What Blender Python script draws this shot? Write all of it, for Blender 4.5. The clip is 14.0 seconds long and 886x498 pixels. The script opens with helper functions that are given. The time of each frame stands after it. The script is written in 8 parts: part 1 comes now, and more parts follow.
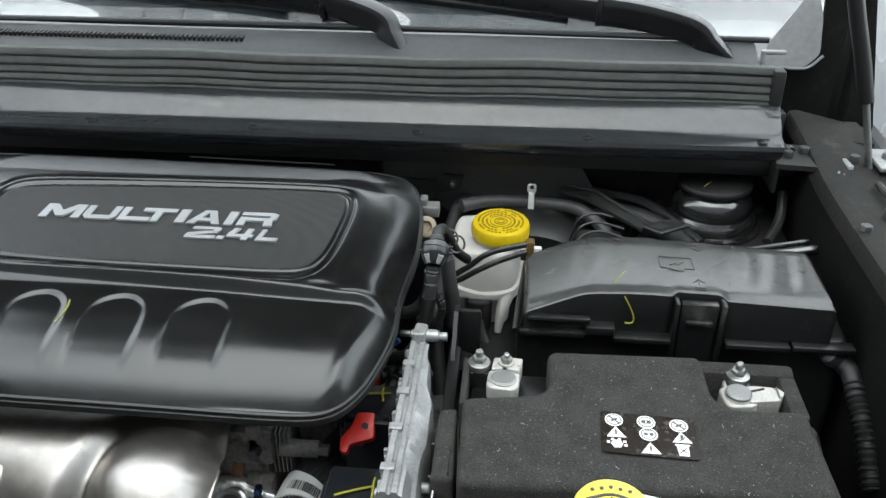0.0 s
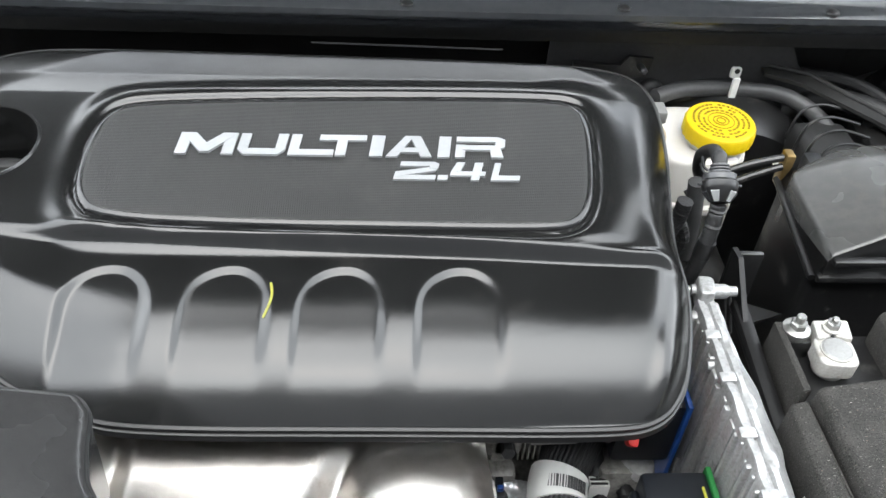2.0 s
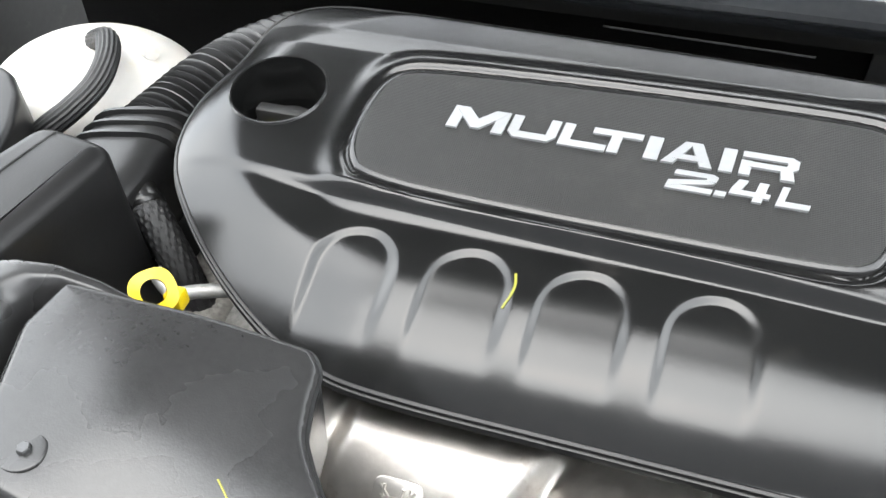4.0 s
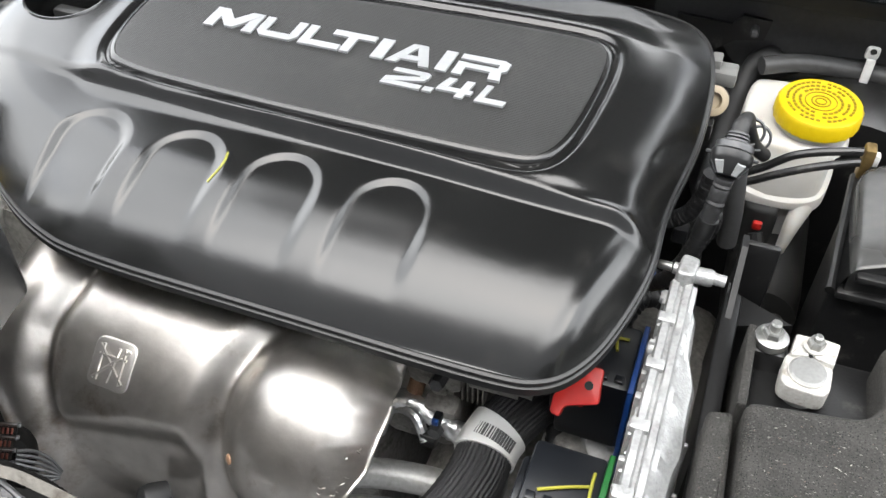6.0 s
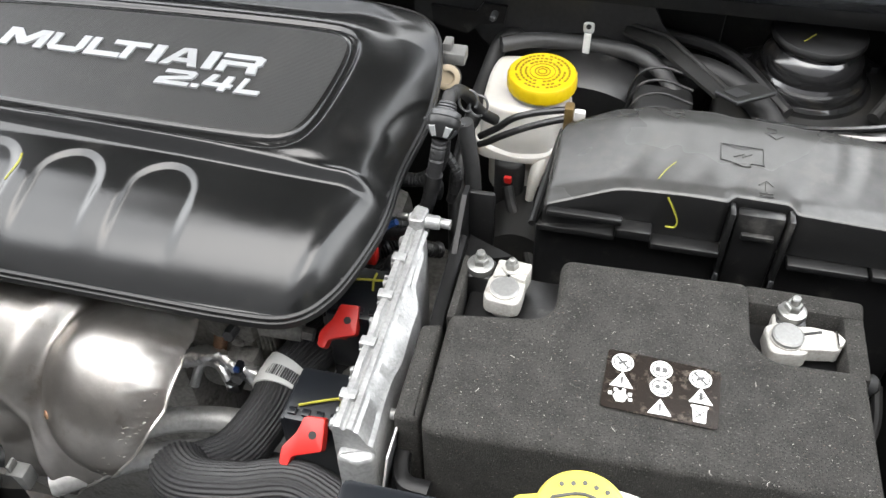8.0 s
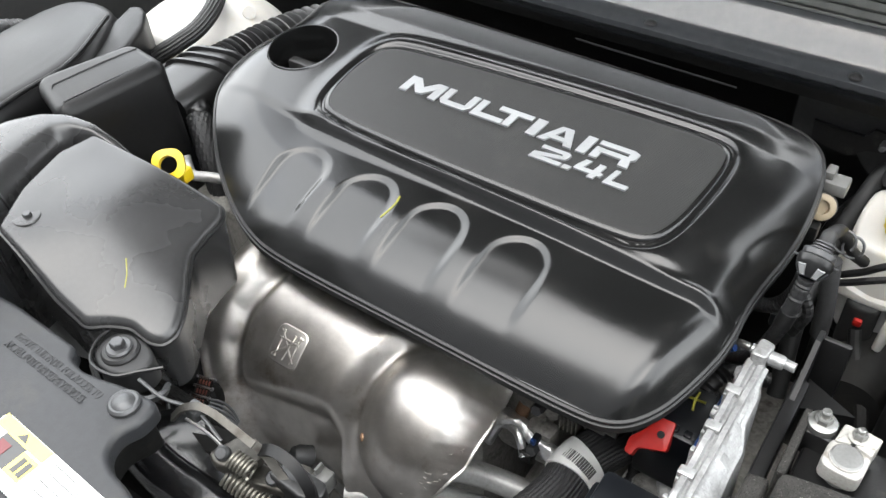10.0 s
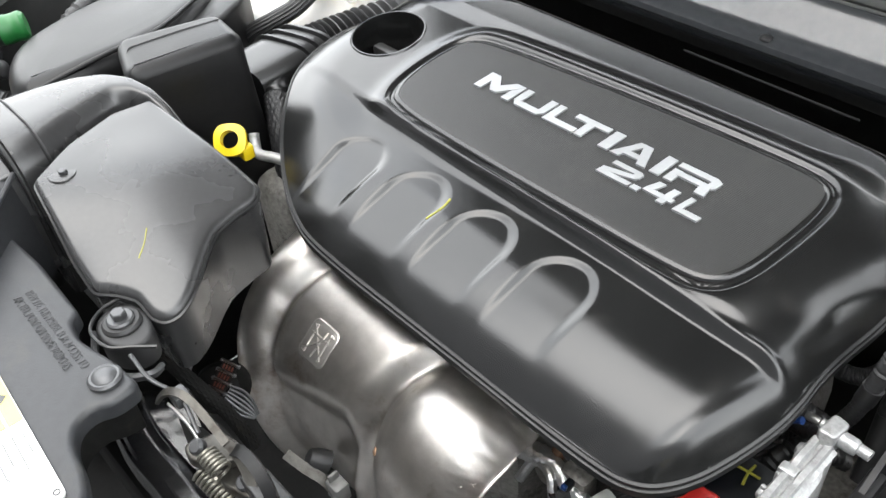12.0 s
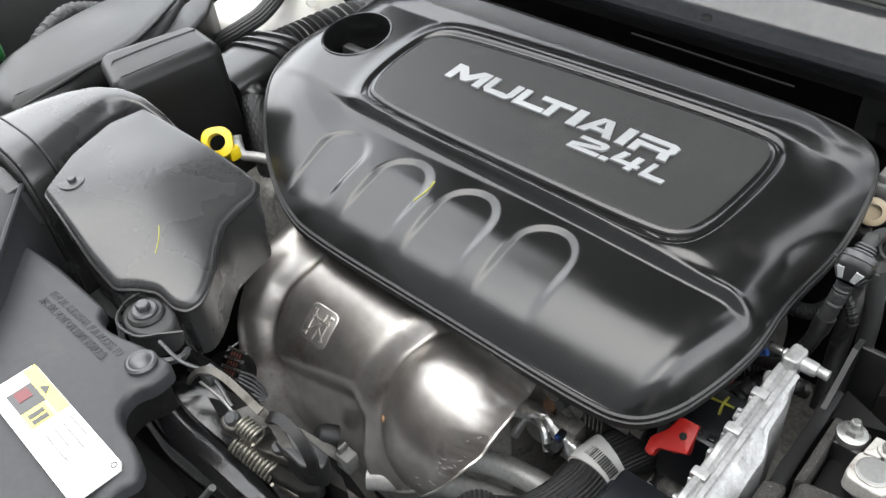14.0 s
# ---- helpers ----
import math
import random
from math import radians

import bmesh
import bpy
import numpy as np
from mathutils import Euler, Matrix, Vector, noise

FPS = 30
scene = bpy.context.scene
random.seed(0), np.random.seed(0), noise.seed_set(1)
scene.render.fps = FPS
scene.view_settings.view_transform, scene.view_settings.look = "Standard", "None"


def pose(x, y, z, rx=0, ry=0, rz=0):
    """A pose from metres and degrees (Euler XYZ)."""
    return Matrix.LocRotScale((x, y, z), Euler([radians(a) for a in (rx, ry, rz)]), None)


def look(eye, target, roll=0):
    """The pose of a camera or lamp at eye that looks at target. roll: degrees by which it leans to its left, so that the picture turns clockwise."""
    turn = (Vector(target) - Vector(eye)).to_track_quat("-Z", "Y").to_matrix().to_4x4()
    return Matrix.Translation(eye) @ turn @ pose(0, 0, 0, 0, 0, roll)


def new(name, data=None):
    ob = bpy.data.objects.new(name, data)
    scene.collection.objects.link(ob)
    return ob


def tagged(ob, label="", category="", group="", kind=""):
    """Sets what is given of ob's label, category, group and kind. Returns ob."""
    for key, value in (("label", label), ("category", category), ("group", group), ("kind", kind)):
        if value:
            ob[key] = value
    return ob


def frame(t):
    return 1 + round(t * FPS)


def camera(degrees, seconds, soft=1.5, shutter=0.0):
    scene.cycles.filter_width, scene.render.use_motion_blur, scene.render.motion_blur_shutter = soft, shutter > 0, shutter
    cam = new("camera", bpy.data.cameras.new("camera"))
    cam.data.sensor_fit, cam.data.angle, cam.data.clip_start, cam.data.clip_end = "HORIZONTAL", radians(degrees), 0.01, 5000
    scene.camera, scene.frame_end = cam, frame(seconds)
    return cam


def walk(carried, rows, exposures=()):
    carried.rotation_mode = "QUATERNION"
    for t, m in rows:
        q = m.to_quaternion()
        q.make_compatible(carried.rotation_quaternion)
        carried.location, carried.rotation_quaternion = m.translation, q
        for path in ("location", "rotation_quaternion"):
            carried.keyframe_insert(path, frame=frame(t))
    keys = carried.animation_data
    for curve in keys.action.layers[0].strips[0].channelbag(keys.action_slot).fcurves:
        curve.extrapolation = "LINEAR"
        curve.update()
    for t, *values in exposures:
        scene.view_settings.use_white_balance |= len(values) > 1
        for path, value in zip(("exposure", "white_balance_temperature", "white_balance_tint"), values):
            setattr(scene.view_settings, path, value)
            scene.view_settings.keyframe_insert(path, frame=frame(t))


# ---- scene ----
cam = camera(54.8, 14.0)
PATH = [
    (0, (0.013, 0.031, 1.519), (-0.15, 1.753, 0.514), -0.0),
    (0.5, (-0.019, 0.096, 1.491), (-0.167, 1.799, 0.452), 1.1),
    (1, (-0.089, 0.151, 1.49), (-0.17, 1.768, 0.317), 0.8),
    (1.5, (-0.197, 0.195, 1.488), (-0.109, 1.708, 0.184), 3.1),
    (2, (-0.303, 0.238, 1.494), (-0.178, 1.703, 0.139), 3.8),
    (2.5, (-0.38, 0.258, 1.489), (-0.244, 1.722, 0.134), 4.7),
    (2.7, (-0.399, 0.26, 1.491), (-0.331, 1.723, 0.129), 4.1),
    (4.8, (-0.21, 0.272, 1.473), (-0.776, 1.566, 0.057), -2.5),
    (5, (-0.187, 0.26, 1.462), (-0.755, 1.577, 0.068), -1.8),
    (5.5, (-0.133, 0.267, 1.456), (-0.667, 1.579, 0.045), -1.1),
    (6, (-0.076, 0.262, 1.457), (-0.598, 1.577, 0.043), -1.3),
    (6.5, (-0.006, 0.261, 1.454), (-0.45, 1.586, 0.023), -2.3),
    (7, (0.022, 0.259, 1.459), (-0.275, 1.62, 0.024), -0.1),
    (7.5, (0.049, 0.248, 1.484), (-0.248, 1.613, 0.053), -0.3),
    (8, (0.067, 0.202, 1.518), (-0.27, 1.56, 0.089), -1.1),
    (8.5, (0.058, 0.14, 1.56), (-0.331, 1.501, 0.147), 1.4),
    (9, (0.04, 0.129, 1.569), (-0.607, 1.411, 0.176), -2.6),
    (9.2, (0.029, 0.136, 1.575), (-0.672, 1.399, 0.192), -3.0),
    (11.3, (-0.019, 0.304, 1.521), (-1.157, 1.267, 0.188), -5.2),
    (11.5, (-0.007, 0.302, 1.52), (-1.153, 1.26, 0.191), -5.1),
    (12, (0.024, 0.292, 1.514), (-1.132, 1.241, 0.186), -5.0),
    (12.5, (0.032, 0.276, 1.523), (-1.131, 1.223, 0.199), -5.0),
    (13, (0.016, 0.237, 1.547), (-1.145, 1.192, 0.228), -5.1),
    (13.5, (0.02, 0.232, 1.546), (-1.129, 1.198, 0.224), -5.8),
    (14, (0.038, 0.228, 1.54), (-1.026, 1.27, 0.205), -5.9),
]
walk(cam, [(t, look(eye, target, roll)) for t, eye, target, roll in PATH],
     exposures=[(0, 1.33, 6250, 4), (0.6, 1.56, 6270, 6), (1.4, 2.03, 6350, 8), (2.0, 2.13, 6390, 8), (2.5, 2.34, 6420, 8), (5, 2.12, 6560, 9), (7.5, 2.15, 6620, 10), (9, 1.86, 6540, 9), (11.5, 1.98, 6560, 9), (12.5, 1.96, 6560, 9), (13, 1.81, 6540, 9), (14, 1.72, 6540, 9)])

# ---- world and light ----
world = bpy.data.worlds.new("overcast_sky")
scene.world = world
world.use_nodes = True
wn, wl = world.node_tree.nodes, world.node_tree.links
wn.clear()
SUN_EL, SUN_AZ = radians(74), radians(201)
sky = wn.new("ShaderNodeTexSky")
sky.sky_type = "NISHITA"
sky.sun_disc = False
sky.sun_elevation, sky.sun_rotation = SUN_EL, SUN_AZ
sky.dust_density, sky.air_density = 3.0, 1.0
cloud_map = wn.new("ShaderNodeTexCoord")
cloud_noise = wn.new("ShaderNodeTexNoise")
cloud_noise.inputs["Scale"].default_value = 2.6
cloud_noise.inputs["Detail"].default_value = 6
cloud_noise.inputs["Roughness"].default_value = 0.6
cloud_ramp = wn.new("ShaderNodeValToRGB")
cloud_ramp.color_ramp.elements[0].position, cloud_ramp.color_ramp.elements[0].color = 0.36, (0.58, 0.58, 0.58, 1)
cloud_ramp.color_ramp.elements[1].position, cloud_ramp.color_ramp.elements[1].color = 0.55, (1, 1, 1, 1)
cloud_mix = wn.new("ShaderNodeMixRGB")
cloud_mix.inputs[2].default_value = (12.4, 12.7, 13.0, 1)
back = wn.new("ShaderNodeBackground")
back.inputs["Strength"].default_value = 0.15
wout = wn.new("ShaderNodeOutputWorld")
wl.new(cloud_map.outputs["Generated"], cloud_noise.inputs["Vector"])
wl.new(cloud_noise.outputs["Fac"], cloud_ramp.inputs["Fac"])
wl.new(cloud_ramp.outputs["Color"], cloud_mix.inputs[0])
wl.new(sky.outputs["Color"], cloud_mix.inputs[1])
wl.new(cloud_mix.outputs["Color"], back.inputs["Color"])
wl.new(back.outputs["Background"], wout.inputs["Surface"])

sun_data = bpy.data.lights.new("sun", "SUN")
sun_data.energy, sun_data.angle, sun_data.color = 0.5, radians(50), (1.0, 0.97, 0.93)
sun = new("sun", sun_data)
sun.matrix_world = look((-0.8, -0.7, 5.9), (-0.3, 0.6, 1.0))


# ---- materials ----
def material(name, color, rough=0.5, metal=0.0, vary=0.25, scale=60.0, bump=0.0, bump_scale=400.0, wear=None, spec=0.5, rough_vary=0.1, coat=0.0):
    """A surface with colour and gloss varied at two scales, fine relief, and wear where it has some."""
    m = bpy.data.materials.new(name)
    m.use_nodes = True
    n, l = m.node_tree.nodes, m.node_tree.links
    b = n["Principled BSDF"]
    co = n.new("ShaderNodeTexCoord")
    big = n.new("ShaderNodeTexNoise")
    big.inputs["Scale"].default_value, big.inputs["Detail"].default_value = scale * 0.25, 4
    fine = n.new("ShaderNodeTexNoise")
    fine.inputs["Scale"].default_value, fine.inputs["Detail"].default_value = scale * 4, 3
    both = n.new("ShaderNodeMath")
    both.operation = "ADD"
    for t in (big, fine):
        l.new(co.outputs["Object"], t.inputs["Vector"])
    l.new(big.outputs["Fac"], both.inputs[0])
    l.new(fine.outputs["Fac"], both.inputs[1])
    ramp = n.new("ShaderNodeValToRGB")
    e = ramp.color_ramp.elements
    e[0].position, e[1].position = 0.3, 0.7
    e[0].color = (*[c * (1 - vary) for c in color], 1)
    e[1].color = (*[min(1, c * (1 + vary)) for c in color], 1)
    half = n.new("ShaderNodeMath")
    half.operation = "MULTIPLY"
    half.inputs[1].default_value = 0.5
    l.new(both.outputs[0], half.inputs[0])
    l.new(half.outputs[0], ramp.inputs["Fac"])
    out = ramp.outputs["Color"]
    if wear:
        wcol, amount, wscale = wear
        wnz = n.new("ShaderNodeTexNoise")
        wnz.inputs["Scale"].default_value, wnz.inputs["Detail"].default_value, wnz.inputs["Roughness"].default_value = wscale, 8, 0.7
        l.new(co.outputs["Object"], wnz.inputs["Vector"])
        wr = n.new("ShaderNodeValToRGB")
        wr.color_ramp.elements[0].position, wr.color_ramp.elements[1].position = 0.62 - amount * 0.3, 0.75 - amount * 0.2
        l.new(wnz.outputs["Fac"], wr.inputs["Fac"])
        mx = n.new("ShaderNodeMixRGB")
        mx.inputs[2].default_value = (*wcol, 1)
        l.new(wr.outputs["Color"], mx.inputs[0])
        l.new(out, mx.inputs[1])
        out = mx.outputs["Color"]
    l.new(out, b.inputs["Base Color"])
    rr = n.new("ShaderNodeMapRange")
    rr.inputs["To Min"].default_value, rr.inputs["To Max"].default_value = max(0.02, rough - rough_vary), min(1, rough + rough_vary)
    l.new(big.outputs["Fac"], rr.inputs["Value"])
    l.new(rr.outputs["Result"], b.inputs["Roughness"])
    b.inputs["Metallic"].default_value = metal
    b.inputs["Specular IOR Level"].default_value = spec
    b.inputs["Coat Weight"].default_value = coat
    if bump:
        bn = n.new("ShaderNodeTexNoise")
        bn.inputs["Scale"].default_value, bn.inputs["Detail"].default_value = bump_scale, 4
        l.new(co.outputs["Object"], bn.inputs["Vector"])
        bp = n.new("ShaderNodeBump")
        bp.inputs["Strength"].default_value, bp.inputs["Distance"].default_value = bump, 0.001
        l.new(bn.outputs["Fac"], bp.inputs["Height"])
        l.new(bp.outputs["Normal"], b.inputs["Normal"])
    return m


COVER = material("cover_plastic", (0.0058, 0.0059, 0.0059), 0.205, 0, 0.25, 90, 0.06, 900, rough_vary=0.06, wear=((0.015, 0.0145, 0.0138), 0.14, 35))
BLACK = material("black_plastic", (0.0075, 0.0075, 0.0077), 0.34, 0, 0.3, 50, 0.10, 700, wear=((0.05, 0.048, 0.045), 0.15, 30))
GRAINED = material("grained_plastic", (0.012, 0.012, 0.012), 0.46, 0, 0.25, 60, 0.25, 1400)
TRAY = material("cowl_plastic", (0.042, 0.045, 0.049), 0.15, 0, 0.15, 30, 0.05, 600, spec=1.0)
# Base colour lifted to carry the lid's dust and its sky sheen.
DUST_SHEEN = material("dust_sheen_plastic", (0.040, 0.040, 0.0388), 0.25, 0, 0.3, 22, 0.08, 600, wear=((0.058, 0.056, 0.052), 0.25, 30), rough_vary=0.16)
GREY_PLASTIC = material("grey_plastic", (0.023, 0.024, 0.026), 0.45, 0, 0.2, 40, 0.2, 1200, spec=0.33, wear=((0.034, 0.033, 0.031), 0.15, 18))
DARK = material("bay_black", (0.009, 0.009, 0.009), 0.7, 0, 0.4, 30, 0.1, 300, wear=((0.022, 0.021, 0.019), 0.2, 40))
RUBBER = material("rubber", (0.008, 0.008, 0.0083), 0.55, 0, 0.3, 60, 0.15, 500, wear=((0.022, 0.021, 0.02), 0.14, 45))
# Near-black with little gloss: puts deep shade into the colour of recessed parts.
VOID = material("recess_shade_black", (0.0065, 0.0064, 0.006), 0.8, 0, 0.4, 40, 0.2, 400, wear=((0.016, 0.014, 0.011), 0.2, 35), spec=0.1)
SPRING = material("spring_wire", (0.15, 0.143, 0.122), 0.42, 0.7, 0.25, 200, 0.1, 600)
SEAL = material("seal_rubber", (0.085, 0.088, 0.083), 0.45, 0, 0.3, 25, 0.2, 500)
SLEEVE = material("woven_sleeve", (0.011, 0.011, 0.0115), 0.42, 0, 0.4, 200, 0.5, 1800)
SILVER = material("silver_letters", (0.40, 0.41, 0.42), 0.38, 0.55, 0.05, 60)
STEEL = material("heat_shield_steel", (0.57, 0.545, 0.515), 0.345, 0.92, 0.2, 16, 0.12, 240, wear=((0.28, 0.22, 0.165), 0.17, 11), rough_vary=0.08)
ALU = material("cast_aluminium", (0.33, 0.332, 0.33), 0.44, 0.6, 0.25, 90, 0.35, 520, wear=((0.19, 0.188, 0.18), 0.2, 110))
CASTING = material("engine_casting", (0.205, 0.198, 0.183), 0.5, 0.35, 0.45, 60, 0.8, 200, wear=((0.055, 0.047, 0.038), 0.3, 50))
PIPE = material("bare_alu_pipe", (0.30, 0.298, 0.29), 0.5, 0.55, 0.25, 60, 0.2, 400, wear=((0.12, 0.115, 0.105), 0.2, 50))
ZINC = material("zinc_bolt", (0.27, 0.27, 0.26), 0.35, 0.9, 0.2, 150)
GREYBOLT = material("coated_bolt", (0.07, 0.071, 0.073), 0.42, 0.6, 0.2, 150)
LEAD = material("lead_clamp", (0.38, 0.37, 0.345), 0.5, 0.25, 0.2, 120, 0.5, 400, wear=((0.17, 0.15, 0.125), 0.16, 70))
POST = material("lead_post", (0.22, 0.22, 0.215), 0.5, 0.6, 0.15, 120)
YELLOW = material("yellow_plastic", (0.50, 0.36, 0.003), 0.42, 0, 0.06, 60)
YELLOW_INK = material("yellow_relief", (0.16, 0.11, 0.004), 0.5, 0, 0.05, 60)
PAINT_PEN = material("yellow_pen", (0.24, 0.23, 0.025), 0.5, 0, 0.2, 400)
RED = material("red_plastic", (0.46, 0.014, 0.010), 0.45, 0, 0.1, 60)
BLUE = material("blue_plastic", (0.008, 0.045, 0.19), 0.4, 0, 0.1, 60)
PRIMER = material("grey_inner_paint", (0.07, 0.07, 0.069), 0.5, 0, 0.15, 30, 0.1, 300)
GREEN = material("green_plastic", (0.008, 0.10, 0.02), 0.45, 0, 0.1, 60)
ORANGE = material("orange_plastic", (0.55, 0.1, 0.02), 0.45, 0, 0.1, 60)
NAVY = material("connector_plastic", (0.0035, 0.0045, 0.0065), 0.36, 0, 0.2, 60)
WHITE_PAPER = material("white_label", (0.62, 0.62, 0.60), 0.45, 0, 0.04, 60)
TEXT_GREY = material("small_print", (0.13, 0.13, 0.13), 0.5, 0, 0.1, 60)
LABEL_INK = material("label_ink", (0.05, 0.05, 0.05), 0.5, 0, 0.1, 60)
LABEL_YELLOW = material("label_yellow", (0.75, 0.62, 0.12), 0.45, 0, 0.06, 60)
LABEL_RED = material("label_red", (0.12, 0.02, 0.022), 0.45, 0, 0.06, 60)
LABEL_BROWN = material("label_film", (0.016, 0.0125, 0.0105), 0.22, 0, 0.3, 60, wear=((0.10, 0.085, 0.07), 0.22, 120))
GREYTEXT = material("embossed_text", (0.008, 0.008, 0.009), 0.4, 0, 0.1, 60)
BODY_WHITE = material("silver_body_paint", (0.60, 0.61, 0.62), 0.28, 0.2, 0.05, 15, coat=0.6)
BODY_DARK = material("inner_body_paint", (0.014, 0.014, 0.0135), 0.45, 0, 0.3, 25, 0.1, 300, wear=((0.035, 0.032, 0.028), 0.25, 20), spec=0.4)
RUST = material("rusty_bolt", (0.22, 0.13, 0.08), 0.65, 0.4, 0.3, 150, 0.4, 600)
COPPER = material("copper_windings", (0.10, 0.028, 0.018), 0.45, 0.6, 0.3, 120)
CLIP_WHITE = material("white_clip", (0.55, 0.55, 0.53), 0.5, 0, 0.1, 100)
LINT = material("pale_lint", (0.22, 0.21, 0.195), 0.9, 0, 0.3, 300, spec=0.2)
WASHER_YELLOW = material("pale_yellow_plastic", (0.62, 0.52, 0.075), 0.34, 0, 0.08, 60)
FOIL = material("foil", (0.6, 0.6, 0.6), 0.3, 0.9, 0.2, 150, 0.8, 160)
ASPHALT = material("asphalt", (0.06, 0.06, 0.06), 0.9, 0, 0.3, 8, 0.5, 60)
WALL = material("unseen_wall_grey", (0.20, 0.20, 0.205), 0.8, 0, 0.3, 0.6)
RIMPLASTIC = material("rim_plastic", (0.004, 0.004, 0.0042), 0.45, 0, 0.2, 40, 0.1, 900)
LATCH = material("latch_steel", (0.052, 0.049, 0.043), 0.36, 0.6, 0.4, 90, 0.25, 400, wear=((0.016, 0.012, 0.008), 0.35, 90))
PALE_PLUG = material("pale_plug", (0.13, 0.13, 0.125), 0.45, 0, 0.15, 60)
TEAL = material("coated_steel", (0.03, 0.045, 0.055), 0.4, 0.3, 0.2, 80)
MOULDED = material("moulded_plastic", (0.006, 0.006, 0.0062), 0.40, 0, 0.3, 40, 0.1, 700, spec=0.25)
AIRBOX = material("satin_plastic", (0.021, 0.021, 0.0212), 0.27, 0, 0.2, 60, 0.08, 900, rough_vary=0.1, spec=0.52)
WIPER = material("wiper_paint", (0.007, 0.007, 0.0075), 0.28, 0, 0.2, 40)
GRILLE = material("weathered_plastic", (0.085, 0.088, 0.09), 0.5, 0, 0.2, 30, 0.15, 900)
LEDGE = material("dusty_ledge", (0.011, 0.0102, 0.009), 0.8, 0, 0.5, 40, 0.2, 300, wear=((0.034, 0.030, 0.023), 0.2, 30), spec=0.25)
GREASE = material("greasy_steel", (0.014, 0.009, 0.0055), 0.3, 0.2, 0.5, 30, 0.2, 250, wear=((0.05, 0.035, 0.022), 0.25, 45))
HOSE_GREY = material("aged_hose_rubber", (0.038, 0.038, 0.0385), 0.5, 0, 0.25, 50, 0.15, 500)
TRIM_GREY = material("weathered_trim", (0.20, 0.205, 0.205), 0.45, 0, 0.2, 30, 0.1, 500)
GLOSS_STEEL = material("black_gloss_steel", (0.012, 0.012, 0.0125), 0.17, 0.0, 0.3, 60, 0.08, 300, spec=1.0, wear=((0.045, 0.038, 0.028), 0.12, 40))
BRASS = material("brass_sensor", (0.22, 0.15, 0.06), 0.4, 0.8, 0.2, 120)
CAMEL = material("beige_plug", (0.26, 0.21, 0.14), 0.5, 0, 0.1, 60)

# translucent white plastic of the tanks
TANK = material("tank_plastic", (0.48, 0.467, 0.437), 0.4, 0, 0.05, 25, wear=((0.48, 0.44, 0.36), 0.12, 25))
tank_shader = TANK.node_tree.nodes["Principled BSDF"]
tank_shader.inputs["Subsurface Weight"].default_value = 0.6
tank_shader.inputs["Subsurface Radius"].default_value = (1.0, 0.95, 0.85)
tank_shader.inputs["Subsurface Scale"].default_value = 0.025
tb = TANK.node_tree.nodes["Principled BSDF"]
tb.inputs["Subsurface Weight"].default_value = 0.3
tb.inputs["Subsurface Radius"].default_value = (0.02, 0.018, 0.015)
tb.inputs["Subsurface Scale"].default_value = 0.5

# windscreen glass
GLASS = bpy.data.materials.new("windscreen_glass")
GLASS.use_nodes = True
gb = GLASS.node_tree.nodes["Principled BSDF"]
gb.inputs["Base Color"].default_value = (0.03, 0.04, 0.045, 1)
gb.inputs["Roughness"].default_value = 0.02
gb.inputs["Specular IOR Level"].default_value = 0.9
gb.inputs["Coat Weight"].default_value = 1.0
gb.inputs["Coat IOR"].default_value = 2.4


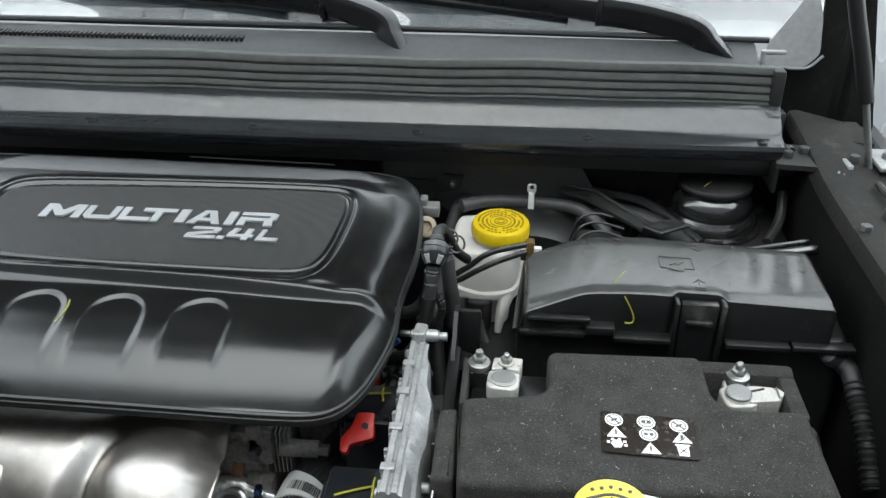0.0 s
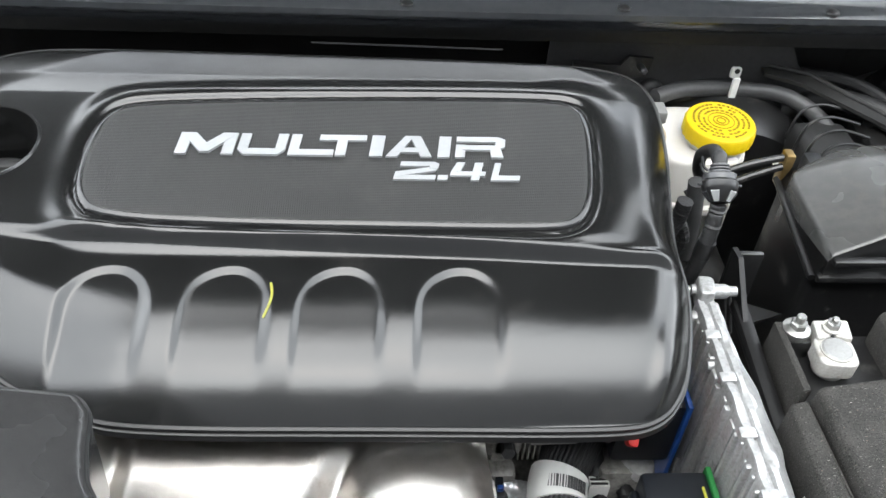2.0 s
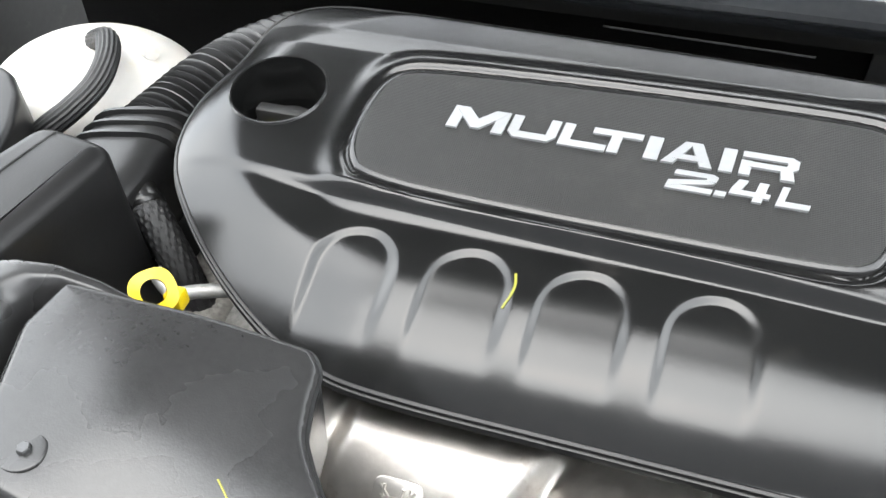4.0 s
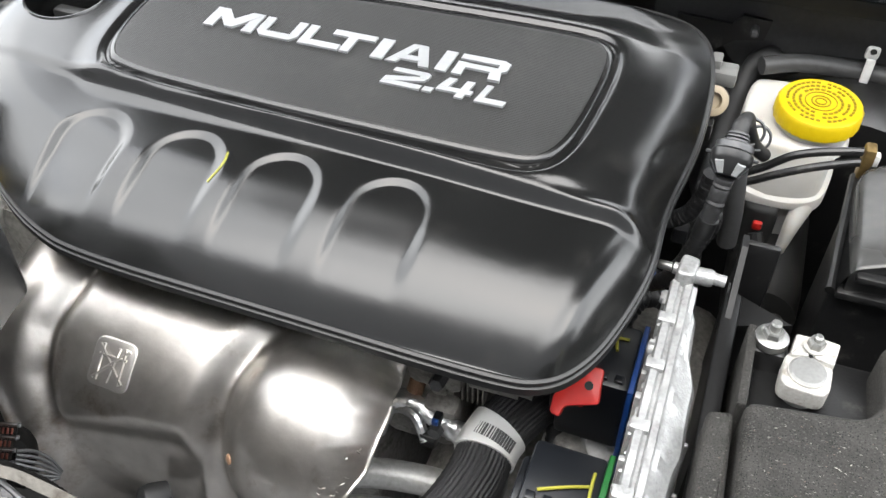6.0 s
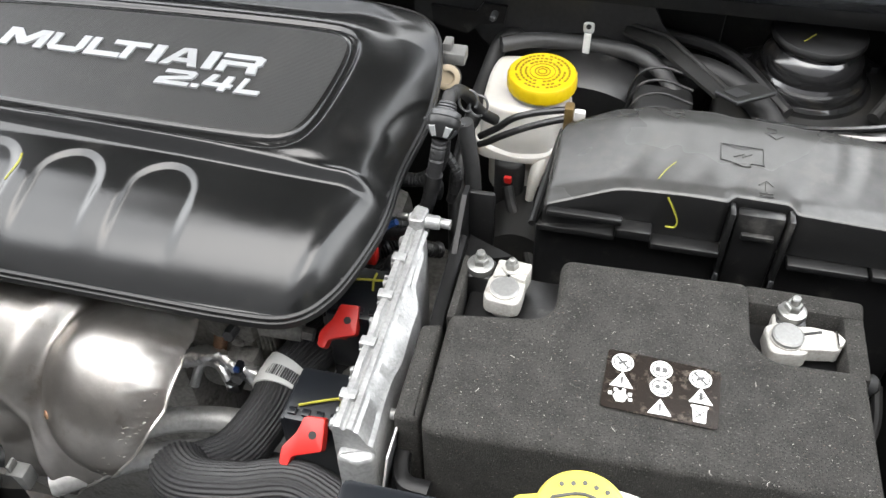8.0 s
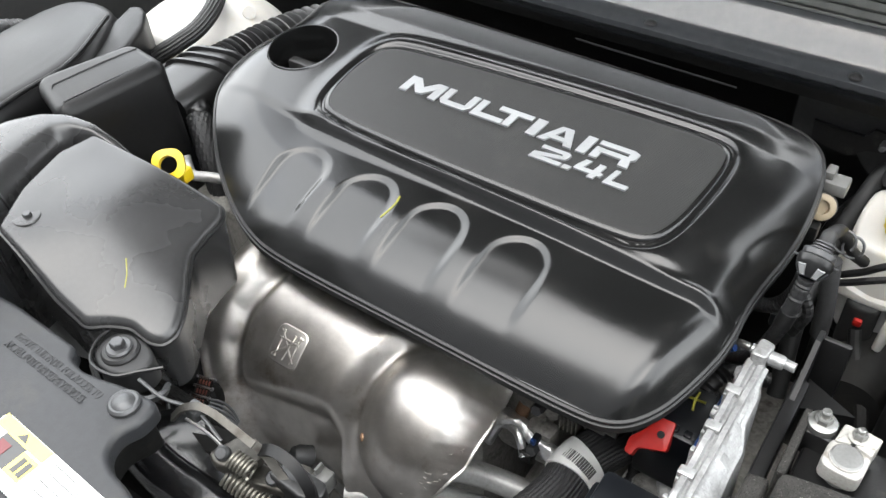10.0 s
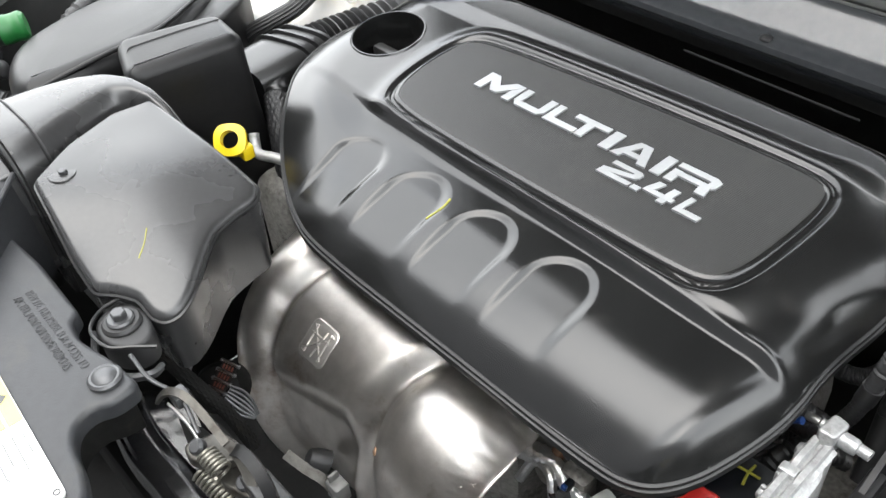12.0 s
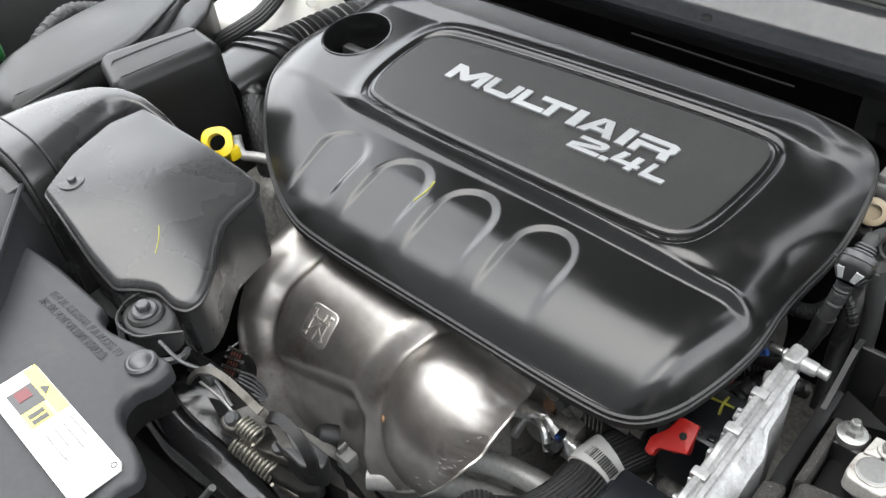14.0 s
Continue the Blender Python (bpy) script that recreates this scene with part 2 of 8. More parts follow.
def felt_material():
    """Dark needled felt with pale and rusty fibres and specks."""
    m = material("felt", (0.031, 0.0298, 0.0278), 0.95, 0, 0.45, 220, 1.0, 900, spec=0.15)
    n, l = m.node_tree.nodes, m.node_tree.links
    b = n["Principled BSDF"]
    src = b.inputs["Base Color"].links[0].from_socket
    co = n.new("ShaderNodeTexCoord")
    for sc, lim, col in ((520, 0.14, (0.050, 0.049, 0.046)), (230, 0.06, (0.07, 0.068, 0.063)), (110, 0.022, (0.10, 0.094, 0.085))):
        vo = n.new("ShaderNodeTexVoronoi")
        vo.inputs["Scale"].default_value = sc
        l.new(co.outputs["Object"], vo.inputs["Vector"])
        lt = n.new("ShaderNodeMath")
        lt.operation = "LESS_THAN"
        lt.inputs[1].default_value = lim * 1.6
        l.new(vo.outputs["Distance"], lt.inputs[0])
        mx = n.new("ShaderNodeMixRGB")
        mx.inputs[2].default_value = (*col, 1)
        l.new(lt.outputs[0], mx.inputs[0])
        l.new(src, mx.inputs[1])
        src = mx.outputs["Color"]
    # short pale fibres lying three ways, and dark needle holes
    for turn, sc, lim, col in ((0.5, 640, 0.15, (0.10, 0.097, 0.09)), (-0.7, 560, 0.14, (0.13, 0.125, 0.115)), (1.7, 600, 0.14, (0.09, 0.07, 0.06)), (0.0, 800, 0.34, (0.014, 0.0138, 0.0135))):
        mp = n.new("ShaderNodeMapping")
        mp.inputs["Rotation"].default_value = (0, 0, turn)
        mp.inputs["Scale"].default_value = (0.3, 1.0, 1.0) if lim < 0.3 else (1.0, 1.0, 1.0)
        l.new(co.outputs["Object"], mp.inputs["Vector"])
        vo = n.new("ShaderNodeTexVoronoi")
        vo.inputs["Scale"].default_value = sc
        l.new(mp.outputs["Vector"], vo.inputs["Vector"])
        lt = n.new("ShaderNodeMath")
        lt.operation = "LESS_THAN"
        lt.inputs[1].default_value = lim
        l.new(vo.outputs["Distance"], lt.inputs[0])
        pick = n.new("ShaderNodeMath")
        pick.operation = "GREATER_THAN"
        pick.inputs[1].default_value = 0.72 if lim < 0.3 else 0.55
        sep = n.new("ShaderNodeSeparateColor")
        l.new(vo.outputs["Color"], sep.inputs["Color"])
        l.new(sep.outputs["Red"], pick.inputs[0])
        both = n.new("ShaderNodeMath")
        both.operation = "MULTIPLY"
        l.new(lt.outputs[0], both.inputs[0])
        l.new(pick.outputs[0], both.inputs[1])
        mx = n.new("ShaderNodeMixRGB")
        mx.inputs[2].default_value = (*col, 1)
        l.new(both.outputs[0], mx.inputs[0])
        l.new(src, mx.inputs[1])
        src = mx.outputs["Color"]
    l.new(src, b.inputs["Base Color"])
    return m


FELT = felt_material()


def ribbed_material():
    """Black plastic with a fine woven grain of ribs, for the badge plate."""
    m = material("ribbed_plate", (0.0125, 0.0125, 0.0122), 0.44, 0, 0.2, 40, spec=0.38, wear=((0.02, 0.0195, 0.0185), 0.2, 22))
    n, l = m.node_tree.nodes, m.node_tree.links
    b = n["Principled BSDF"]
    co = n.new("ShaderNodeTexCoord")
    bp = n.new("ShaderNodeBump")
    bp.inputs["Strength"].default_value, bp.inputs["Distance"].default_value = 0.22, 0.0007
    total = None
    for axis, pitch in (("Y", 0.0015), ("X", 0.0015)):
        w = n.new("ShaderNodeTexWave")
        w.bands_direction = axis
        w.inputs["Scale"].default_value = 0.31416 / pitch
        l.new(co.outputs["Object"], w.inputs["Vector"])
        if total is None:
            total = w.outputs["Fac"]
        else:
            ad = n.new("ShaderNodeMath")
            ad.operation = "ADD"
            l.new(total, ad.inputs[0])
            l.new(w.outputs["Fac"], ad.inputs[1])
            total = ad.outputs[0]
    l.new(total, bp.inputs["Height"])
    l.new(bp.outputs["Normal"], b.inputs["Normal"])
    return m


RIBBED = ribbed_material()


# ---- builders ----
def thing(name, label, category, at=(0, 0, 0), group="", kind=""):
    ob = new(name)
    ob.empty_display_size = 0.02
    ob.location = at
    return tagged(ob, label, category, group, kind)


def origin_of(ob):
    p = Vector(ob.location)
    return p


def part(name, bm, mat, parent=None, label="", smooth=35, kind=""):
    """Links a bmesh, in world metres, as one mesh object under a thing or a part."""
    bmesh.ops.recalc_face_normals(bm, faces=bm.faces)
    me = bpy.data.meshes.new(name)
    bm.to_mesh(me)
    bm.free()
    me.materials.append(mat)
    me.polygons.foreach_set("use_smooth", [smooth > 0] * len(me.polygons))
    if 0 < smooth < 180:
        me.set_sharp_from_angle(angle=radians(smooth))
    ob = new(name, me)
    if parent is not None:
        ob.parent = parent
        if parent.type == "EMPTY":
            ob.matrix_parent_inverse = Matrix.Translation(-origin_of(parent))
    return tagged(ob, label, kind=kind)


def single(name, bm, mat, label, category, group="", kind="", smooth=35):
    return tagged(part(name, bm, mat, None, label, smooth), label, category, group, kind)


def box(x0, x1, y0, y1, z0, z1, r=0.003, seg=2, bm=None, m=None):
    bm = bm or bmesh.new()
    made = bmesh.ops.create_cube(bm, size=1)["verts"]
    bmesh.ops.transform(bm, matrix=Matrix.Translation(((x0 + x1) / 2, (y0 + y1) / 2, (z0 + z1) / 2)) @ Matrix.Diagonal((x1 - x0, y1 - y0, z1 - z0, 1)), verts=made)
    if r:
        edges = list({e for v in made for e in v.link_edges})
        got = bmesh.ops.bevel(bm, geom=edges, offset=min(r, 0.49 * min(x1 - x0, y1 - y0, z1 - z0)), segments=seg, profile=0.5, affect="EDGES")
        made = list({v for f in got["faces"] for v in f.verts} | {v for v in made if v.is_valid})
    if m is not None:
        bmesh.ops.transform(bm, matrix=m, verts=made)
    return bm


def smooth_loop(pts, n, rounds=2):
    """A closed outline, its corners cut smooth, evenly stepped."""
    p = np.array(pts, float)
    for _ in range(rounds):
        q = np.roll(p, -1, 0)
        p = np.stack([0.75 * p + 0.25 * q, 0.25 * p + 0.75 * q], 1).reshape(-1, 2)
    q = np.vstack([p, p[:1]])
    s = np.r_[0, np.cumsum(np.linalg.norm(np.diff(q, axis=0), axis=1))]
    u = np.linspace(0, s[-1], n, endpoint=False)
    return np.stack([np.interp(u, s, q[:, 0]), np.interp(u, s, q[:, 1])], 1)


def inset(loop, d):
    """The outline moved inwards by d (outwards: minus)."""
    t = np.roll(loop, -1, 0) - np.roll(loop, 1, 0)
    t /= np.linalg.norm(t, axis=1)[:, None] + 1e-9
    area = np.sum(loop[:, 0] * np.roll(loop[:, 1], -1) - np.roll(loop[:, 0], -1) * loop[:, 1])
    nrm = np.stack([-t[:, 1], t[:, 0]], 1) * np.sign(area)
    return loop + nrm * d


def skin(rings, bm=None, cap_first=True, cap_last=True, closed=True):
    """A mesh through rings of equally many 3D points."""
    bm = bm or bmesh.new()
    vs = [[bm.verts.new(p) for p in ring] for ring in rings]
    n = len(vs[0])
    for a, b in zip(vs, vs[1:]):
        for i in range(n if closed else n - 1):
            j = (i + 1) % n
            bm.faces.new((a[i], a[j], b[j], b[i]))
    if cap_first:
        bm.faces.new(vs[0][::-1])
    if cap_last:
        bm.faces.new(vs[-1])
    return bm


def slab(pts, z0, top, r=0.004, n=64, rounds=2, seg=3, bm=None, taper=0.0):
    """A block over an outline, with a rounded upper edge; top is a height or a function of x, y. taper: how much wider it is below."""
    loop = smooth_loop(pts, n, rounds)
    ztop = top if callable(top) else (lambda x, y: top)
    rings = [[(x, y, z0) for x, y in inset(loop, -taper)]]
    for k in range(seg + 1):
        a = k / seg * math.pi / 2
        lp = inset(loop, r * (1 - math.cos(a)))
        rings.append([(x, y, ztop(x, y) - r * (1 - math.sin(a))) for x, y in lp])
    return skin(rings, bm)


def rounded(pts, r, n=5):
    """An outline with each corner rounded by r."""
    out = []
    p = [Vector(q) for q in pts]
    for i, c in enumerate(p):
        a, b = (p[i - 1] - c), (p[(i + 1) % len(p)] - c)
        rr = min(r, a.length * 0.45, b.length * 0.45)
        s, e = c + a.normalized() * rr, c + b.normalized() * rr
        for k in range(n + 1):
            t = k / n
            out.append(tuple((1 - t) ** 2 * s + 2 * t * (1 - t) * c + t * t * e))
    return out


def block(pts, z0, top, r=0.004, corner=0.006, seg=3, bm=None):
    """A block over a sharp outline with rounded corners and a rounded upper edge."""
    loop = np.array(rounded(pts, corner))
    zt = top if callable(top) else (lambda x, y: top)
    rings = [[(x, y, z0) for x, y in loop]]
    for k in range(seg + 1):
        a = k / seg * math.pi / 2
        rings.append([(x, y, zt(x, y) - r * (1 - math.sin(a))) for x, y in inset(loop, r * (1 - math.cos(a)))])
    return skin(rings, bm)


def path_points(pts, n):
    """Points along a smooth curve through pts."""
    p = np.array(pts, float)
    p = np.vstack([2 * p[0] - p[1], p, 2 * p[-1] - p[-2]])
    out = []
    per = max(2, n // (len(p) - 3))
    for i in range(1, len(p) - 2):
        for k in range(per):
            t = k / per
            a, b, c, d = p[i - 1], p[i], p[i + 1], p[i + 2]
            out.append(0.5 * (2 * b + (c - a) * t + (2 * a - 5 * b + 4 * c - d) * t**2 + (3 * b - a - 3 * c + d) * t**3))
    out.append(p[-2])
    return np.array(out)


def tube(pts, r, n=40, sides=12, radius=None, bm=None, curved=True):
    """A tube along a curve. radius(s, a): its radius at s (0 to 1) along and angle a round, in place of r."""
    p = path_points(pts, n) if curved else np.array(pts, float)
    t = np.gradient(p, axis=0)
    t /= np.linalg.norm(t, axis=1)[:, None] + 1e-12
    up = np.array([0, 0, 1.0]) if abs(t[0][2]) < 0.9 else np.array([1.0, 0, 0])
    rings = []
    for i in range(len(p)):
        side = np.cross(t[i], up)
        side /= np.linalg.norm(side) + 1e-12
        up = np.cross(side, t[i])
        ring = []
        for k in range(sides):
            a = 2 * math.pi * k / sides
            rr = radius(i / (len(p) - 1), a) if radius else r
            ring.append(tuple(p[i] + rr * (math.cos(a) * side + math.sin(a) * up)))
        rings.append(ring)
    return skin(rings, bm)


def lathe(profile, at, n=32, axis=(0, 0, 1), bm=None, caps=True):
    """A turned body: profile of (radius, height) pairs, about an axis through at."""
    m = Matrix.Translation(at) @ Vector((0, 0, 1)).rotation_difference(Vector(axis)).to_matrix().to_4x4()
    rings = [[tuple(m @ Vector((r * math.cos(2 * math.pi * k / n), r * math.sin(2 * math.pi * k / n), h))) for k in range(n)] for r, h in profile]
    return skin(rings, bm, caps, caps)


def hexagon(at, r, h, axis=(0, 0, 1), bm=None):
    return lathe([(r, 0), (r, h * 0.85), (r * 0.86, h)], at, 6, axis, bm)


def plate(pts, z0, z1, bm=None, m=None):
    """A flat plate over a sharp outline."""
    bm = bm or bmesh.new()
    lo = [bm.verts.new((x, y, z0)) for x, y in pts]
    hi = [bm.verts.new((x, y, z1)) for x, y in pts]
    n = len(pts)
    for i in range(n):
        j = (i + 1) % n
        bm.faces.new((lo[i], lo[j], hi[j], hi[i]))
    bm.faces.new(lo[::-1])
    bm.faces.new(hi)
    if m is not None:
        bmesh.ops.transform(bm, matrix=m, verts=lo + hi)
    return bm


def sheet(fn, us, vs, thick=0.0, bm=None):
    """A surface fn(u, v) over a grid, with thickness where given."""
    bm = bm or bmesh.new()
    g = [[bm.verts.new(fn(u, v)) for u in us] for v in vs]
    faces = [bm.faces.new((g[j][i], g[j][i + 1], g[j + 1][i + 1], g[j + 1][i])) for j in range(len(vs) - 1) for i in range(len(us) - 1)]
    if thick:
        bmesh.ops.solidify(bm, geom=faces, thickness=thick)
    return bm


def step(a, b, x):
    t = min(1, max(0, (x - a) / (b - a)))
    return t * t * (3 - 2 * t)


def bolt_with_washer(name, at, r, label, mat=None, axis=(0, 0, 1), recess=False):
    """A flanged hex bolt, or a push rivet with a domed head."""
    mat = mat or GREYBOLT
    b = thing(name, label, "bolt", at)
    p, ax = Vector(at), Vector(axis).normalized()
    part("flange", lathe([(r * 0.9, -0.004), (r, 0.0), (r, r * 0.16), (r * 0.86, r * 0.28)], p, 28, ax), mat, b)
    if recess:
        part("head", lathe([(r * 0.8, 0.0), (r * 0.72, r * 0.3), (r * 0.5, r * 0.48), (r * 0.2, r * 0.52), (0.0005, r * 0.52)], p, 24, ax), mat, b)
    else:
        part("head", hexagon(p + ax * r * 0.2, r * 0.55, r * 0.62, ax), mat, b)
    return b

# ---- the large structure ----
RAIL_R, RAIL_L, MID = 0.337, -0.977, -0.32

g = bmesh.new()
bmesh.ops.create_grid(g, x_segments=40, y_segments=40, size=600)
single("ground", g, ASPHALT, "grey asphalt ground under the car", "ground", kind="structure")

# Unseen wall added behind the camera, to darken what the front surfaces mirror.
single("unseen_wall", box(-9, 9, -1.75, -1.5, 0, 4.2, 0.02, 1), WALL, "plain unseen wall added to darken the reflections", "wall", kind="structure")

car = thing("car_body", "silver car front end with its hood propped open", "car", (MID, 1.2, 0))
# engine bay tub: side aprons, floor pan, firewall
part("bay_floor", box(RAIL_L, RAIL_R, 0.22, 1.05, 0.40, 0.43, 0.004), DARK, car)
for sx, nm in ((1, "right"), (-1, "left")):
    xr = RAIL_R if sx > 0 else RAIL_L
    bm = bmesh.new()
    # apron wall with a folded top flange
    low = 0.0 if sx > 0 else 0.30
    prof = [(0.0, 0.43), (0.0, 1.105 - low), (0.006, 1.118 - low), (0.014, 1.12 - low), (0.10, 1.10 - low), (0.115, 1.085 - low), (0.115, 0.43)]
    rings = []
    for y in np.linspace(0.25, 1.06, 16):
        dz = 0.02 * step(0.85, 1.06, y) - 0.02 * step(0.45, 0.25, y)
        rings.append([(xr + sx * a, y, b + (dz if b > 0.9 else 0)) for a, b in prof])
    skin([r[1:] for r in rings], bm)
    part("apron", bm, LEDGE if sx > 0 else BODY_DARK, car, "dusty inner wing ledge")
    # Side parted from the ledge, with its shade put into the colour.
    part("apron_side", skin([[r[0], (r[1][0], r[1][1], r[1][2] - 0.001), (r[1][0] + sx * 0.004, r[1][1], r[1][2] - 0.001), (r[0][0] + sx * 0.004, r[0][1], r[0][2])] for r in rings]), VOID, car, "inner wing side, coloured dark for its shade")
    # outer fender skin
    fb = sheet(lambda u, v: (xr + sx * (0.24 + 0.14 * math.sin(v * 1.5)), 0.1 + 1.2 * u, 1.135 + 0.03 * u - 0.30 * (1 - math.cos(v * 1.5))), np.linspace(0, 1, 14), np.linspace(0, 1, 8), 0.004)
    part("fender", fb, BODY_WHITE, car, "pale silver painted fender")
    if sx < 0:
        part("inner_wing_wall", box(-1.075, -1.06, 0.45, 1.2, 0.6, 1.13, 0.004), DARK, car, "dark inner wing wall")
        part("wing_flange", slab([(-0.995, 0.447), (-0.968, 0.464), (-1.0, 0.534), (-1.03, 0.552), (-1.20, 0.60), (-1.20, 0.40)], 1.112, 1.124, 0.003, 60, 2), PRIMER, car, "pale grey painted wing flange")
        part("flange_bead", tube([(-1.015, 0.445, 1.1245), (-1.05, 0.505, 1.1250), (-1.08, 0.56, 1.1245)], 0.003, 20, 8), PRIMER, car)
    part("gutter", box(xr + min(sx * 0.11, sx * 0.165), xr + max(sx * 0.11, sx * 0.165), 0.12, 1.3, 1.06, 1.075, 0.003), BODY_DARK, car)

# firewall with a shelf and stamped ribs, below the cowl
fw = box(RAIL_L, 0.165, 1.02, 1.05, 0.42, 1.14, 0.004)
for k in range(4):
    box(-0.85 + 0.26 * k, -0.79 + 0.26 * k, 1.008, 1.03, 0.6, 1.09, 0.006, bm=fw)
part("firewall", fw, DARK, car)
part("wheel_house_wall", box(0.16, RAIL_R, 1.045, 1.065, 0.42, 1.14, 0.004), DARK, car, "dark wall behind the strut tower")
part("firewall_pad", sheet(lambda u, v: (RAIL_L + 0.01 + u * (0.16 - RAIL_L - 0.01), 0.998 + 0.008 * math.sin(9 * u) * v - 0.012 * v, 1.11 - 0.30 * v), np.linspace(0, 1, 40), np.linspace(0, 1, 10), 0.01), RUBBER, car, "black sound-proofing mat")
# heat mat in front of the bulkhead, cut out round the hoses
mat_ = plate(rounded([(-0.15, 1.10), (-0.15, 1.044), (-0.088, 1.047), (-0.077, 1.030), (-0.060, 1.018), (-0.015, 1.029), (0.033, 1.044), (0.065, 1.045), (0.088, 1.034), (0.115, 1.015), (0.140, 0.998), (0.151, 1.003), (0.148, 1.020), (0.130, 1.042), (0.105, 1.064), (0.085, 1.10)], 0.008, 3), 0, 0.004)
for v in mat_.verts:
    v.co = Vector((v.co.x, 0.974 + v.co.z, v.co.y))
part("bulkhead_mat", mat_, HOSE_GREY, car, "dark grey shaped bulkhead mat")
# channel under the cowl lip
part("cowl_channel", box(RAIL_L + 0.01, RAIL_R - 0.005, 0.955, 1.015, 1.095, 1.118, 0.006), DARK, car)

part("channel_bead", tube([(-0.375, 0.935, 1.102), (-0.201, 0.935, 1.099)], 0.0011, 8, 6), BLACK, car)
# cowl: smooth painted tray, rubber seal, grille, windscreen
def cowl_bow(x):
    return 0.012 * ((x - MID) / 0.66) ** 2


cowl = thing("cowl_tray", "black plastic cowl tray below the windscreen", "cowl tray", (MID, 1.0, 1.1))
prof = [(0.935, 1.120), (0.918, 1.132), (0.914, 1.141), (0.915, 1.146), (0.919, 1.1485), (0.926, 1.150), (0.931, 1.1515), (0.936, 1.1555), (0.944, 1.164), (0.953, 1.173), (0.962, 1.179), (0.975, 1.182)]
part("tray", sheet(lambda u, v: (RAIL_L - 0.01 + u * 1.290, float(np.interp(v, range(len(prof)), [p[0] for p in prof])) + cowl_bow(RAIL_L + u * 1.314) * 0.8,
                                 float(np.interp(v, range(len(prof)), [p[1] for p in prof]))), np.linspace(0, 1, 60), range(len(prof)), 0.003), TRAY, cowl, "smooth satin dark tray")
for k in range(7):
    x = -0.86 + k * 0.19
    part("lip_rivet", lathe([(0.006, 0), (0.0055, 0.0015), (0.003, 0.003), (0.0005, 0.0032)], (x, 0.922 + cowl_bow(x) * 0.8, 1.1488), 14), BLACK, cowl)
seal_prof = []
bands = [(1.1600, 1.1630), (1.1638, 1.1665), (1.1673, 1.1700), (1.1708, 1.1738), (1.1752, 1.1830), (1.1846, 1.1930), (1.1946, 1.2045), (1.2060, 1.2150)]
for z0, z1 in bands:
    lean = 0.9986 + 0.16 * (z0 - 1.160)
    deep = 0.0025 if z1 - z0 < 0.004 else 0.0045
    seal_prof += [(lean + deep, z0 - 0.0003), (lean + 0.0004, z0), (lean, z0 + 0.25 * (z1 - z0)), (lean + 0.22 * (z1 - z0), z0 + 0.75 * (z1 - z0)), (lean + 0.4 * (z1 - z0), z1), (lean + deep + 0.002, z1 + 0.0003)]
seal_prof += [(1.020, 1.2148), (1.03, 1.205)]
seal = thing("hood_seal", "grey-black ribbed rubber hood seal along the cowl", "seal", (MID, 1.0, 1.16))
part("bulb", sheet(lambda u, v: (RAIL_L + u * 1.276, float(np.interp(v, range(len(seal_prof)), [p[0] - 0.040 for p in seal_prof])) + cowl_bow(RAIL_L + u * 1.314) * 0.8,
                                 1.168 + 0.92 * float(np.interp(v, range(len(seal_prof)), [p[1] - 1.160 for p in seal_prof])) + 0.0012 * math.sin(u * 17) * (v / len(seal_prof)) + 0.0006 * math.sin(u * 41 + 1)), np.linspace(0, 1, 120), range(len(seal_prof)), 0.003), SEAL, seal)
part("seal_flange", tube([(RAIL_L + 0.01, 0.985, 1.172), (MID, 0.970, 1.172), (0.290, 0.985, 1.172)], 0.004, 40, 8), RUBBER, seal, "thin rubber flange under the bulb")
part("seal_end", box(0.290, 0.304, 0.968, 0.995, 1.165, 1.217, 0.004), RUBBER, seal, "black rubber end block")
grille = thing("cowl_grille", "black plastic air grille below the windscreen", "grille", (MID, 1.06, 1.2))
part("grille_panel", sheet(lambda u, v: (RAIL_L - 0.02 + u * (0.300 - RAIL_L + 0.02), 0.990 + 0.122 * v + cowl_bow(RAIL_L + u * 1.314) * 2 * (1 - v) * 0.4, 1.165 + 0.041 * v ** 0.8), np.linspace(0, 1, 50), np.linspace(0, 1, 8), 0.004), GRILLE, grille)
for k in range(90):
    x = -0.90 + k * 0.0062
    part("slat", box(x, x + 0.003, 1.083, 1.098, 1.196, 1.2025, 0), BLACK, grille, smooth=0)
part("trim_strip", tube([(RAIL_L, 1.112, 1.212), (MID, 1.118, 1.212), (RAIL_R - 0.02, 1.112, 1.21)], 0.004, 40, 8), RUBBER, grille)

single("windscreen", sheet(lambda u, v: (-1.05 + 1.46 * u, 1.112 + 0.75 * v + 0.10 * (2 * u - 1) ** 2 * (0.2 + v), 1.208 + 0.42 * v), np.linspace(0, 1, 30), np.linspace(0, 1, 14), 0.005),
               GLASS, "dark windscreen glass mirroring a cloudy sky", "windscreen", kind="structure")
# pale corner trim beside the glass, a folded leaf with an upright bracket
leaf = plate(rounded([(0.317, 1.207), (0.338, 1.236), (0.357, 1.262), (0.372, 1.262), (0.379, 1.238), (0.380, 1.196), (0.362, 1.181), (0.335, 1.181), (0.312, 1.182)], 0.006, 3), 0, 0.003)
for v in leaf.verts:
    v.co = Vector((v.co.x, 1.098 + v.co.z + 0.35 * (v.co.y - 1.181) + 2.5 * (v.co.x - 0.35) ** 2, v.co.y))
part("pillar_trim", leaf, TRIM_GREY, car, "pale grey plastic corner trim", smooth=60)
part("trim_lip", tube([(0.331, 1.094, 1.182), (0.350, 1.093, 1.181), (0.366, 1.094, 1.183), (0.381, 1.096, 1.197)], 0.0018, 16, 6), TRIM_GREY, car)
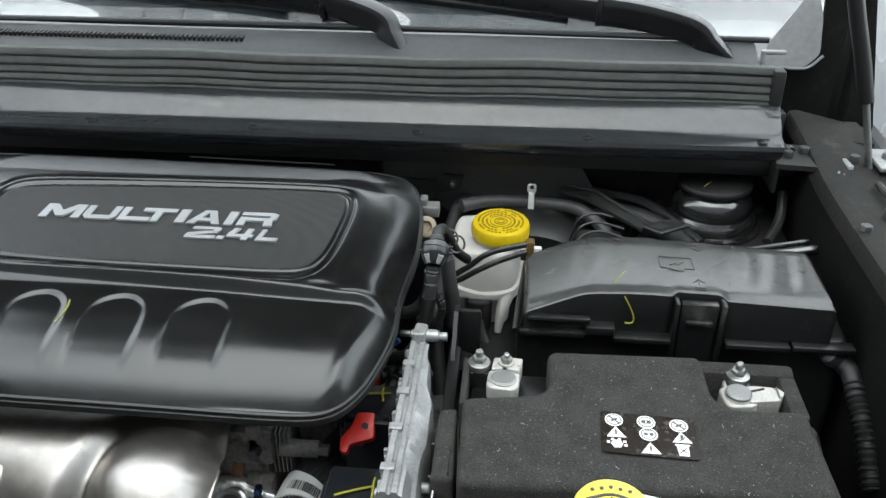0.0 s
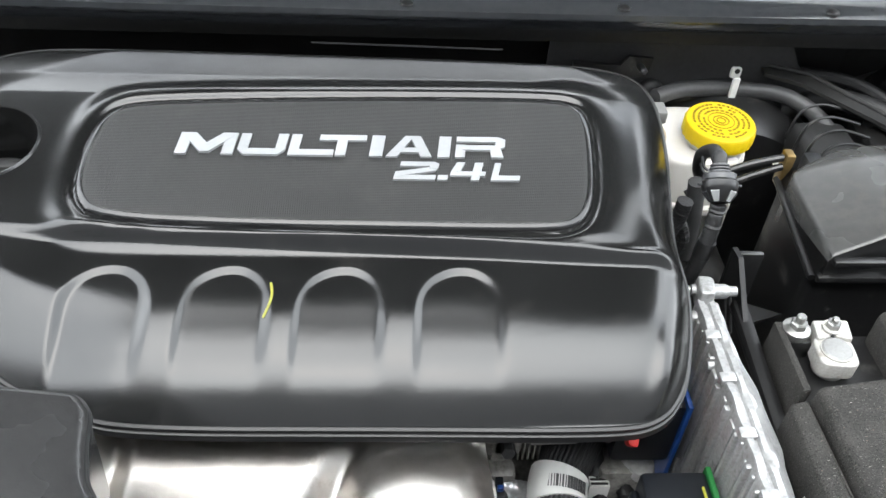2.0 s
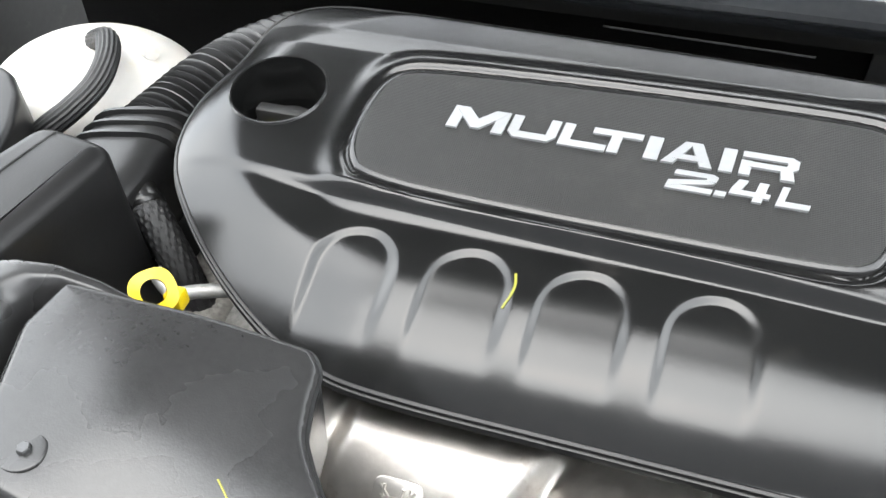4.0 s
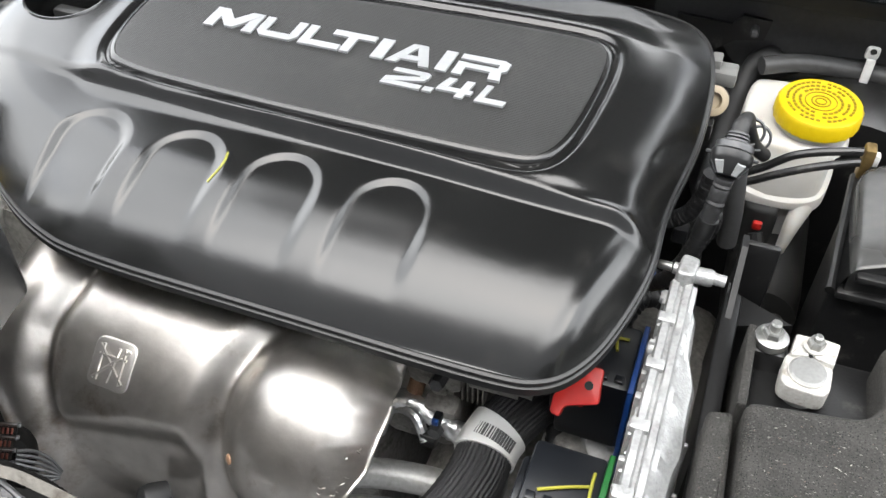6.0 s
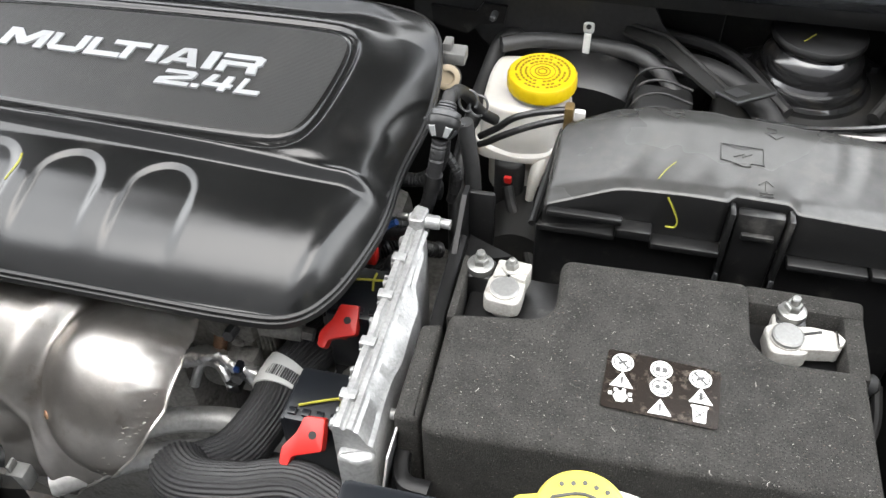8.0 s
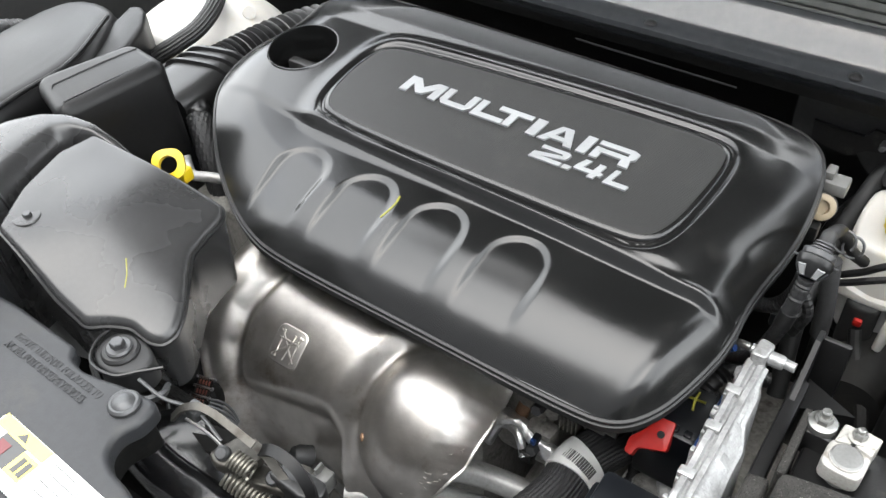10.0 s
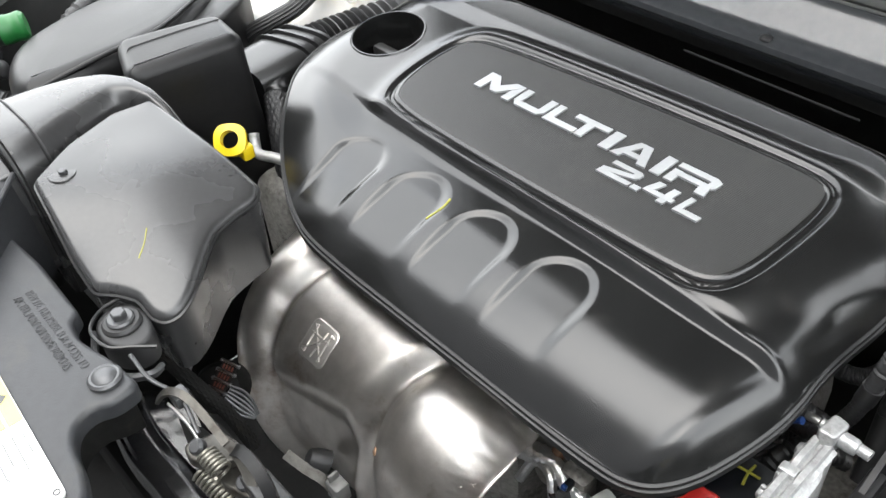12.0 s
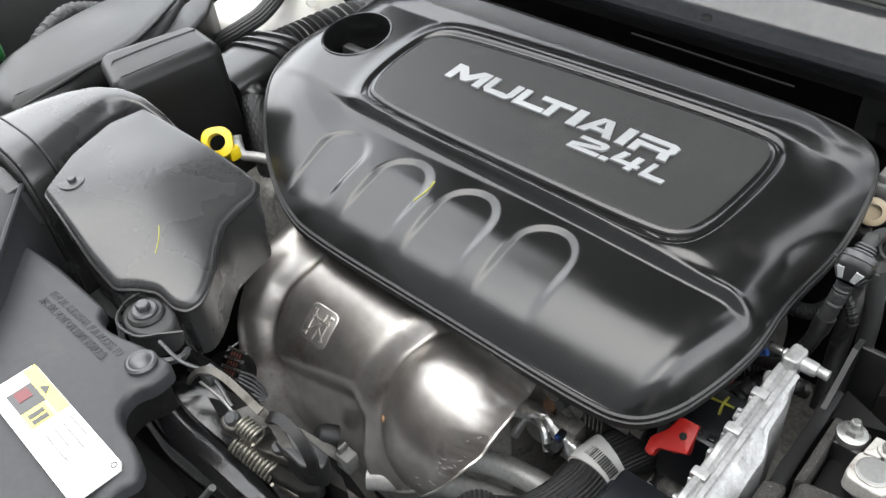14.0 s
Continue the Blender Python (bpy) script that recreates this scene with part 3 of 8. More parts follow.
part("trim_bracket", box(0.300, 0.306, 1.070, 1.078, 1.180, 1.208, 0.002), TRIM_GREY, car)
part("trim_bracket", box(0.300, 0.330, 1.070, 1.078, 1.204, 1.209, 0.002), TRIM_GREY, car)
# hood, open: inner panel faces the engine
hood_tilt = radians(72)
hd = Vector((0, -math.cos(hood_tilt), math.sin(hood_tilt)))


def hood_at(u, v, off=0.0):
    p = Vector((MID + (u - 0.5) * 1.36 * (1 - 0.06 * v), 1.08, 1.368)) + hd * (1.02 * v)
    n = Vector((0, -math.sin(hood_tilt), -math.cos(hood_tilt)))
    return p + n * off


hood = thing("hood", "open silver hood with a dark inner frame", "hood", (MID, 1.08, 1.368))
part("outer_skin", sheet(lambda u, v: hood_at(u, v, -0.03 * math.sin(math.pi * u)), np.linspace(0, 1, 24), np.linspace(0, 1, 16), 0.003), BODY_WHITE, hood)
part("inner_liner", sheet(lambda u, v: hood_at(0.04 + 0.92 * u, 0.03 + 0.94 * v, 0.03 + 0.012 * math.sin(6 * math.pi * u) ** 2 * math.sin(math.pi * v)), np.linspace(0, 1, 40), np.linspace(0, 1, 20), 0.004), BODY_DARK, hood, "dark inner panel with ribs")

# gas strut at the wing
strut = thing("gas_strut", "thin steel gas strut holding the hood", "gas strut", (0.405, 0.93, 1.08))
part("cylinder", tube([(0.386, 0.950, 1.192), (0.370, 0.953, 1.245), (0.352, 0.956, 1.30), (0.300, 0.966, 1.47)], 0.0085, 24, 14), BLACK, strut)
part("rod", tube([(0.427, 0.948, 1.041), (0.386, 0.950, 1.192)], 0.004, 4, 12, curved=False), ZINC, strut)
part("ball_socket", lathe([(0.008, -0.012), (0.012, -0.006), (0.013, 0.004), (0.009, 0.014), (0.006, 0.022)], (0.431, 0.948, 1.035), 18), BLACK, strut)
part("ball_stud", tube([(0.405, 0.946, 1.036), (0.431, 0.948, 1.035)], 0.006, 4, 10, curved=False), ZINC, strut)
part("base_bracket", box(0.405, 0.455, 0.90, 0.99, 1.00, 1.024, 0.004), BODY_DARK, strut)

# hood hinge and its hardware on the wing
part("end_bracket", plate([(0.300, 0.930), (0.345, 0.925), (0.352, 0.985), (0.305, 0.990)], 1.118, 1.124), BODY_DARK, car)
part("end_bracket_fold", box(0.302, 0.307, 0.935, 0.985, 1.085, 1.122, 0.002), BODY_DARK, car)
for x, y in ((0.318, 0.952), (0.338, 0.965)):
    part("wing_bolt", hexagon((x, y, 1.123), 0.006, 0.008), GREYBOLT, car)
part("wing_clamp", tube([(0.322, 0.955, 1.112), (0.318, 0.960, 1.122), (0.322, 0.968, 1.128), (0.332, 0.972, 1.120)], 0.003, 20, 8), GREASE, car)
part("hinge_plate", box(0.372, 0.43, 1.00, 1.07, 1.114, 1.124, 0.003), LEDGE, car)
part("hinge_arm", box(0.398, 0.414, 1.06, 1.09, 1.11, 1.42, 0.005), VOID, car, "dark steel hood hinge arm")
# Dark sheet added where the corner behind the hinge lies in shade.
gap_sheet = plate([(0.318, 1.02), (0.318, 1.176), (0.345, 1.180), (0.366, 1.182), (0.381, 1.196), (0.384, 1.30), (0.440, 1.32), (0.470, 1.10), (0.470, 1.02)], 0, 0.006)
for v in gap_sheet.verts:
    v.co = Vector((v.co.x, 1.108 + v.co.z + 0.35 * max(0.0, v.co.y - 1.18) + 0.10 * max(0.0, v.co.x - 0.38), v.co.y))
part("hinge_gap_sheet", gap_sheet, VOID, car, "dark sheet standing for the shaded gap")
part("gap_floor", box(0.305, 0.36, 0.99, 1.115, 1.09, 1.10, 0.003), VOID, car, "dark floor added below the shaded gap")
part("pillar_foot", sheet(lambda u, v: (0.445 + 0.30 * u, 1.20 + 0.25 * u + 0.03 * v, 1.02 + 0.62 * v), np.linspace(0, 1, 10), np.linspace(0, 1, 10), 0.006), BODY_WHITE, car, "pale silver painted pillar foot")
part("hinge_cable", tube([(0.41, 1.02, 1.30), (0.435, 1.0, 1.262), (0.452, 0.985, 1.215), (0.47, 0.98, 1.15)], 0.006, 20, 8), RUBBER, car)
part("wing_clip", block([(0.3465, 0.908), (0.3705, 0.914), (0.3735, 0.941), (0.3505, 0.938)], 1.112, 1.121, 0.0015, 0.002), GREASE, car, "dark clip base")
part("clip_pad", block([(0.3535, 0.912), (0.3650, 0.915), (0.3680, 0.938), (0.3565, 0.936)], 1.118, 1.1225, 0.001, 0.002), PALE_PLUG, car, "pale plastic pad")
part("clip_pad", block([(0.3775, 0.930), (0.3845, 0.932), (0.3825, 0.955), (0.3765, 0.953)], 1.112, 1.1235, 0.001, 0.002), TRIM_GREY, car, "grey plastic pad")
for x, y, h in ((0.375, 0.985, 1.12), (0.392, 0.955, 1.12), (0.36, 0.965, 1.12), (0.388, 0.83, 1.116), (0.352, 0.79, 1.118), (0.39, 0.79, 1.116), (0.362, 0.70, 1.115), (0.392, 0.62, 1.112)):
    part("wing_bolt", hexagon((x, y, h - 0.003), 0.006, 0.010), GREYBOLT, car)
part("wing_bracket", box(0.412, 0.448, 0.93, 0.985, 1.118, 1.124, 0.002), ALU, car, "bare metal bracket with a bolt")
part("bracket_bolt", hexagon((0.43, 0.957, 1.123), 0.009, 0.008), ZINC, car)
part("wing_rail", tube([(0.405, 0.60, 1.10), (0.41, 0.78, 1.112), (0.40, 0.90, 1.118)], 0.004, 20, 8), BODY_DARK, car)

# wiper arms
def wiper(name, pivot, elbow, tip, blade_a, blade_b):
    w = thing(name, "black wiper arm parked low on the windscreen", "wiper arm", pivot, group="wiper arms")
    v0, v1, v2 = map(Vector, (pivot, elbow, tip))
    mid = v0.lerp(v1, 0.42) + Vector((0.018, 0.0, 0.020))
    part("arm_head", tube([v0, v0.lerp(mid, 0.6), mid, mid.lerp(v1, 0.5) + Vector((0, 0, 0.004)), v1], 0.012, 32, 24, radius=lambda s, a: (0.0105 + 0.003 * s) / (abs(math.cos(a)) ** 5 + abs(0.72 * math.sin(a)) ** 5) ** 0.2), WIPER, w)
    part("arm", tube([v1, v1.lerp(v2, 0.5) + Vector((0, 0, 0.004)), v2], 0.009, 20, 24, radius=lambda s, a: 0.0125 * (1 - 0.25 * s) / (abs(math.cos(a)) ** 5 + abs(0.8 * math.sin(a)) ** 5) ** 0.2), WIPER, w)
    part("knuckle", box(-0.004, 0.004, -0.017, 0.017, -0.018, 0.018, 0.003, m=Matrix.Translation(v1)), WIPER, w)
    part("pivot_cap", lathe([(0.014, -0.01), (0.014, 0.002), (0.01, 0.008), (0.0005, 0.009)], v0, 20), BLACK, w)
    part("blade", tube([blade_a, Vector(blade_a).lerp(Vector(blade_b), 0.5), blade_b], 0.008, 20, 8), RUBBER, w)
    return w


wiper("wiper_arm", (0.275, 1.085, 1.176), (0.108, 1.14, 1.236), (-0.20, 1.18, 1.252), (0.07, 1.145, 1.226), (-0.45, 1.20, 1.262))
wiper("wiper_arm", (-0.138, 1.085, 1.178), (-0.248, 1.14, 1.236), (-0.66, 1.18, 1.250), (-0.30, 1.145, 1.226), (-0.95, 1.20, 1.255))

# strut tower on the wing side
tower = thing("strut_tower", "black steel strut tower with a flat round cap", "strut tower", (0.246, 0.970, 1.0))
tw = slab([(0.160, 0.868), (0.332, 0.872), (0.334, 1.04), (0.20, 1.04), (0.160, 0.96)], 0.75, lambda x, y: 1.026 + 0.03 * (y - 0.9), 0.006, 60, 1)
part("tower_top", tw, BODY_DARK, tower, "dark dusty steel deck")
C = (0.246, 0.970, 1.030)
ring_prof = [(0.062, -0.006), (0.061, 0.001), (0.0555, 0.003), (0.0545, 0.010), (0.053, 0.0125), (0.0495, 0.0135), (0.0470, 0.017), (0.0475, 0.022), (0.0470, 0.029), (0.0450, 0.035), (0.0415, 0.039), (0.0395, 0.041), (0.0390, 0.047)]
part("bearing_ring", lathe(ring_prof, C, 64), GLOSS_STEEL, tower, "glossy black bearing ring")
part("cap", lathe([(0.038, 0.0455), (0.0425, 0.0465), (0.0435, 0.0485), (0.0435, 0.0515), (0.042, 0.054), (0.035, 0.0552), (0.015, 0.0558), (0.0005, 0.056)], C, 64), RUBBER, tower, "flat round black cap")
part("cap_mark", tube([(0.229, 0.944, 1.0862), (0.234, 0.950, 1.0864), (0.240, 0.958, 1.0864)], 0.0007, 6, 5), PAINT_PEN, tower, "yellow pen mark")
part("brace_strap", plate([(0.068, 0.976), (0.109, 0.960), (0.166, 0.881), (0.154, 0.872), (0.098, 0.944), (0.066, 0.962)], 1.061, 1.0645), BODY_DARK, tower, "flat diagonal brace")
part("brace_fold", tube([(0.070, 0.977, 1.066), (0.109, 0.961, 1.066), (0.166, 0.882, 1.065)], 0.0022, 3, 8, curved=False), BODY_DARK, tower)
part("bracket_plate", plate([(0.154, 0.873), (0.172, 0.859), (0.206, 0.882), (0.190, 0.895), (0.166, 0.884)], 1.0648, 1.068), BODY_DARK, tower)
part("bracket_lip", tube([(0.154, 0.873, 1.0685), (0.172, 0.859, 1.0685), (0.206, 0.882, 1.0685)], 0.0014, 3, 6, curved=False), GREYBOLT, tower)
part("bracket_recess", plate([(0.161, 0.8735), (0.172, 0.8660), (0.184, 0.8745), (0.172, 0.8820)], 1.0684, 1.0694), GREYBOLT, tower)
part("front_rib", tube([(0.190, 0.870, 1.044), (0.25, 0.866, 1.046), (0.334, 0.874, 1.058)], 0.0035, 20, 8), GLOSS_STEEL, tower)
part("fender_bead", tube([(0.255, 0.848, 1.052), (0.29, 0.846, 1.056), (0.334, 0.850, 1.062)], 0.006, 12, 10), GLOSS_STEEL, tower, "glossy seam beside the fuse box")
part("brace", tube([(0.30, 0.905, 1.038), (0.318, 0.935, 1.05), (0.325, 0.965, 1.072)], 0.006, 12, 10), BODY_DARK, tower)
for x, y in ((0.172, 0.930), (0.312, 1.000), (0.19, 1.0)):
    part("stud_nut", hexagon((x, y, 1.028), 0.006, 0.007), GREYBOLT, tower)
part("flange_lip", tube([(0.163, 0.872, 1.027), (0.25, 0.868, 1.027), (0.333, 0.874, 1.027)], 0.003, 20, 8), BODY_DARK, tower)
# ---- the engine cover ----
TOP0, SLOPE = 1.118, 0.14


def cover_plane(x, y):
    return TOP0 + SLOPE * (y - 0.755)


RIM = [(-0.46, 0.552), (-0.30, 0.551), (-0.165, 0.549), (-0.130, 0.554), (-0.110, 0.578), (-0.099, 0.612), (-0.0920, 0.645), (-0.0910, 0.668), (-0.0925, 0.690), (-0.0905, 0.715), (-0.086, 0.745), (-0.0825, 0.775), (-0.084, 0.815),
       (-0.094, 0.845), (-0.125, 0.862), (-0.20, 0.867), (-0.40, 0.871), (-0.56, 0.873), (-0.610, 0.866), (-0.640, 0.840), (-0.655, 0.777), (-0.660, 0.72), (-0.648, 0.678),
       (-0.622, 0.645), (-0.585, 0.610), (-0.54, 0.580), (-0.50, 0.562)]
rim = smooth_loop(RIM, 420, 3)
PLATE = [(-0.50, 0.678), (-0.40, 0.673), (-0.30, 0.672), (-0.20, 0.671), (-0.172, 0.675), (-0.158, 0.697), (-0.152, 0.737), (-0.149, 0.779), (-0.155, 0.801), (-0.18, 0.808),
         (-0.30, 0.806), (-0.40, 0.802), (-0.48, 0.797), (-0.508, 0.791), (-0.520, 0.772), (-0.524, 0.732), (-0.519, 0.697)]
plate_loop = smooth_loop(PLATE, 240, 2)


def away(loop, px, py):
    """Signed distance to an outline: inside is positive."""
    a, b = loop, np.roll(loop, -1, 0)
    best = np.full(px.shape, 9.0)
    inside = np.zeros(px.shape, bool)
    for (ax, ay), (bx, by) in zip(a, b):
        dx, dy = bx - ax, by - ay
        t = np.clip(((px - ax) * dx + (py - ay) * dy) / (dx * dx + dy * dy + 1e-12), 0, 1)
        best = np.minimum(best, (px - ax - t * dx) ** 2 + (py - ay - t * dy) ** 2)
        if ay != by:
            inside ^= ((ay > py) != (by > py)) & (px < ax + (py - ay) / (by - ay) * dx)
    return np.where(inside, 1, -1) * np.sqrt(best)


def nstep(a, b, x):
    t = np.clip((x - a) / (b - a), 0, 1)
    return t * t * (3 - 2 * t)


WELL = (-0.594, 0.754, 0.036)


def cover_form(px, py):
    """The cover's height without its pockets and badge plate."""
    d = np.maximum(away(rim, px, py), 0)
    top = TOP0 + SLOPE * (py - 0.755)
    # front field lies lower than the deck behind the long crease
    crease = 0.6545 + 0.028 * np.clip((-0.1 - px) / 0.72, 0, 1) + 0.004 * nstep(-0.5, -0.62, px)
    edge = -0.101 - 0.36 * np.maximum(0.657 - py, 0)
    sunk = nstep(0.0045, -0.0045, py - crease) * nstep(0.009, -0.009, px - edge) * (1 - 0.75 * nstep(-0.50, -0.60, px))
    top = top - 0.0065 * sunk
    # a shallow valley behind the badge plate, then a flat strip tilted up to the rear edge
    top = top - 0.0030 * np.clip((py - 0.810) / 0.0255, 0, 1) - 0.03 * np.maximum(py - 0.8355, 0)
    base = 1.055 + SLOPE * (py - 0.565) + 0.022 * nstep(-0.5, -0.65, px) * nstep(0.82, 0.74, py) + 0.028 * nstep(0.74, 0.86, py)
    # the roll-over is broad at the front, narrow behind
    front = nstep(0.68, 0.60, py)
    left = nstep(-0.52, -0.62, px)
    right = nstep(-0.16, -0.10, px)
    rear = nstep(0.828, 0.842, py) * (1 - left) * (1 - right)
    w = 0.026 + 0.058 * front + 0.03 * left * (1 - front) + 0.012 * right * (1 - front) - 0.018 * rear
    s = np.clip(d / w, 0, 1)
    f = 1 - (1 - s) ** (2.3 + 0.2 * front)
    # towards the front right-hand corner a crest parts the broad front roll from the narrow side roll
    side = nstep(-0.26, -0.16, px) * nstep(0.72, 0.66, py)
    f_front = 1 - (1 - np.clip((py - 0.551) / (0.026 + 0.058 * front), 0, 1)) ** (2.3 + 0.2 * front)
    f_side = 1 - (1 - np.clip(d / 0.036, 0, 1)) ** 2.2
    soft = 0.5 * (f_front + f_side - np.sqrt((f_front - f_side) ** 2 + 0.012))
    f = f * (1 - side) + np.maximum(soft, 0) * side
    z = base + (top - base) * f
    ridge = np.exp(-(((py - crease - 0.004) / 0.004) ** 2)) * nstep(-0.58, -0.48, px) * nstep(-0.085, -0.11, px)
    z += 0.0014 * ridge
    return z


def cover_height(px, py):
    z = cover_form(px, py)
    # four arched pockets over the runners: the form drawn back and let in
    inner = cover_form(px, py - 0.0095 * nstep(0.560, 0.618, py)) - 0.0012 * nstep(0.585, 0.625, py)
    for cx in (-0.484, -0.407, -0.3335, -0.2555):
        cy = 0.6185
        dx = px - cx + 0.05 * (cy - py)
        dist = np.hypot(dx, np.maximum(py - cy, 0)) - 0.0315
        # a narrow wall on one side and over the top, a broad soft one on the other
        broad = nstep(0.004, 0.028, dx)
        z = z + (inner - z) * nstep(0.0, -0.0062 - 0.0050 * broad, dist) * nstep(0.560, 0.592, py)
    # raised pad round the badge plate, with a groove
    pd = away(plate_loop, px, py)
    padr = 0.030 + 0.012 * nstep(-0.2, -0.14, px)
    z += 0.0055 * nstep(-padr, -0.010, pd) * nstep(-0.56, -0.50, px) * nstep(0.655, 0.672, py)
    z -= 0.0035 * np.exp(-(((pd + 0.0015) / 0.0028) ** 2))
    z -= 0.006 * nstep(0.001, 0.005, pd)
    # hollow at the right-hand corner
    z -= 0.0016 * np.exp(-(((px + 0.118) / 0.012) ** 2 + ((py - 0.70) / 0.020) ** 2))
    return z


def cover_shell():
    xs = np.unique(np.r_[np.linspace(-0.662, -0.63, 22), np.linspace(-0.63, -0.52, 50), np.linspace(-0.52, -0.21, 186), np.linspace(-0.21, -0.12, 44), np.linspace(-0.12, -0.082, 30)])
    ys = np.unique(np.r_[np.linspace(0.549, 0.575, 18), np.linspace(0.575, 0.638, 42), np.linspace(0.638, 0.668, 34), np.linspace(0.668, 0.79, 56), np.linspace(0.79, 0.82, 24), np.linspace(0.82, 0.879, 34)])
    # span of the outline in every column
    lo, hi = [], []
    for x in xs:
        cuts = []
        for (ax, ay), (bx, by) in zip(rim, np.roll(rim, -1, 0)):
            if (ax > x) != (bx > x):
                cuts.append(ay + (x - ax) / (bx - ax) * (by - ay))
        lo.append(min(cuts) if cuts else np.nan)
        hi.append(max(cuts) if cuts else np.nan)
    keep = ~np.isnan(lo)
    xs, lo, hi = xs[keep], np.array(lo)[keep], np.array(hi)[keep]
    X = np.repeat(xs[:, None], len(ys), 1)
    Y = np.clip(np.repeat(ys[None], len(xs), 0), lo[:, None], hi[:, None])
    wx, wy, wr = WELL
    dist = np.hypot(X - wx, Y - wy)
    near = (dist > wr) & (dist < wr + 0.0022)
    sc = np.where(near, wr / np.maximum(dist, 1e-6), 1)
    X, Y = wx + (X - wx) * sc, wy + (Y - wy) * sc
    gone = dist <= wr
    Z = cover_height(X.ravel(), Y.ravel()).reshape(X.shape)
    bm = bmesh.new()
    seen, grid = {}, {}
    for i in range(X.shape[0]):
        for j in range(X.shape[1]):
            if gone[i, j]:
                continue
            key = (round(X[i, j], 5), round(Y[i, j], 5))
            if key not in seen:
                seen[key] = bm.verts.new((X[i, j], Y[i, j], Z[i, j]))
            grid[i, j] = seen[key]
    for i in range(X.shape[0] - 1):
        for j in range(X.shape[1] - 1):
            q = [grid.get(k) for k in ((i, j), (i + 1, j), (i + 1, j + 1), (i, j + 1))]
            if None in q:
                continue
            u = list(dict.fromkeys(q))
            if len(u) >= 3:
                try:
                    bm.faces.new(u)
                except ValueError:
                    pass
    return bm


cover = thing("engine_cover", "satin black plastic engine cover with a recessed badge plate", "engine cover", (-0.37, 0.70, 1.05))
part("shell", cover_shell(), COVER, cover, smooth=180)
rz = cover_height(rim[:, 0], rim[:, 1])
lip_rings = []
for off, dz in ((0.0015, 0.0005), (0.0, 0.001), (-0.0018, 0.0), (-0.0022, -0.002), (-0.0012, -0.0035), (-0.003, -0.0042), (-0.0034, -0.006), (-0.003, -0.010), (0.002, -0.012)):
    lp = inset(rim, off)
    lip_rings.append([(x, y, z + dz) for (x, y), z in zip(lp, rz)])
part("rim_lip", skin(lip_rings, None, False, False), RIMPLASTIC, cover, "doubled rim edge")
# oil filler well
wx, wy, wr = WELL
ring = []
for rr, dz in ((wr + 0.0022, 0.0), (wr + 0.0012, 0.0012), (wr, 0.001), (wr - 0.0006, -0.003), (wr - 0.003, -0.05)):
    ring.append([(wx + rr * math.cos(a), wy + rr * math.sin(a), float(cover_height(np.array([wx]), np.array([wy]))[0]) + SLOPE * rr * math.sin(a) + dz) for a in np.linspace(0, 2 * math.pi, 64, endpoint=False)])
part("filler_well", skin(ring, None, False, False), COVER, cover)
# badge plate
pr = []
for off, h in ((0.0012, -0.004), (0.0012, 0.0028), (0.0018, 0.0042), (0.003, 0.0052), (0.0055, 0.0058), (0.0062, 0.0050)):
    pr.append([(x, y, cover_plane(x, y) + h) for x, y in inset(plate_loop, off)])
part("plate_border", skin(pr, None, False, False), COVER, cover)
pr = [[(x, y, cover_plane(x, y) + h) for x, y in inset(plate_loop, off)] for off, h in ((0.0058, 0.0044), (0.0062, 0.0052), (0.0075, 0.0055), (0.0095, 0.0055), (0.012, 0.0055))]
part("badge_plate", skin(pr, None, False, True), RIBBED, cover, "finely ribbed black plate")

# raised lettering on the plate: strokes in a unit box, sheared

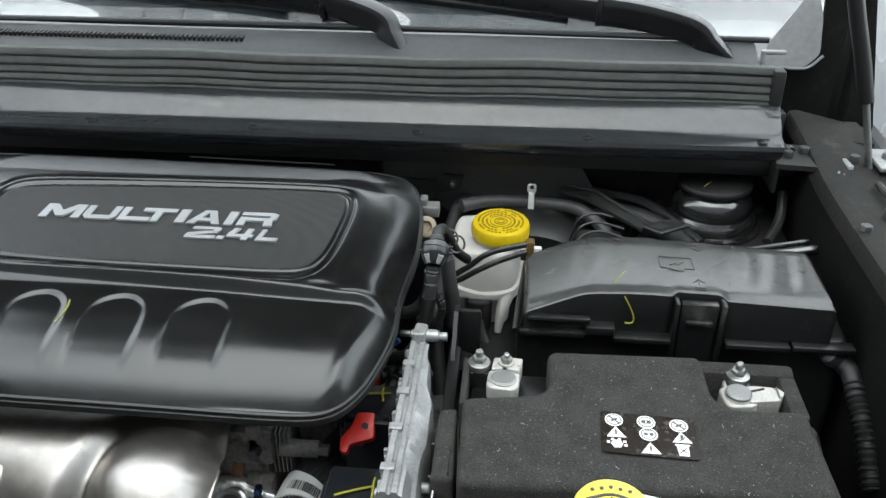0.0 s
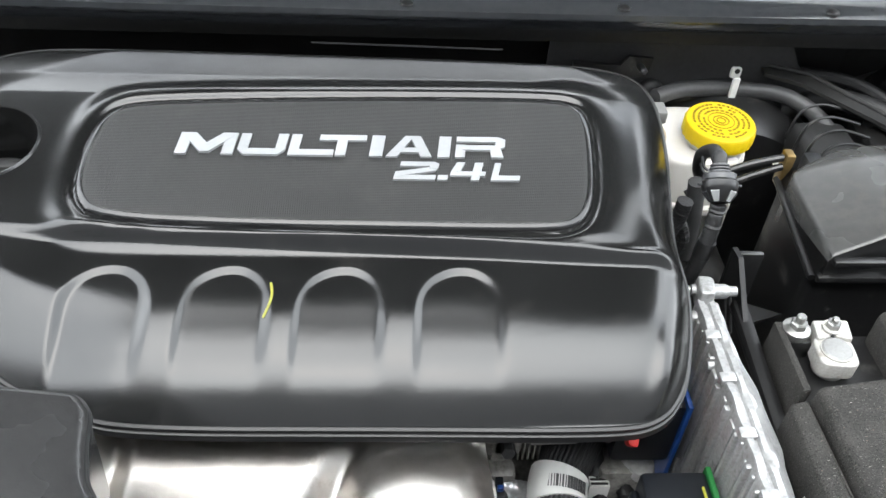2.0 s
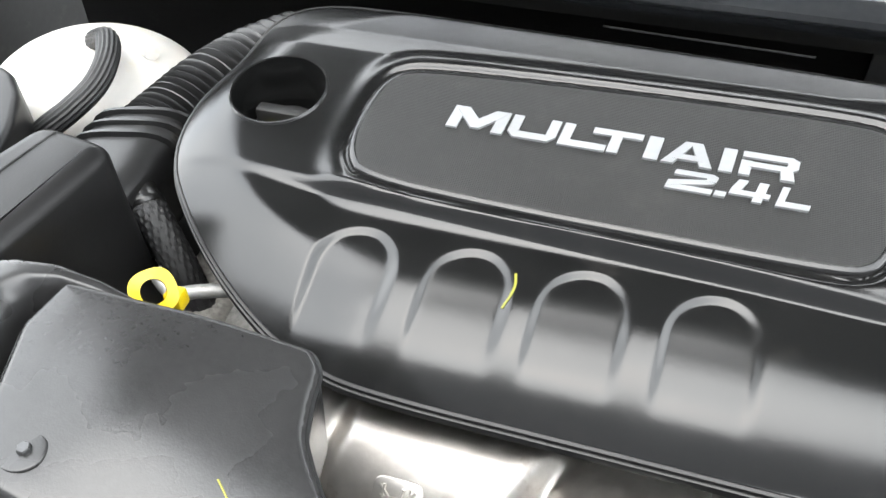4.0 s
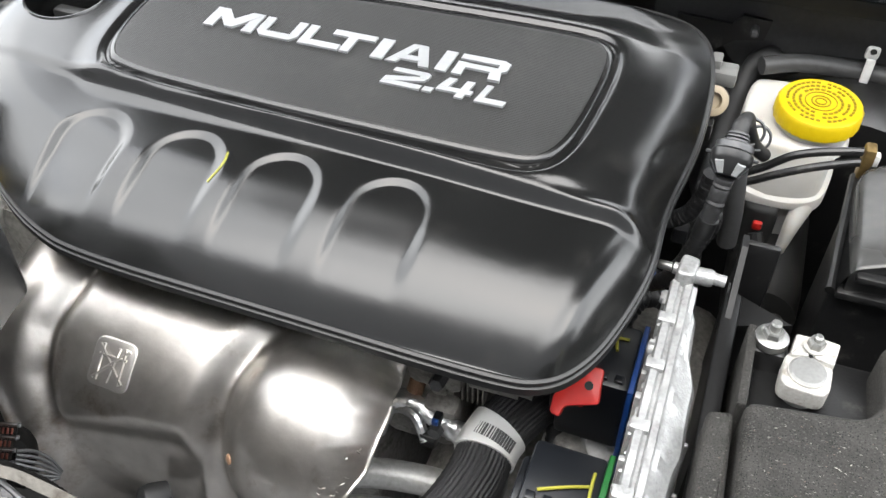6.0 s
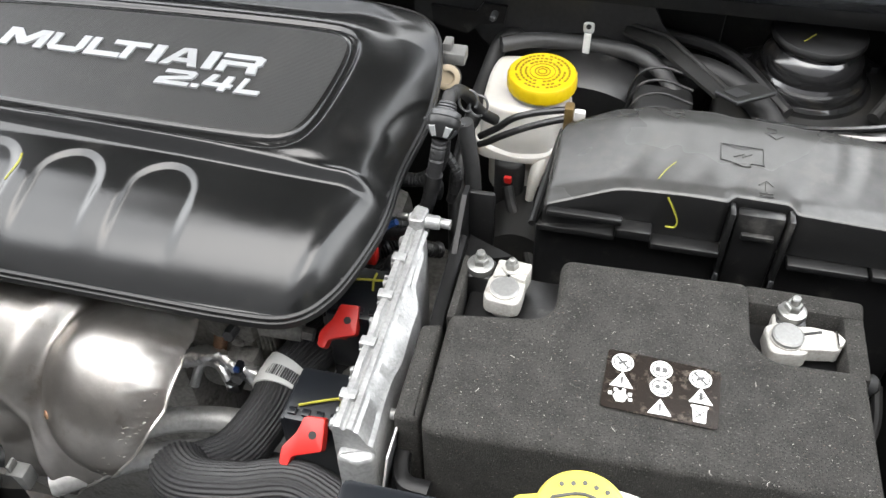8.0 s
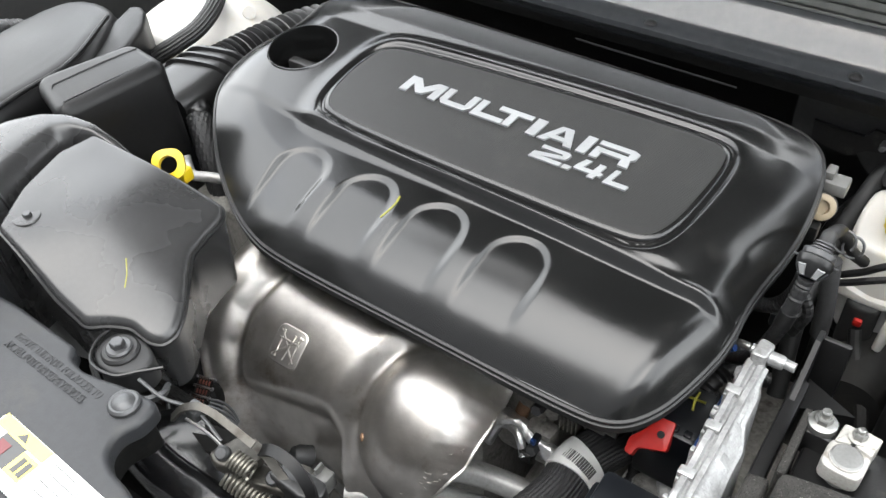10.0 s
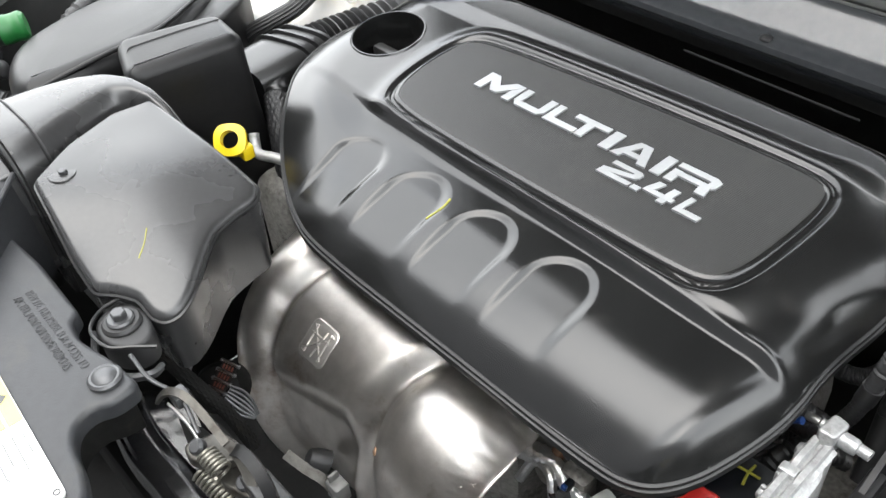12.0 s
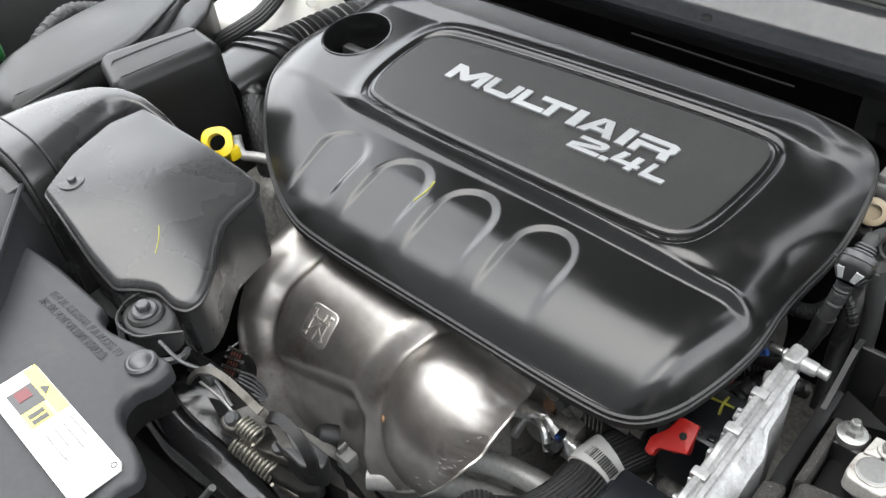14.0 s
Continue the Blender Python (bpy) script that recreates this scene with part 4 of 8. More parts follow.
GLYPHS = {
    "M": [[(0, 0), (0.2, 0), (0.2, 1), (0, 1)], [(0.8, 0), (1, 0), (1, 1), (0.8, 1)], [(0, 1), (0.26, 1), (0.6, 0.32), (0.5, 0.1), (0.42, 0.1)], [(0.5, 0.1), (0.58, 0.1), (1, 1), (0.74, 1), (0.4, 0.32)]],
    "U": [[(0, 0.22), (0.21, 0.3), (0.21, 1), (0, 1)], [(0.79, 0.3), (1, 0.22), (1, 1), (0.79, 1)], [(0, 0.24), (0.14, 0), (0.86, 0), (1, 0.24), (0.79, 0.28), (0.21, 0.28)]],
    "L": [[(0, 0), (0.22, 0), (0.22, 1), (0, 1)], [(0.2, 0), (1, 0), (1, 0.27), (0.2, 0.27)]],
    "T": [[(0, 0.74), (1, 0.74), (1, 1), (0, 1)], [(0.39, 0), (0.61, 0), (0.61, 0.76), (0.39, 0.76)]],
    "I": [[(0, 0), (1, 0), (1, 1), (0, 1)]],
    "A": [[(0, 0), (0.24, 0), (0.56, 1), (0.36, 1)], [(0.76, 0), (1, 0), (0.70, 1), (0.46, 1)], [(0.2, 0.2), (0.82, 0.2), (0.78, 0.42), (0.28, 0.42)]],
    "R": [[(0, 0), (0.2, 0), (0.2, 0.62), (0, 0.62)], [(0, 0.76), (0.86, 0.76), (1, 0.86), (1, 0.88), (0.86, 1), (0, 1)], [(0.8, 0.44), (1, 0.52), (1, 0.9), (0.8, 0.82)], [(0.14, 0.36), (0.86, 0.36), (0.98, 0.5), (0.86, 0.58), (0.14, 0.58)], [(0.74, 0), (0.98, 0), (0.92, 0.4), (0.7, 0.4)]],
    "2": [[(0, 0), (1, 0), (1, 0.25), (0, 0.25)], [(0, 0.1), (0, 0.42), (0.86, 0.72), (0.98, 0.62), (0.95, 0.5), (0.3, 0.25)], [(0.06, 0.76), (0.9, 0.76), (1, 0.9), (0.88, 1), (0.06, 1)], [(0.78, 0.6), (1, 0.62), (1, 0.9), (0.78, 0.82)]],
    ".": [[(0, 0), (1, 0), (1, 1), (0, 1)]],
    "4": [[(0.62, 0), (0.86, 0), (0.86, 1), (0.62, 1)], [(0, 0.24), (1, 0.24), (1, 0.48), (0, 0.48)], [(0, 0.46), (0.26, 0.46), (0.34, 1), (0.1, 1)]],
}


def letter(ch, x0, x1, y0, y1, shear=0.12):
    bm = bmesh.new()
    for k, poly in enumerate(GLYPHS[ch]):
        pts = [(x0 + u * (x1 - x0) + shear * v * (y1 - y0), y0 + v * (y1 - y0)) for u, v in poly]
        lo = [bm.verts.new((x, y, cover_plane(x, y) + 0.005)) for x, y in pts]
        hi = [bm.verts.new((x, y, cover_plane(x, y) + 0.0070 + 0.0001 * k)) for x, y in pts]
        n = len(pts)
        for i in range(n):
            bm.faces.new((lo[i], lo[(i + 1) % n], hi[(i + 1) % n], hi[i]))
        bm.faces.new(hi)
    part("letter", bm, SILVER, cover, "silver raised letter", smooth=0)


for ch, a, b in (("M", -0.457, -0.416), ("U", -0.4135, -0.3795), ("L", -0.377, -0.3445), ("T", -0.3565, -0.3225), ("I", -0.3185, -0.309), ("A", -0.3065, -0.273), ("I", -0.2690, -0.2602), ("R", -0.2562, -0.2200)):
    letter(ch, a, b, 0.7380, 0.7592)
for ch, a, b, h in (("2", -0.301, -0.2715, 1), (".", -0.2698, -0.2628, 0.26), ("4", -0.2615, -0.2365, 1), ("L", -0.2315, -0.2110, 1)):
    letter(ch, a, b, 0.7155, 0.7155 + 0.0172 * h, 0.25)


def pen_mark(name, pts, where, r=0.0011):
    return single(name, tube(pts, r, 16, 6), PAINT_PEN, "thin yellow inspection mark drawn on " + where, "pen mark", "inspection marks")


def on_cover(x, y):
    return (x, y, float(cover_height(np.array([x]), np.array([y]))[0]) + 0.0002)


pen_mark("pen_mark", [on_cover(-0.380, 0.6355), on_cover(-0.3785, 0.628), on_cover(-0.3795, 0.620), on_cover(-0.383, 0.6115)], "the engine cover", 0.0009)

# oil filler cap seen down the well
oil = thing("oil_filler_cap", "black oil filler cap with a yellow mark inside the well", "oil cap", (wx, wy, 1.04))
part("cap_disc", lathe([(0.026, 0), (0.027, 0.012), (0.024, 0.015), (0.0005, 0.016)], (wx, wy, 1.071), 32), GRAINED, oil)
part("grip", box(wx - 0.022, wx + 0.022, wy - 0.006, wy + 0.006, 1.083, 1.100, 0.003), GRAINED, oil)
part("yellow_ring", lathe([(0.014, 0), (0.014, 0.0008), (0.011, 0.0008), (0.011, 0)], (wx, wy - 0.013, 1.0872), 24, caps=False), PAINT_PEN, oil)

# ---- the engine below ----
engine = thing("engine", "grey cast aluminium engine and gearbox", "engine", (-0.37, 0.72, 0.6))
part("block", box(-0.60, -0.275, 0.60, 0.90, 0.50, 1.01, 0.02, 2), CASTING, engine, "dirty cast block")
gear = box(-0.235, -0.02, 0.58, 0.86, 0.45, 0.845, 0.03, 3)
for k in range(4):
    box(-0.225 + 0.05 * k, -0.215 + 0.05 * k, 0.566, 0.60, 0.55, 0.835, 0.003, bm=gear)
part("gearbox", gear, CASTING, engine)
part("head_end", box(-0.276, -0.208, 0.616, 0.74, 0.84, 0.995, 0.012, 2), CASTING, engine)
part("head_boss", box(-0.245, -0.200, 0.606, 0.63, 0.935, 0.978, 0.008), CASTING, engine)
part("head_boss", box(-0.232, -0.203, 0.600, 0.62, 0.885, 0.92, 0.006), CASTING, engine)
part("head_web", box(-0.225, -0.212, 0.606, 0.63, 0.93, 0.985, 0.003), CASTING, engine)
for k in range(5):
    part("head_fin", box(-0.203 + 0.004 * k, -0.2015 + 0.004 * k, 0.612, 0.622, 0.925, 0.975, 0.0005), CASTING, engine)
part("water_spigot", tube([(-0.196, 0.615, 0.955), (-0.160, 0.618, 0.952)], 0.0085, 2, 16, curved=False), CASTING, engine)
part("spigot_end", tube([(-0.163, 0.618, 0.952), (-0.150, 0.618, 0.951)], 0.0060, 2, 6, curved=False), CASTING, engine)
part("thermostat_housing", box(-0.21, -0.12, 0.70, 0.85, 0.80, 0.93, 0.02), CASTING, engine)
for x, y, z in ((-0.250, 0.608, 0.985), (-0.215, 0.603, 0.960), (-0.216, 0.598, 0.905)):
    part("head_bolt", hexagon((x, y, z), 0.006, 0.012, (0, -1, 0.3)), GREYBOLT, engine)
part("timing_case", box(-0.66, -0.595, 0.60, 0.86, 0.55, 1.0, 0.02, 3), CASTING, engine)



def shield_rad(x, deg):
    """Radius of the pressing about the exhaust's axis: a swollen edge, a broad swell with a stamped pad, a pan below it and a round dome."""
    xl = float(np.interp(deg, SHIELD_DEG, SHIELD_LEFT))
    g1 = float(np.interp(deg, [-14, 16, 35, 51, 68, 99, 118], [-0.478, -0.486, -0.492, -0.488, -0.474, -0.456, -0.446]))
    g2 = float(np.interp(deg, [-14, 12, 27, 39, 52, 62, 80, 118], [-0.318, -0.325, -0.338, -0.345, -0.349, -0.347, -0.333, -0.325]))
    rad = 0.118
    c, w_ = (xl + g1) / 2, (g1 - xl) / 2
    rad += 0.019 * max(0.0, 1 - abs((x - c) / w_) ** 2.2) - 0.030 * max(0.0, (xl + 0.008 - x) / 0.008) ** 2 * 0.3
    crease = float(np.interp(x, [-0.50, -0.447, -0.402, -0.369, -0.352, -0.338], [66, 61, 57, 54, 62, 110]))
    broad = step(g1 + 0.001, g1 + 0.020, x) * step(g2 + 0.004, g2 - 0.022, x)
    rad += 0.0145 * broad * step(-6, 18, deg) * step(crease + 7, crease - 4, deg)
    rad -= 0.004 * broad * step(crease, crease + 20, deg)
    dx = (x + 0.286) / (0.056 if x < -0.286 else 0.088)
    dd = (deg - 42) / (34 if deg < 42 else 40)
    rr = dx * dx + dd * dd
    rad += 0.034 * max(0.0, 1 - rr ** 1.25)
    rad -= 0.042 * max(0.0, (x + 0.262) / 0.047) ** 1.9 * step(-30, 20, deg)
    # puckers pressed into the end
    rad += 0.0011 * step(-0.262, -0.232, x) * math.sin(deg * 0.55 + 14 * math.sin(deg * 0.11)) * step(5, 20, deg)
    return rad


SHIELD_DEG = [-14, 30, 46, 60, 80, 100, 118]
SHIELD_LEFT = [-0.548, -0.545, -0.541, -0.535, -0.516, -0.486, -0.458]
SHIELD_RIGHT = [-0.238, -0.230, -0.232, -0.245, -0.281, -0.322, -0.350]


def shield_soft(u, v):
    """u across (-1 to 1), v round the barrel from the top edge down (0 to 1)."""
    deg = -14 + 132 * v
    xl = float(np.interp(deg, SHIELD_DEG, SHIELD_LEFT))
    xr = float(np.interp(deg, SHIELD_DEG, SHIELD_RIGHT))
    x = xl + (u + 1) / 2 * (xr - xl)
    rad = sum(w_ * shield_rad(x + a, deg + b) for a, b, w_ in ((0, 0, 0.28), (0.0035, 0, 0.18), (-0.0035, 0, 0.18), (0, 2.4, 0.18), (0, -2.4, 0.18)))
    # creases puckered into the end, sharper than the pressing
    end = step(-0.268, -0.236, x)
    if end > 0:
        rad += 0.0009 * end * noise.noise((deg * 0.42 + 30 * x, 8.0 * x, 0.0)) + 0.0005 * end * noise.noise((deg * 1.1 - 60 * x, 3.0, 10 * x))
    phi = radians(deg)
    return (x, 0.602 - rad * math.sin(phi), 0.880 + rad * math.cos(phi))
shield = thing("heat_shield", "pressed steel exhaust heat shield with heat-tinted swells", "heat shield", (-0.39, 0.52, 0.8))
part("pressing", sheet(shield_soft, np.linspace(-1, 1, 150), np.linspace(0, 1, 140), 0.0016), STEEL, shield, smooth=180)
part("rolled_edge", tube([shield_soft(1.0, v) for v in np.linspace(0.30, 0.98, 18)], 0.0013, 40, 6), STEEL, shield, "bright rolled edge")


def shield_frame(u, v):
    p = Vector(shield_soft(u, v))
    du = (Vector(shield_soft(u + 0.02, v)) - Vector(shield_soft(u - 0.02, v))).normalized()
    dv = (Vector(shield_soft(u, v - 0.02)) - Vector(shield_soft(u, v + 0.02))).normalized()
    n = du.cross(dv).normalized()
    dv = n.cross(du)
    m = Matrix((du, dv, n)).transposed().to_4x4()
    m.translation = p
    return m


em = shield_frame(-0.262, 0.402)
ebm = block([(-0.017, -0.018), (0.017, -0.018), (0.017, 0.018), (-0.017, 0.018)], -0.004, 0.0004, 0.0012, 0.008)
bmesh.ops.transform(ebm, matrix=em, verts=ebm.verts)
part("stamped_pad", ebm, STEEL, shield, "stamped square pad")
for a, b in (((-0.012, -0.012), (0.012, 0.012)), ((-0.012, 0.012), (0.012, -0.012)), ((-0.009, -0.013), (-0.009, 0.013)), ((0.009, -0.013), (0.009, 0.013)), ((-0.011, 0.005), (0.011, 0.005)), ((0.0, -0.013), (0.004, 0.012))):
    ebm = tube([(a[0], a[1], 0.0012), ((a[0] + b[0]) / 2, (a[1] + b[1]) / 2, 0.0014), (b[0], b[1], 0.0012)], 0.0012, 4, 6)
    bmesh.ops.transform(ebm, matrix=em, verts=ebm.verts)
    part("stamped_stroke", ebm, STEEL, shield)
nm_ = shield_frame(0.44, 0.515)
part("dimple", lathe([(0.004, -0.001), (0.0035, 0.001), (0.0005, 0.002)], nm_.translation, 12, nm_.col[2].xyz), RUST, shield)
# crimped seam on the right-hand end
seam = bmesh.new()
random.seed(3)
for k in range(22):
    v = 0.52 + 0.05 * random.gauss(0, 1) if k < 16 else random.uniform(0.40, 0.80)
    fr = shield_frame(random.uniform(0.86, 0.975), min(0.86, v))
    ln = 0.0005 + 0.0011 * random.random()
    lean = random.uniform(-0.0010, 0.0010)
    tube([fr @ Vector((-ln, lean, 0.0)), fr @ Vector((0, 0, 0.0003)), fr @ Vector((ln, -lean, 0.0))], random.uniform(0.0002, 0.0005), 4, 5, bm=seam)
part("crimped_seam", seam, STEEL, shield)
tab = thing("shield_bracket", "rusty bracket tab under the cover edge", "bracket", (-0.337, 0.597, 0.98))
part("tab_plate", box(-0.352, -0.322, 0.585, 0.612, 0.986, 0.990, 0.0015, m=Matrix.Translation((0, 0, 0.006))), RUST, tab)
part("tab_bolt", hexagon((-0.337, 0.596, 0.995), 0.006, 0.006), RUST, tab)
sens = thing("sensor", "small brown sensor with a brass tip beside the shield", "sensor", (-0.243, 0.612, 0.94))
part("sensor_body", tube([(-0.240, 0.634, 0.985), (-0.236, 0.626, 0.965), (-0.238, 0.618, 0.935), (-0.244, 0.612, 0.905)], 0.0065, 24, 12), RUST, sens)
part("brass_tip", lathe([(0.007, 0), (0.007, 0.008), (0.004, 0.012), (0.0005, 0.012)], (-0.256, 0.634, 0.945), 16, (-0.2, -0.8, 0.5)), BRASS, sens)
part("sensor_wire", tube([(-0.256, 0.640, 0.955), (-0.250, 0.640, 0.975), (-0.238, 0.632, 0.985), (-0.228, 0.626, 0.970), (-0.226, 0.620, 0.930)], 0.0035, 24, 8), RUBBER, sens, "dark sensor wire")


# ---- battery side ----
BT = 1.060
battery = thing("battery", "car battery wrapped in a dark felt jacket", "battery", (0.12, 0.56, 0.86))
TOPLINE = [(-0.020, 0.482), (0.257, 0.490), (0.256, 0.588), (0.196, 0.584), (0.183, 0.596), (0.181, 0.652), (0.048, 0.647), (0.049, 0.602), (0.040, 0.587), (-0.022, 0.580)]


def felt_wobble(bm, amount=0.0012):
    for v in bm.verts:
        v.co += Vector(noise.noise_vector(v.co * 60)) * amount
    return bm


jk = block(TOPLINE, 0.86, lambda x, y: BT + 0.0008 * math.sin(14 * x), 0.006, 0.009, 3)
part("felt_jacket", felt_wobble(jk), FELT, battery, "dark grey felt jacket")
part("felt_flap", felt_wobble(block([(-0.040, 0.492), (-0.0235, 0.492), (-0.026, 0.574), (-0.041, 0.570)], 0.87, BT - 0.008, 0.004, 0.004)), FELT, battery, "folded felt side flap")
part("case", box(-0.018, 0.252, 0.50, 0.650, 0.86, 1.030, 0.004), BLACK, battery, "black battery case")
part("notch_wall", box(-0.026, -0.020, 0.582, 0.645, 0.90, 1.050, 0.002), FELT, battery)
part("notch_wall", felt_wobble(box(0.247, 0.262, 0.588, 0.655, 0.90, 1.050, 0.004)), FELT, battery)
part("rear_strap", felt_wobble(box(0.180, 0.262, 0.640, 0.658, 0.92, 1.052, 0.004)), FELT, battery)
for px, py in ((0.010, 0.617), (0.209, 0.616)):
    part("post", lathe([(0.0115, 0), (0.0108, 0.0235), (0.0095, 0.0245), (0.0005, 0.0247)], (px, py, 1.028), 28), POST, battery, "dull lead post")


def clamp_part(name, bm, mat, owner, m, label=""):
    bmesh.ops.transform(bm, matrix=m, verts=bm.verts)
    return part(name, bm, mat, owner, label)


def clamp(at, ang, label, arm):
    c = thing("battery_clamp", label, "battery terminal", at, "battery clamps")
    m = Matrix.Translation(at) @ Matrix.Rotation(ang, 4, "Z") @ Matrix.Diagonal((0.82, 0.82, 0.85, 1))
    collar = rounded([(-0.017, -0.017), (0.017, -0.017), (0.017, 0.016), (-0.017, 0.016)], 0.010, 6)
    clamp_part("clamp_body", block(collar, -0.012, 0.004, 0.0022, 0.0005), LEAD, c, m, "whitish lead clamp")
    clamp_part("clamp_ring", lathe([(0.0142, 0.003), (0.0138, 0.0056), (0.0118, 0.0060), (0.0112, 0.003)], (0, 0, 0), 28), LEAD, c, m)
    clamp_part("clamp_gap", box(-0.001, 0.001, 0.012, 0.030, -0.004, 0.0072, 0), DARK, c, m @ Matrix.Rotation(-1.35 if arm else 0.0, 4, "Z"))
    if arm:
        clamp_part("clamp_arm", block([(0.008, -0.013), (0.040, -0.012), (0.043, -0.006), (0.041, 0.009), (0.022, 0.013), (0.008, 0.012)], -0.008, 0.0062, 0.0016, 0.002), LEAD, c, m, "flat whitish arm")
        clamp_part("arm_fold", block([(0.039, -0.010), (0.0435, -0.008), (0.047, -0.002), (0.041, 0.008)], -0.012, 0.0085, 0.0012, 0.001), LEAD, c, m)
        clamp_part("clamp_tail", block([(-0.010, 0.012), (0.010, 0.012), (0.007, 0.030), (-0.006, 0.030)], -0.009, 0.001, 0.0015, 0.002), LEAD, c, m)
    else:
        clamp_part("clamp_jaw", block([(-0.014, 0.010), (-0.0015, 0.013), (-0.0015, 0.032), (-0.013, 0.031)], -0.012, 0.0075, 0.0015, 0.002), LEAD, c, m)
        clamp_part("clamp_jaw", block([(0.0015, 0.013), (0.016, 0.010), (0.018, 0.032), (0.0015, 0.033)], -0.012, 0.0085, 0.0015, 0.002), LEAD, c, m)
        clamp_part("clamp_washer", lathe([(0.0085, 0), (0.0085, 0.0016), (0.006, 0.002)], (0.001, 0.022, 0.0082), 20), LEAD, c, m)
        clamp_part("clamp_bolt", hexagon((0.001, 0.022, 0.0095), 0.0062, 0.0065), ZINC, c, m)
        clamp_part("bolt_end", lathe([(0.0032, 0), (0.0032, 0.004), (0.002, 0.005)], (0.001, 0.022, 0.0155), 12), ZINC, c, m)
    return c


clamp((0.010, 0.617, 1.0465), radians(-4), "whitish lead clamp on the battery post", False)
clamp((0.209, 0.616, 1.044), radians(8), "whitish lead clamp with a flat arm on the battery post", True)


def stud_nut(at, label):
    s = thing("cable_stud", label, "nut", at, "cable studs")
    part("stud_base", box(at[0] - 0.011, at[0] + 0.011, at[1] - 0.010, at[1] + 0.012, at[2] - 0.03, at[2] - 0.004, 0.003), BLACK, s)
    part("washer", lathe([(0.0100, -0.004), (0.0105, -0.002), (0.0100, 0.0015), (0.007, 0.003)], at, 24), ZINC, s)
    part("nut", hexagon(Vector(at) + Vector((0, 0, 0.001)), 0.0062, 0.007), ZINC, s)
    part("thread", lathe([(0.0034, 0), (0.0034, 0.011), (0.0026, 0.012)], Vector(at) + Vector((0, 0, 0.002)), 12), ZINC, s)


stud_nut((-0.012, 0.637, 1.050), "zinc flange nut on a cable stud by the battery")
stud_nut((0.213, 0.640, 1.050), "zinc flange nut on a cable stud behind the battery post")

# pale lint caught in the felt
lint = bmesh.new()
random.seed(21)
for k in range(120):
    x, y = random.uniform(-0.01, 0.25), random.uniform(0.488, 0.64)
    if (x < 0.052 and y > 0.575) or (x > 0.178 and y > 0.58) or (0.084 < x < 0.166 and 0.517 < y < 0.572):
        continue
    a, ln = random.uniform(0, 6.28), random.choice((0.0003, 0.0004, 0.0005, 0.0005, 0.0007, 0.0018))
    z = BT + 0.0008 * math.sin(14 * x) + 0.0003
    bend = random.uniform(-0.5, 0.5) * ln
    d = Vector((math.cos(a), math.sin(a), 0))
    n_ = Vector((-d.y, d.x, 0))
    p = Vector((x, y, z))
    tube([p - d * ln, p + n_ * bend + Vector((0, 0, 0.0002)), p + d * ln], random.choice((0.00013, 0.00018, 0.00028)), 3, 4, bm=lint)
part("lint", lint, LINT, battery, "pale lint and fibres", kind="stuff")

# warning label on the felt
lab = thing("battery_label", "glossy dark warning label with nine white pictograms", "label", (0.124, 0.545, BT))
LZ = BT + 0.0016
part("film", plate(rounded([(0.0875, 0.5225), (0.1605, 0.5200), (0.1620, 0.5655), (0.0890, 0.5690)], 0.003, 4), LZ - 0.0006, LZ), LABEL_BROWN, lab, smooth=0)


def disc(x, y, r, z, n=28):
    return plate([(x + r * math.cos(2 * math.pi * k / n), y + r * math.sin(2 * math.pi * k / n)) for k in range(n)], z - 0.0002, z)


def ringdisc(x, y, r0, r1, z):
    return lathe([(r1, 0), (r1, 0.0002), (r0, 0.0002), (r0, 0)], (x, y, z - 0.0001), 28, caps=False)


for k, (px, py) in enumerate(((0.099, 0.559), (0.124, 0.5585), (0.149, 0.5565), (0.1245, 0.5445))):
    part("round_sign", disc(px, py, 0.0072, LZ + 0.0004), WHITE_PAPER, lab, smooth=0)
    part("sign_ring", ringdisc(px, py, 0.0052, 0.0060, LZ + 0.0005), LABEL_INK, lab, smooth=0)
    if k in (0, 2):
        b = bmesh.new()
        plate([(-0.006, -0.0007), (0.006, -0.0007), (0.006, 0.0007), (-0.006, 0.0007)], 0, 0.0002, b, Matrix.Translation((px, py, LZ + 0.0005)) @ Matrix.Rotation(radians(-45), 4, "Z"))
        plate([(-0.003, -0.0009), (0.003, -0.0009), (0.003, 0.0009), (-0.003, 0.0009)], 0, 0.0003, b, Matrix.Translation((px, py, LZ + 0.0005)) @ Matrix.Rotation(radians(30), 4, "Z"))
        part("sign_bar", b, LABEL_INK, lab, smooth=0)
    else:
        b = disc(px - 0.0022, py, 0.0017, LZ + 0.0006, 12)
        part("sign_spot", b, LABEL_INK, lab, smooth=0)
        part("sign_spot", disc(px + 0.0022, py, 0.0017, LZ + 0.0006, 12), LABEL_INK, lab, smooth=0)
for px, py in ((0.0995, 0.545), (0.1245, 0.529), (0.1495, 0.543)):
    part("triangle_sign", plate([(px - 0.0075, py - 0.0055), (px + 0.0075, py - 0.0055), (px, py + 0.0065)], LZ, LZ + 0.0004), WHITE_PAPER, lab, smooth=0)
    part("sign_bar", plate([(px - 0.0007, py - 0.003), (px + 0.0007, py - 0.003), (px + 0.0009, py + 0.0025), (px - 0.0009, py + 0.0025)], LZ, LZ + 0.0006), LABEL_INK, lab, smooth=0)
b = disc(0.0995, 0.532, 0.0048, LZ + 0.0004, 6)
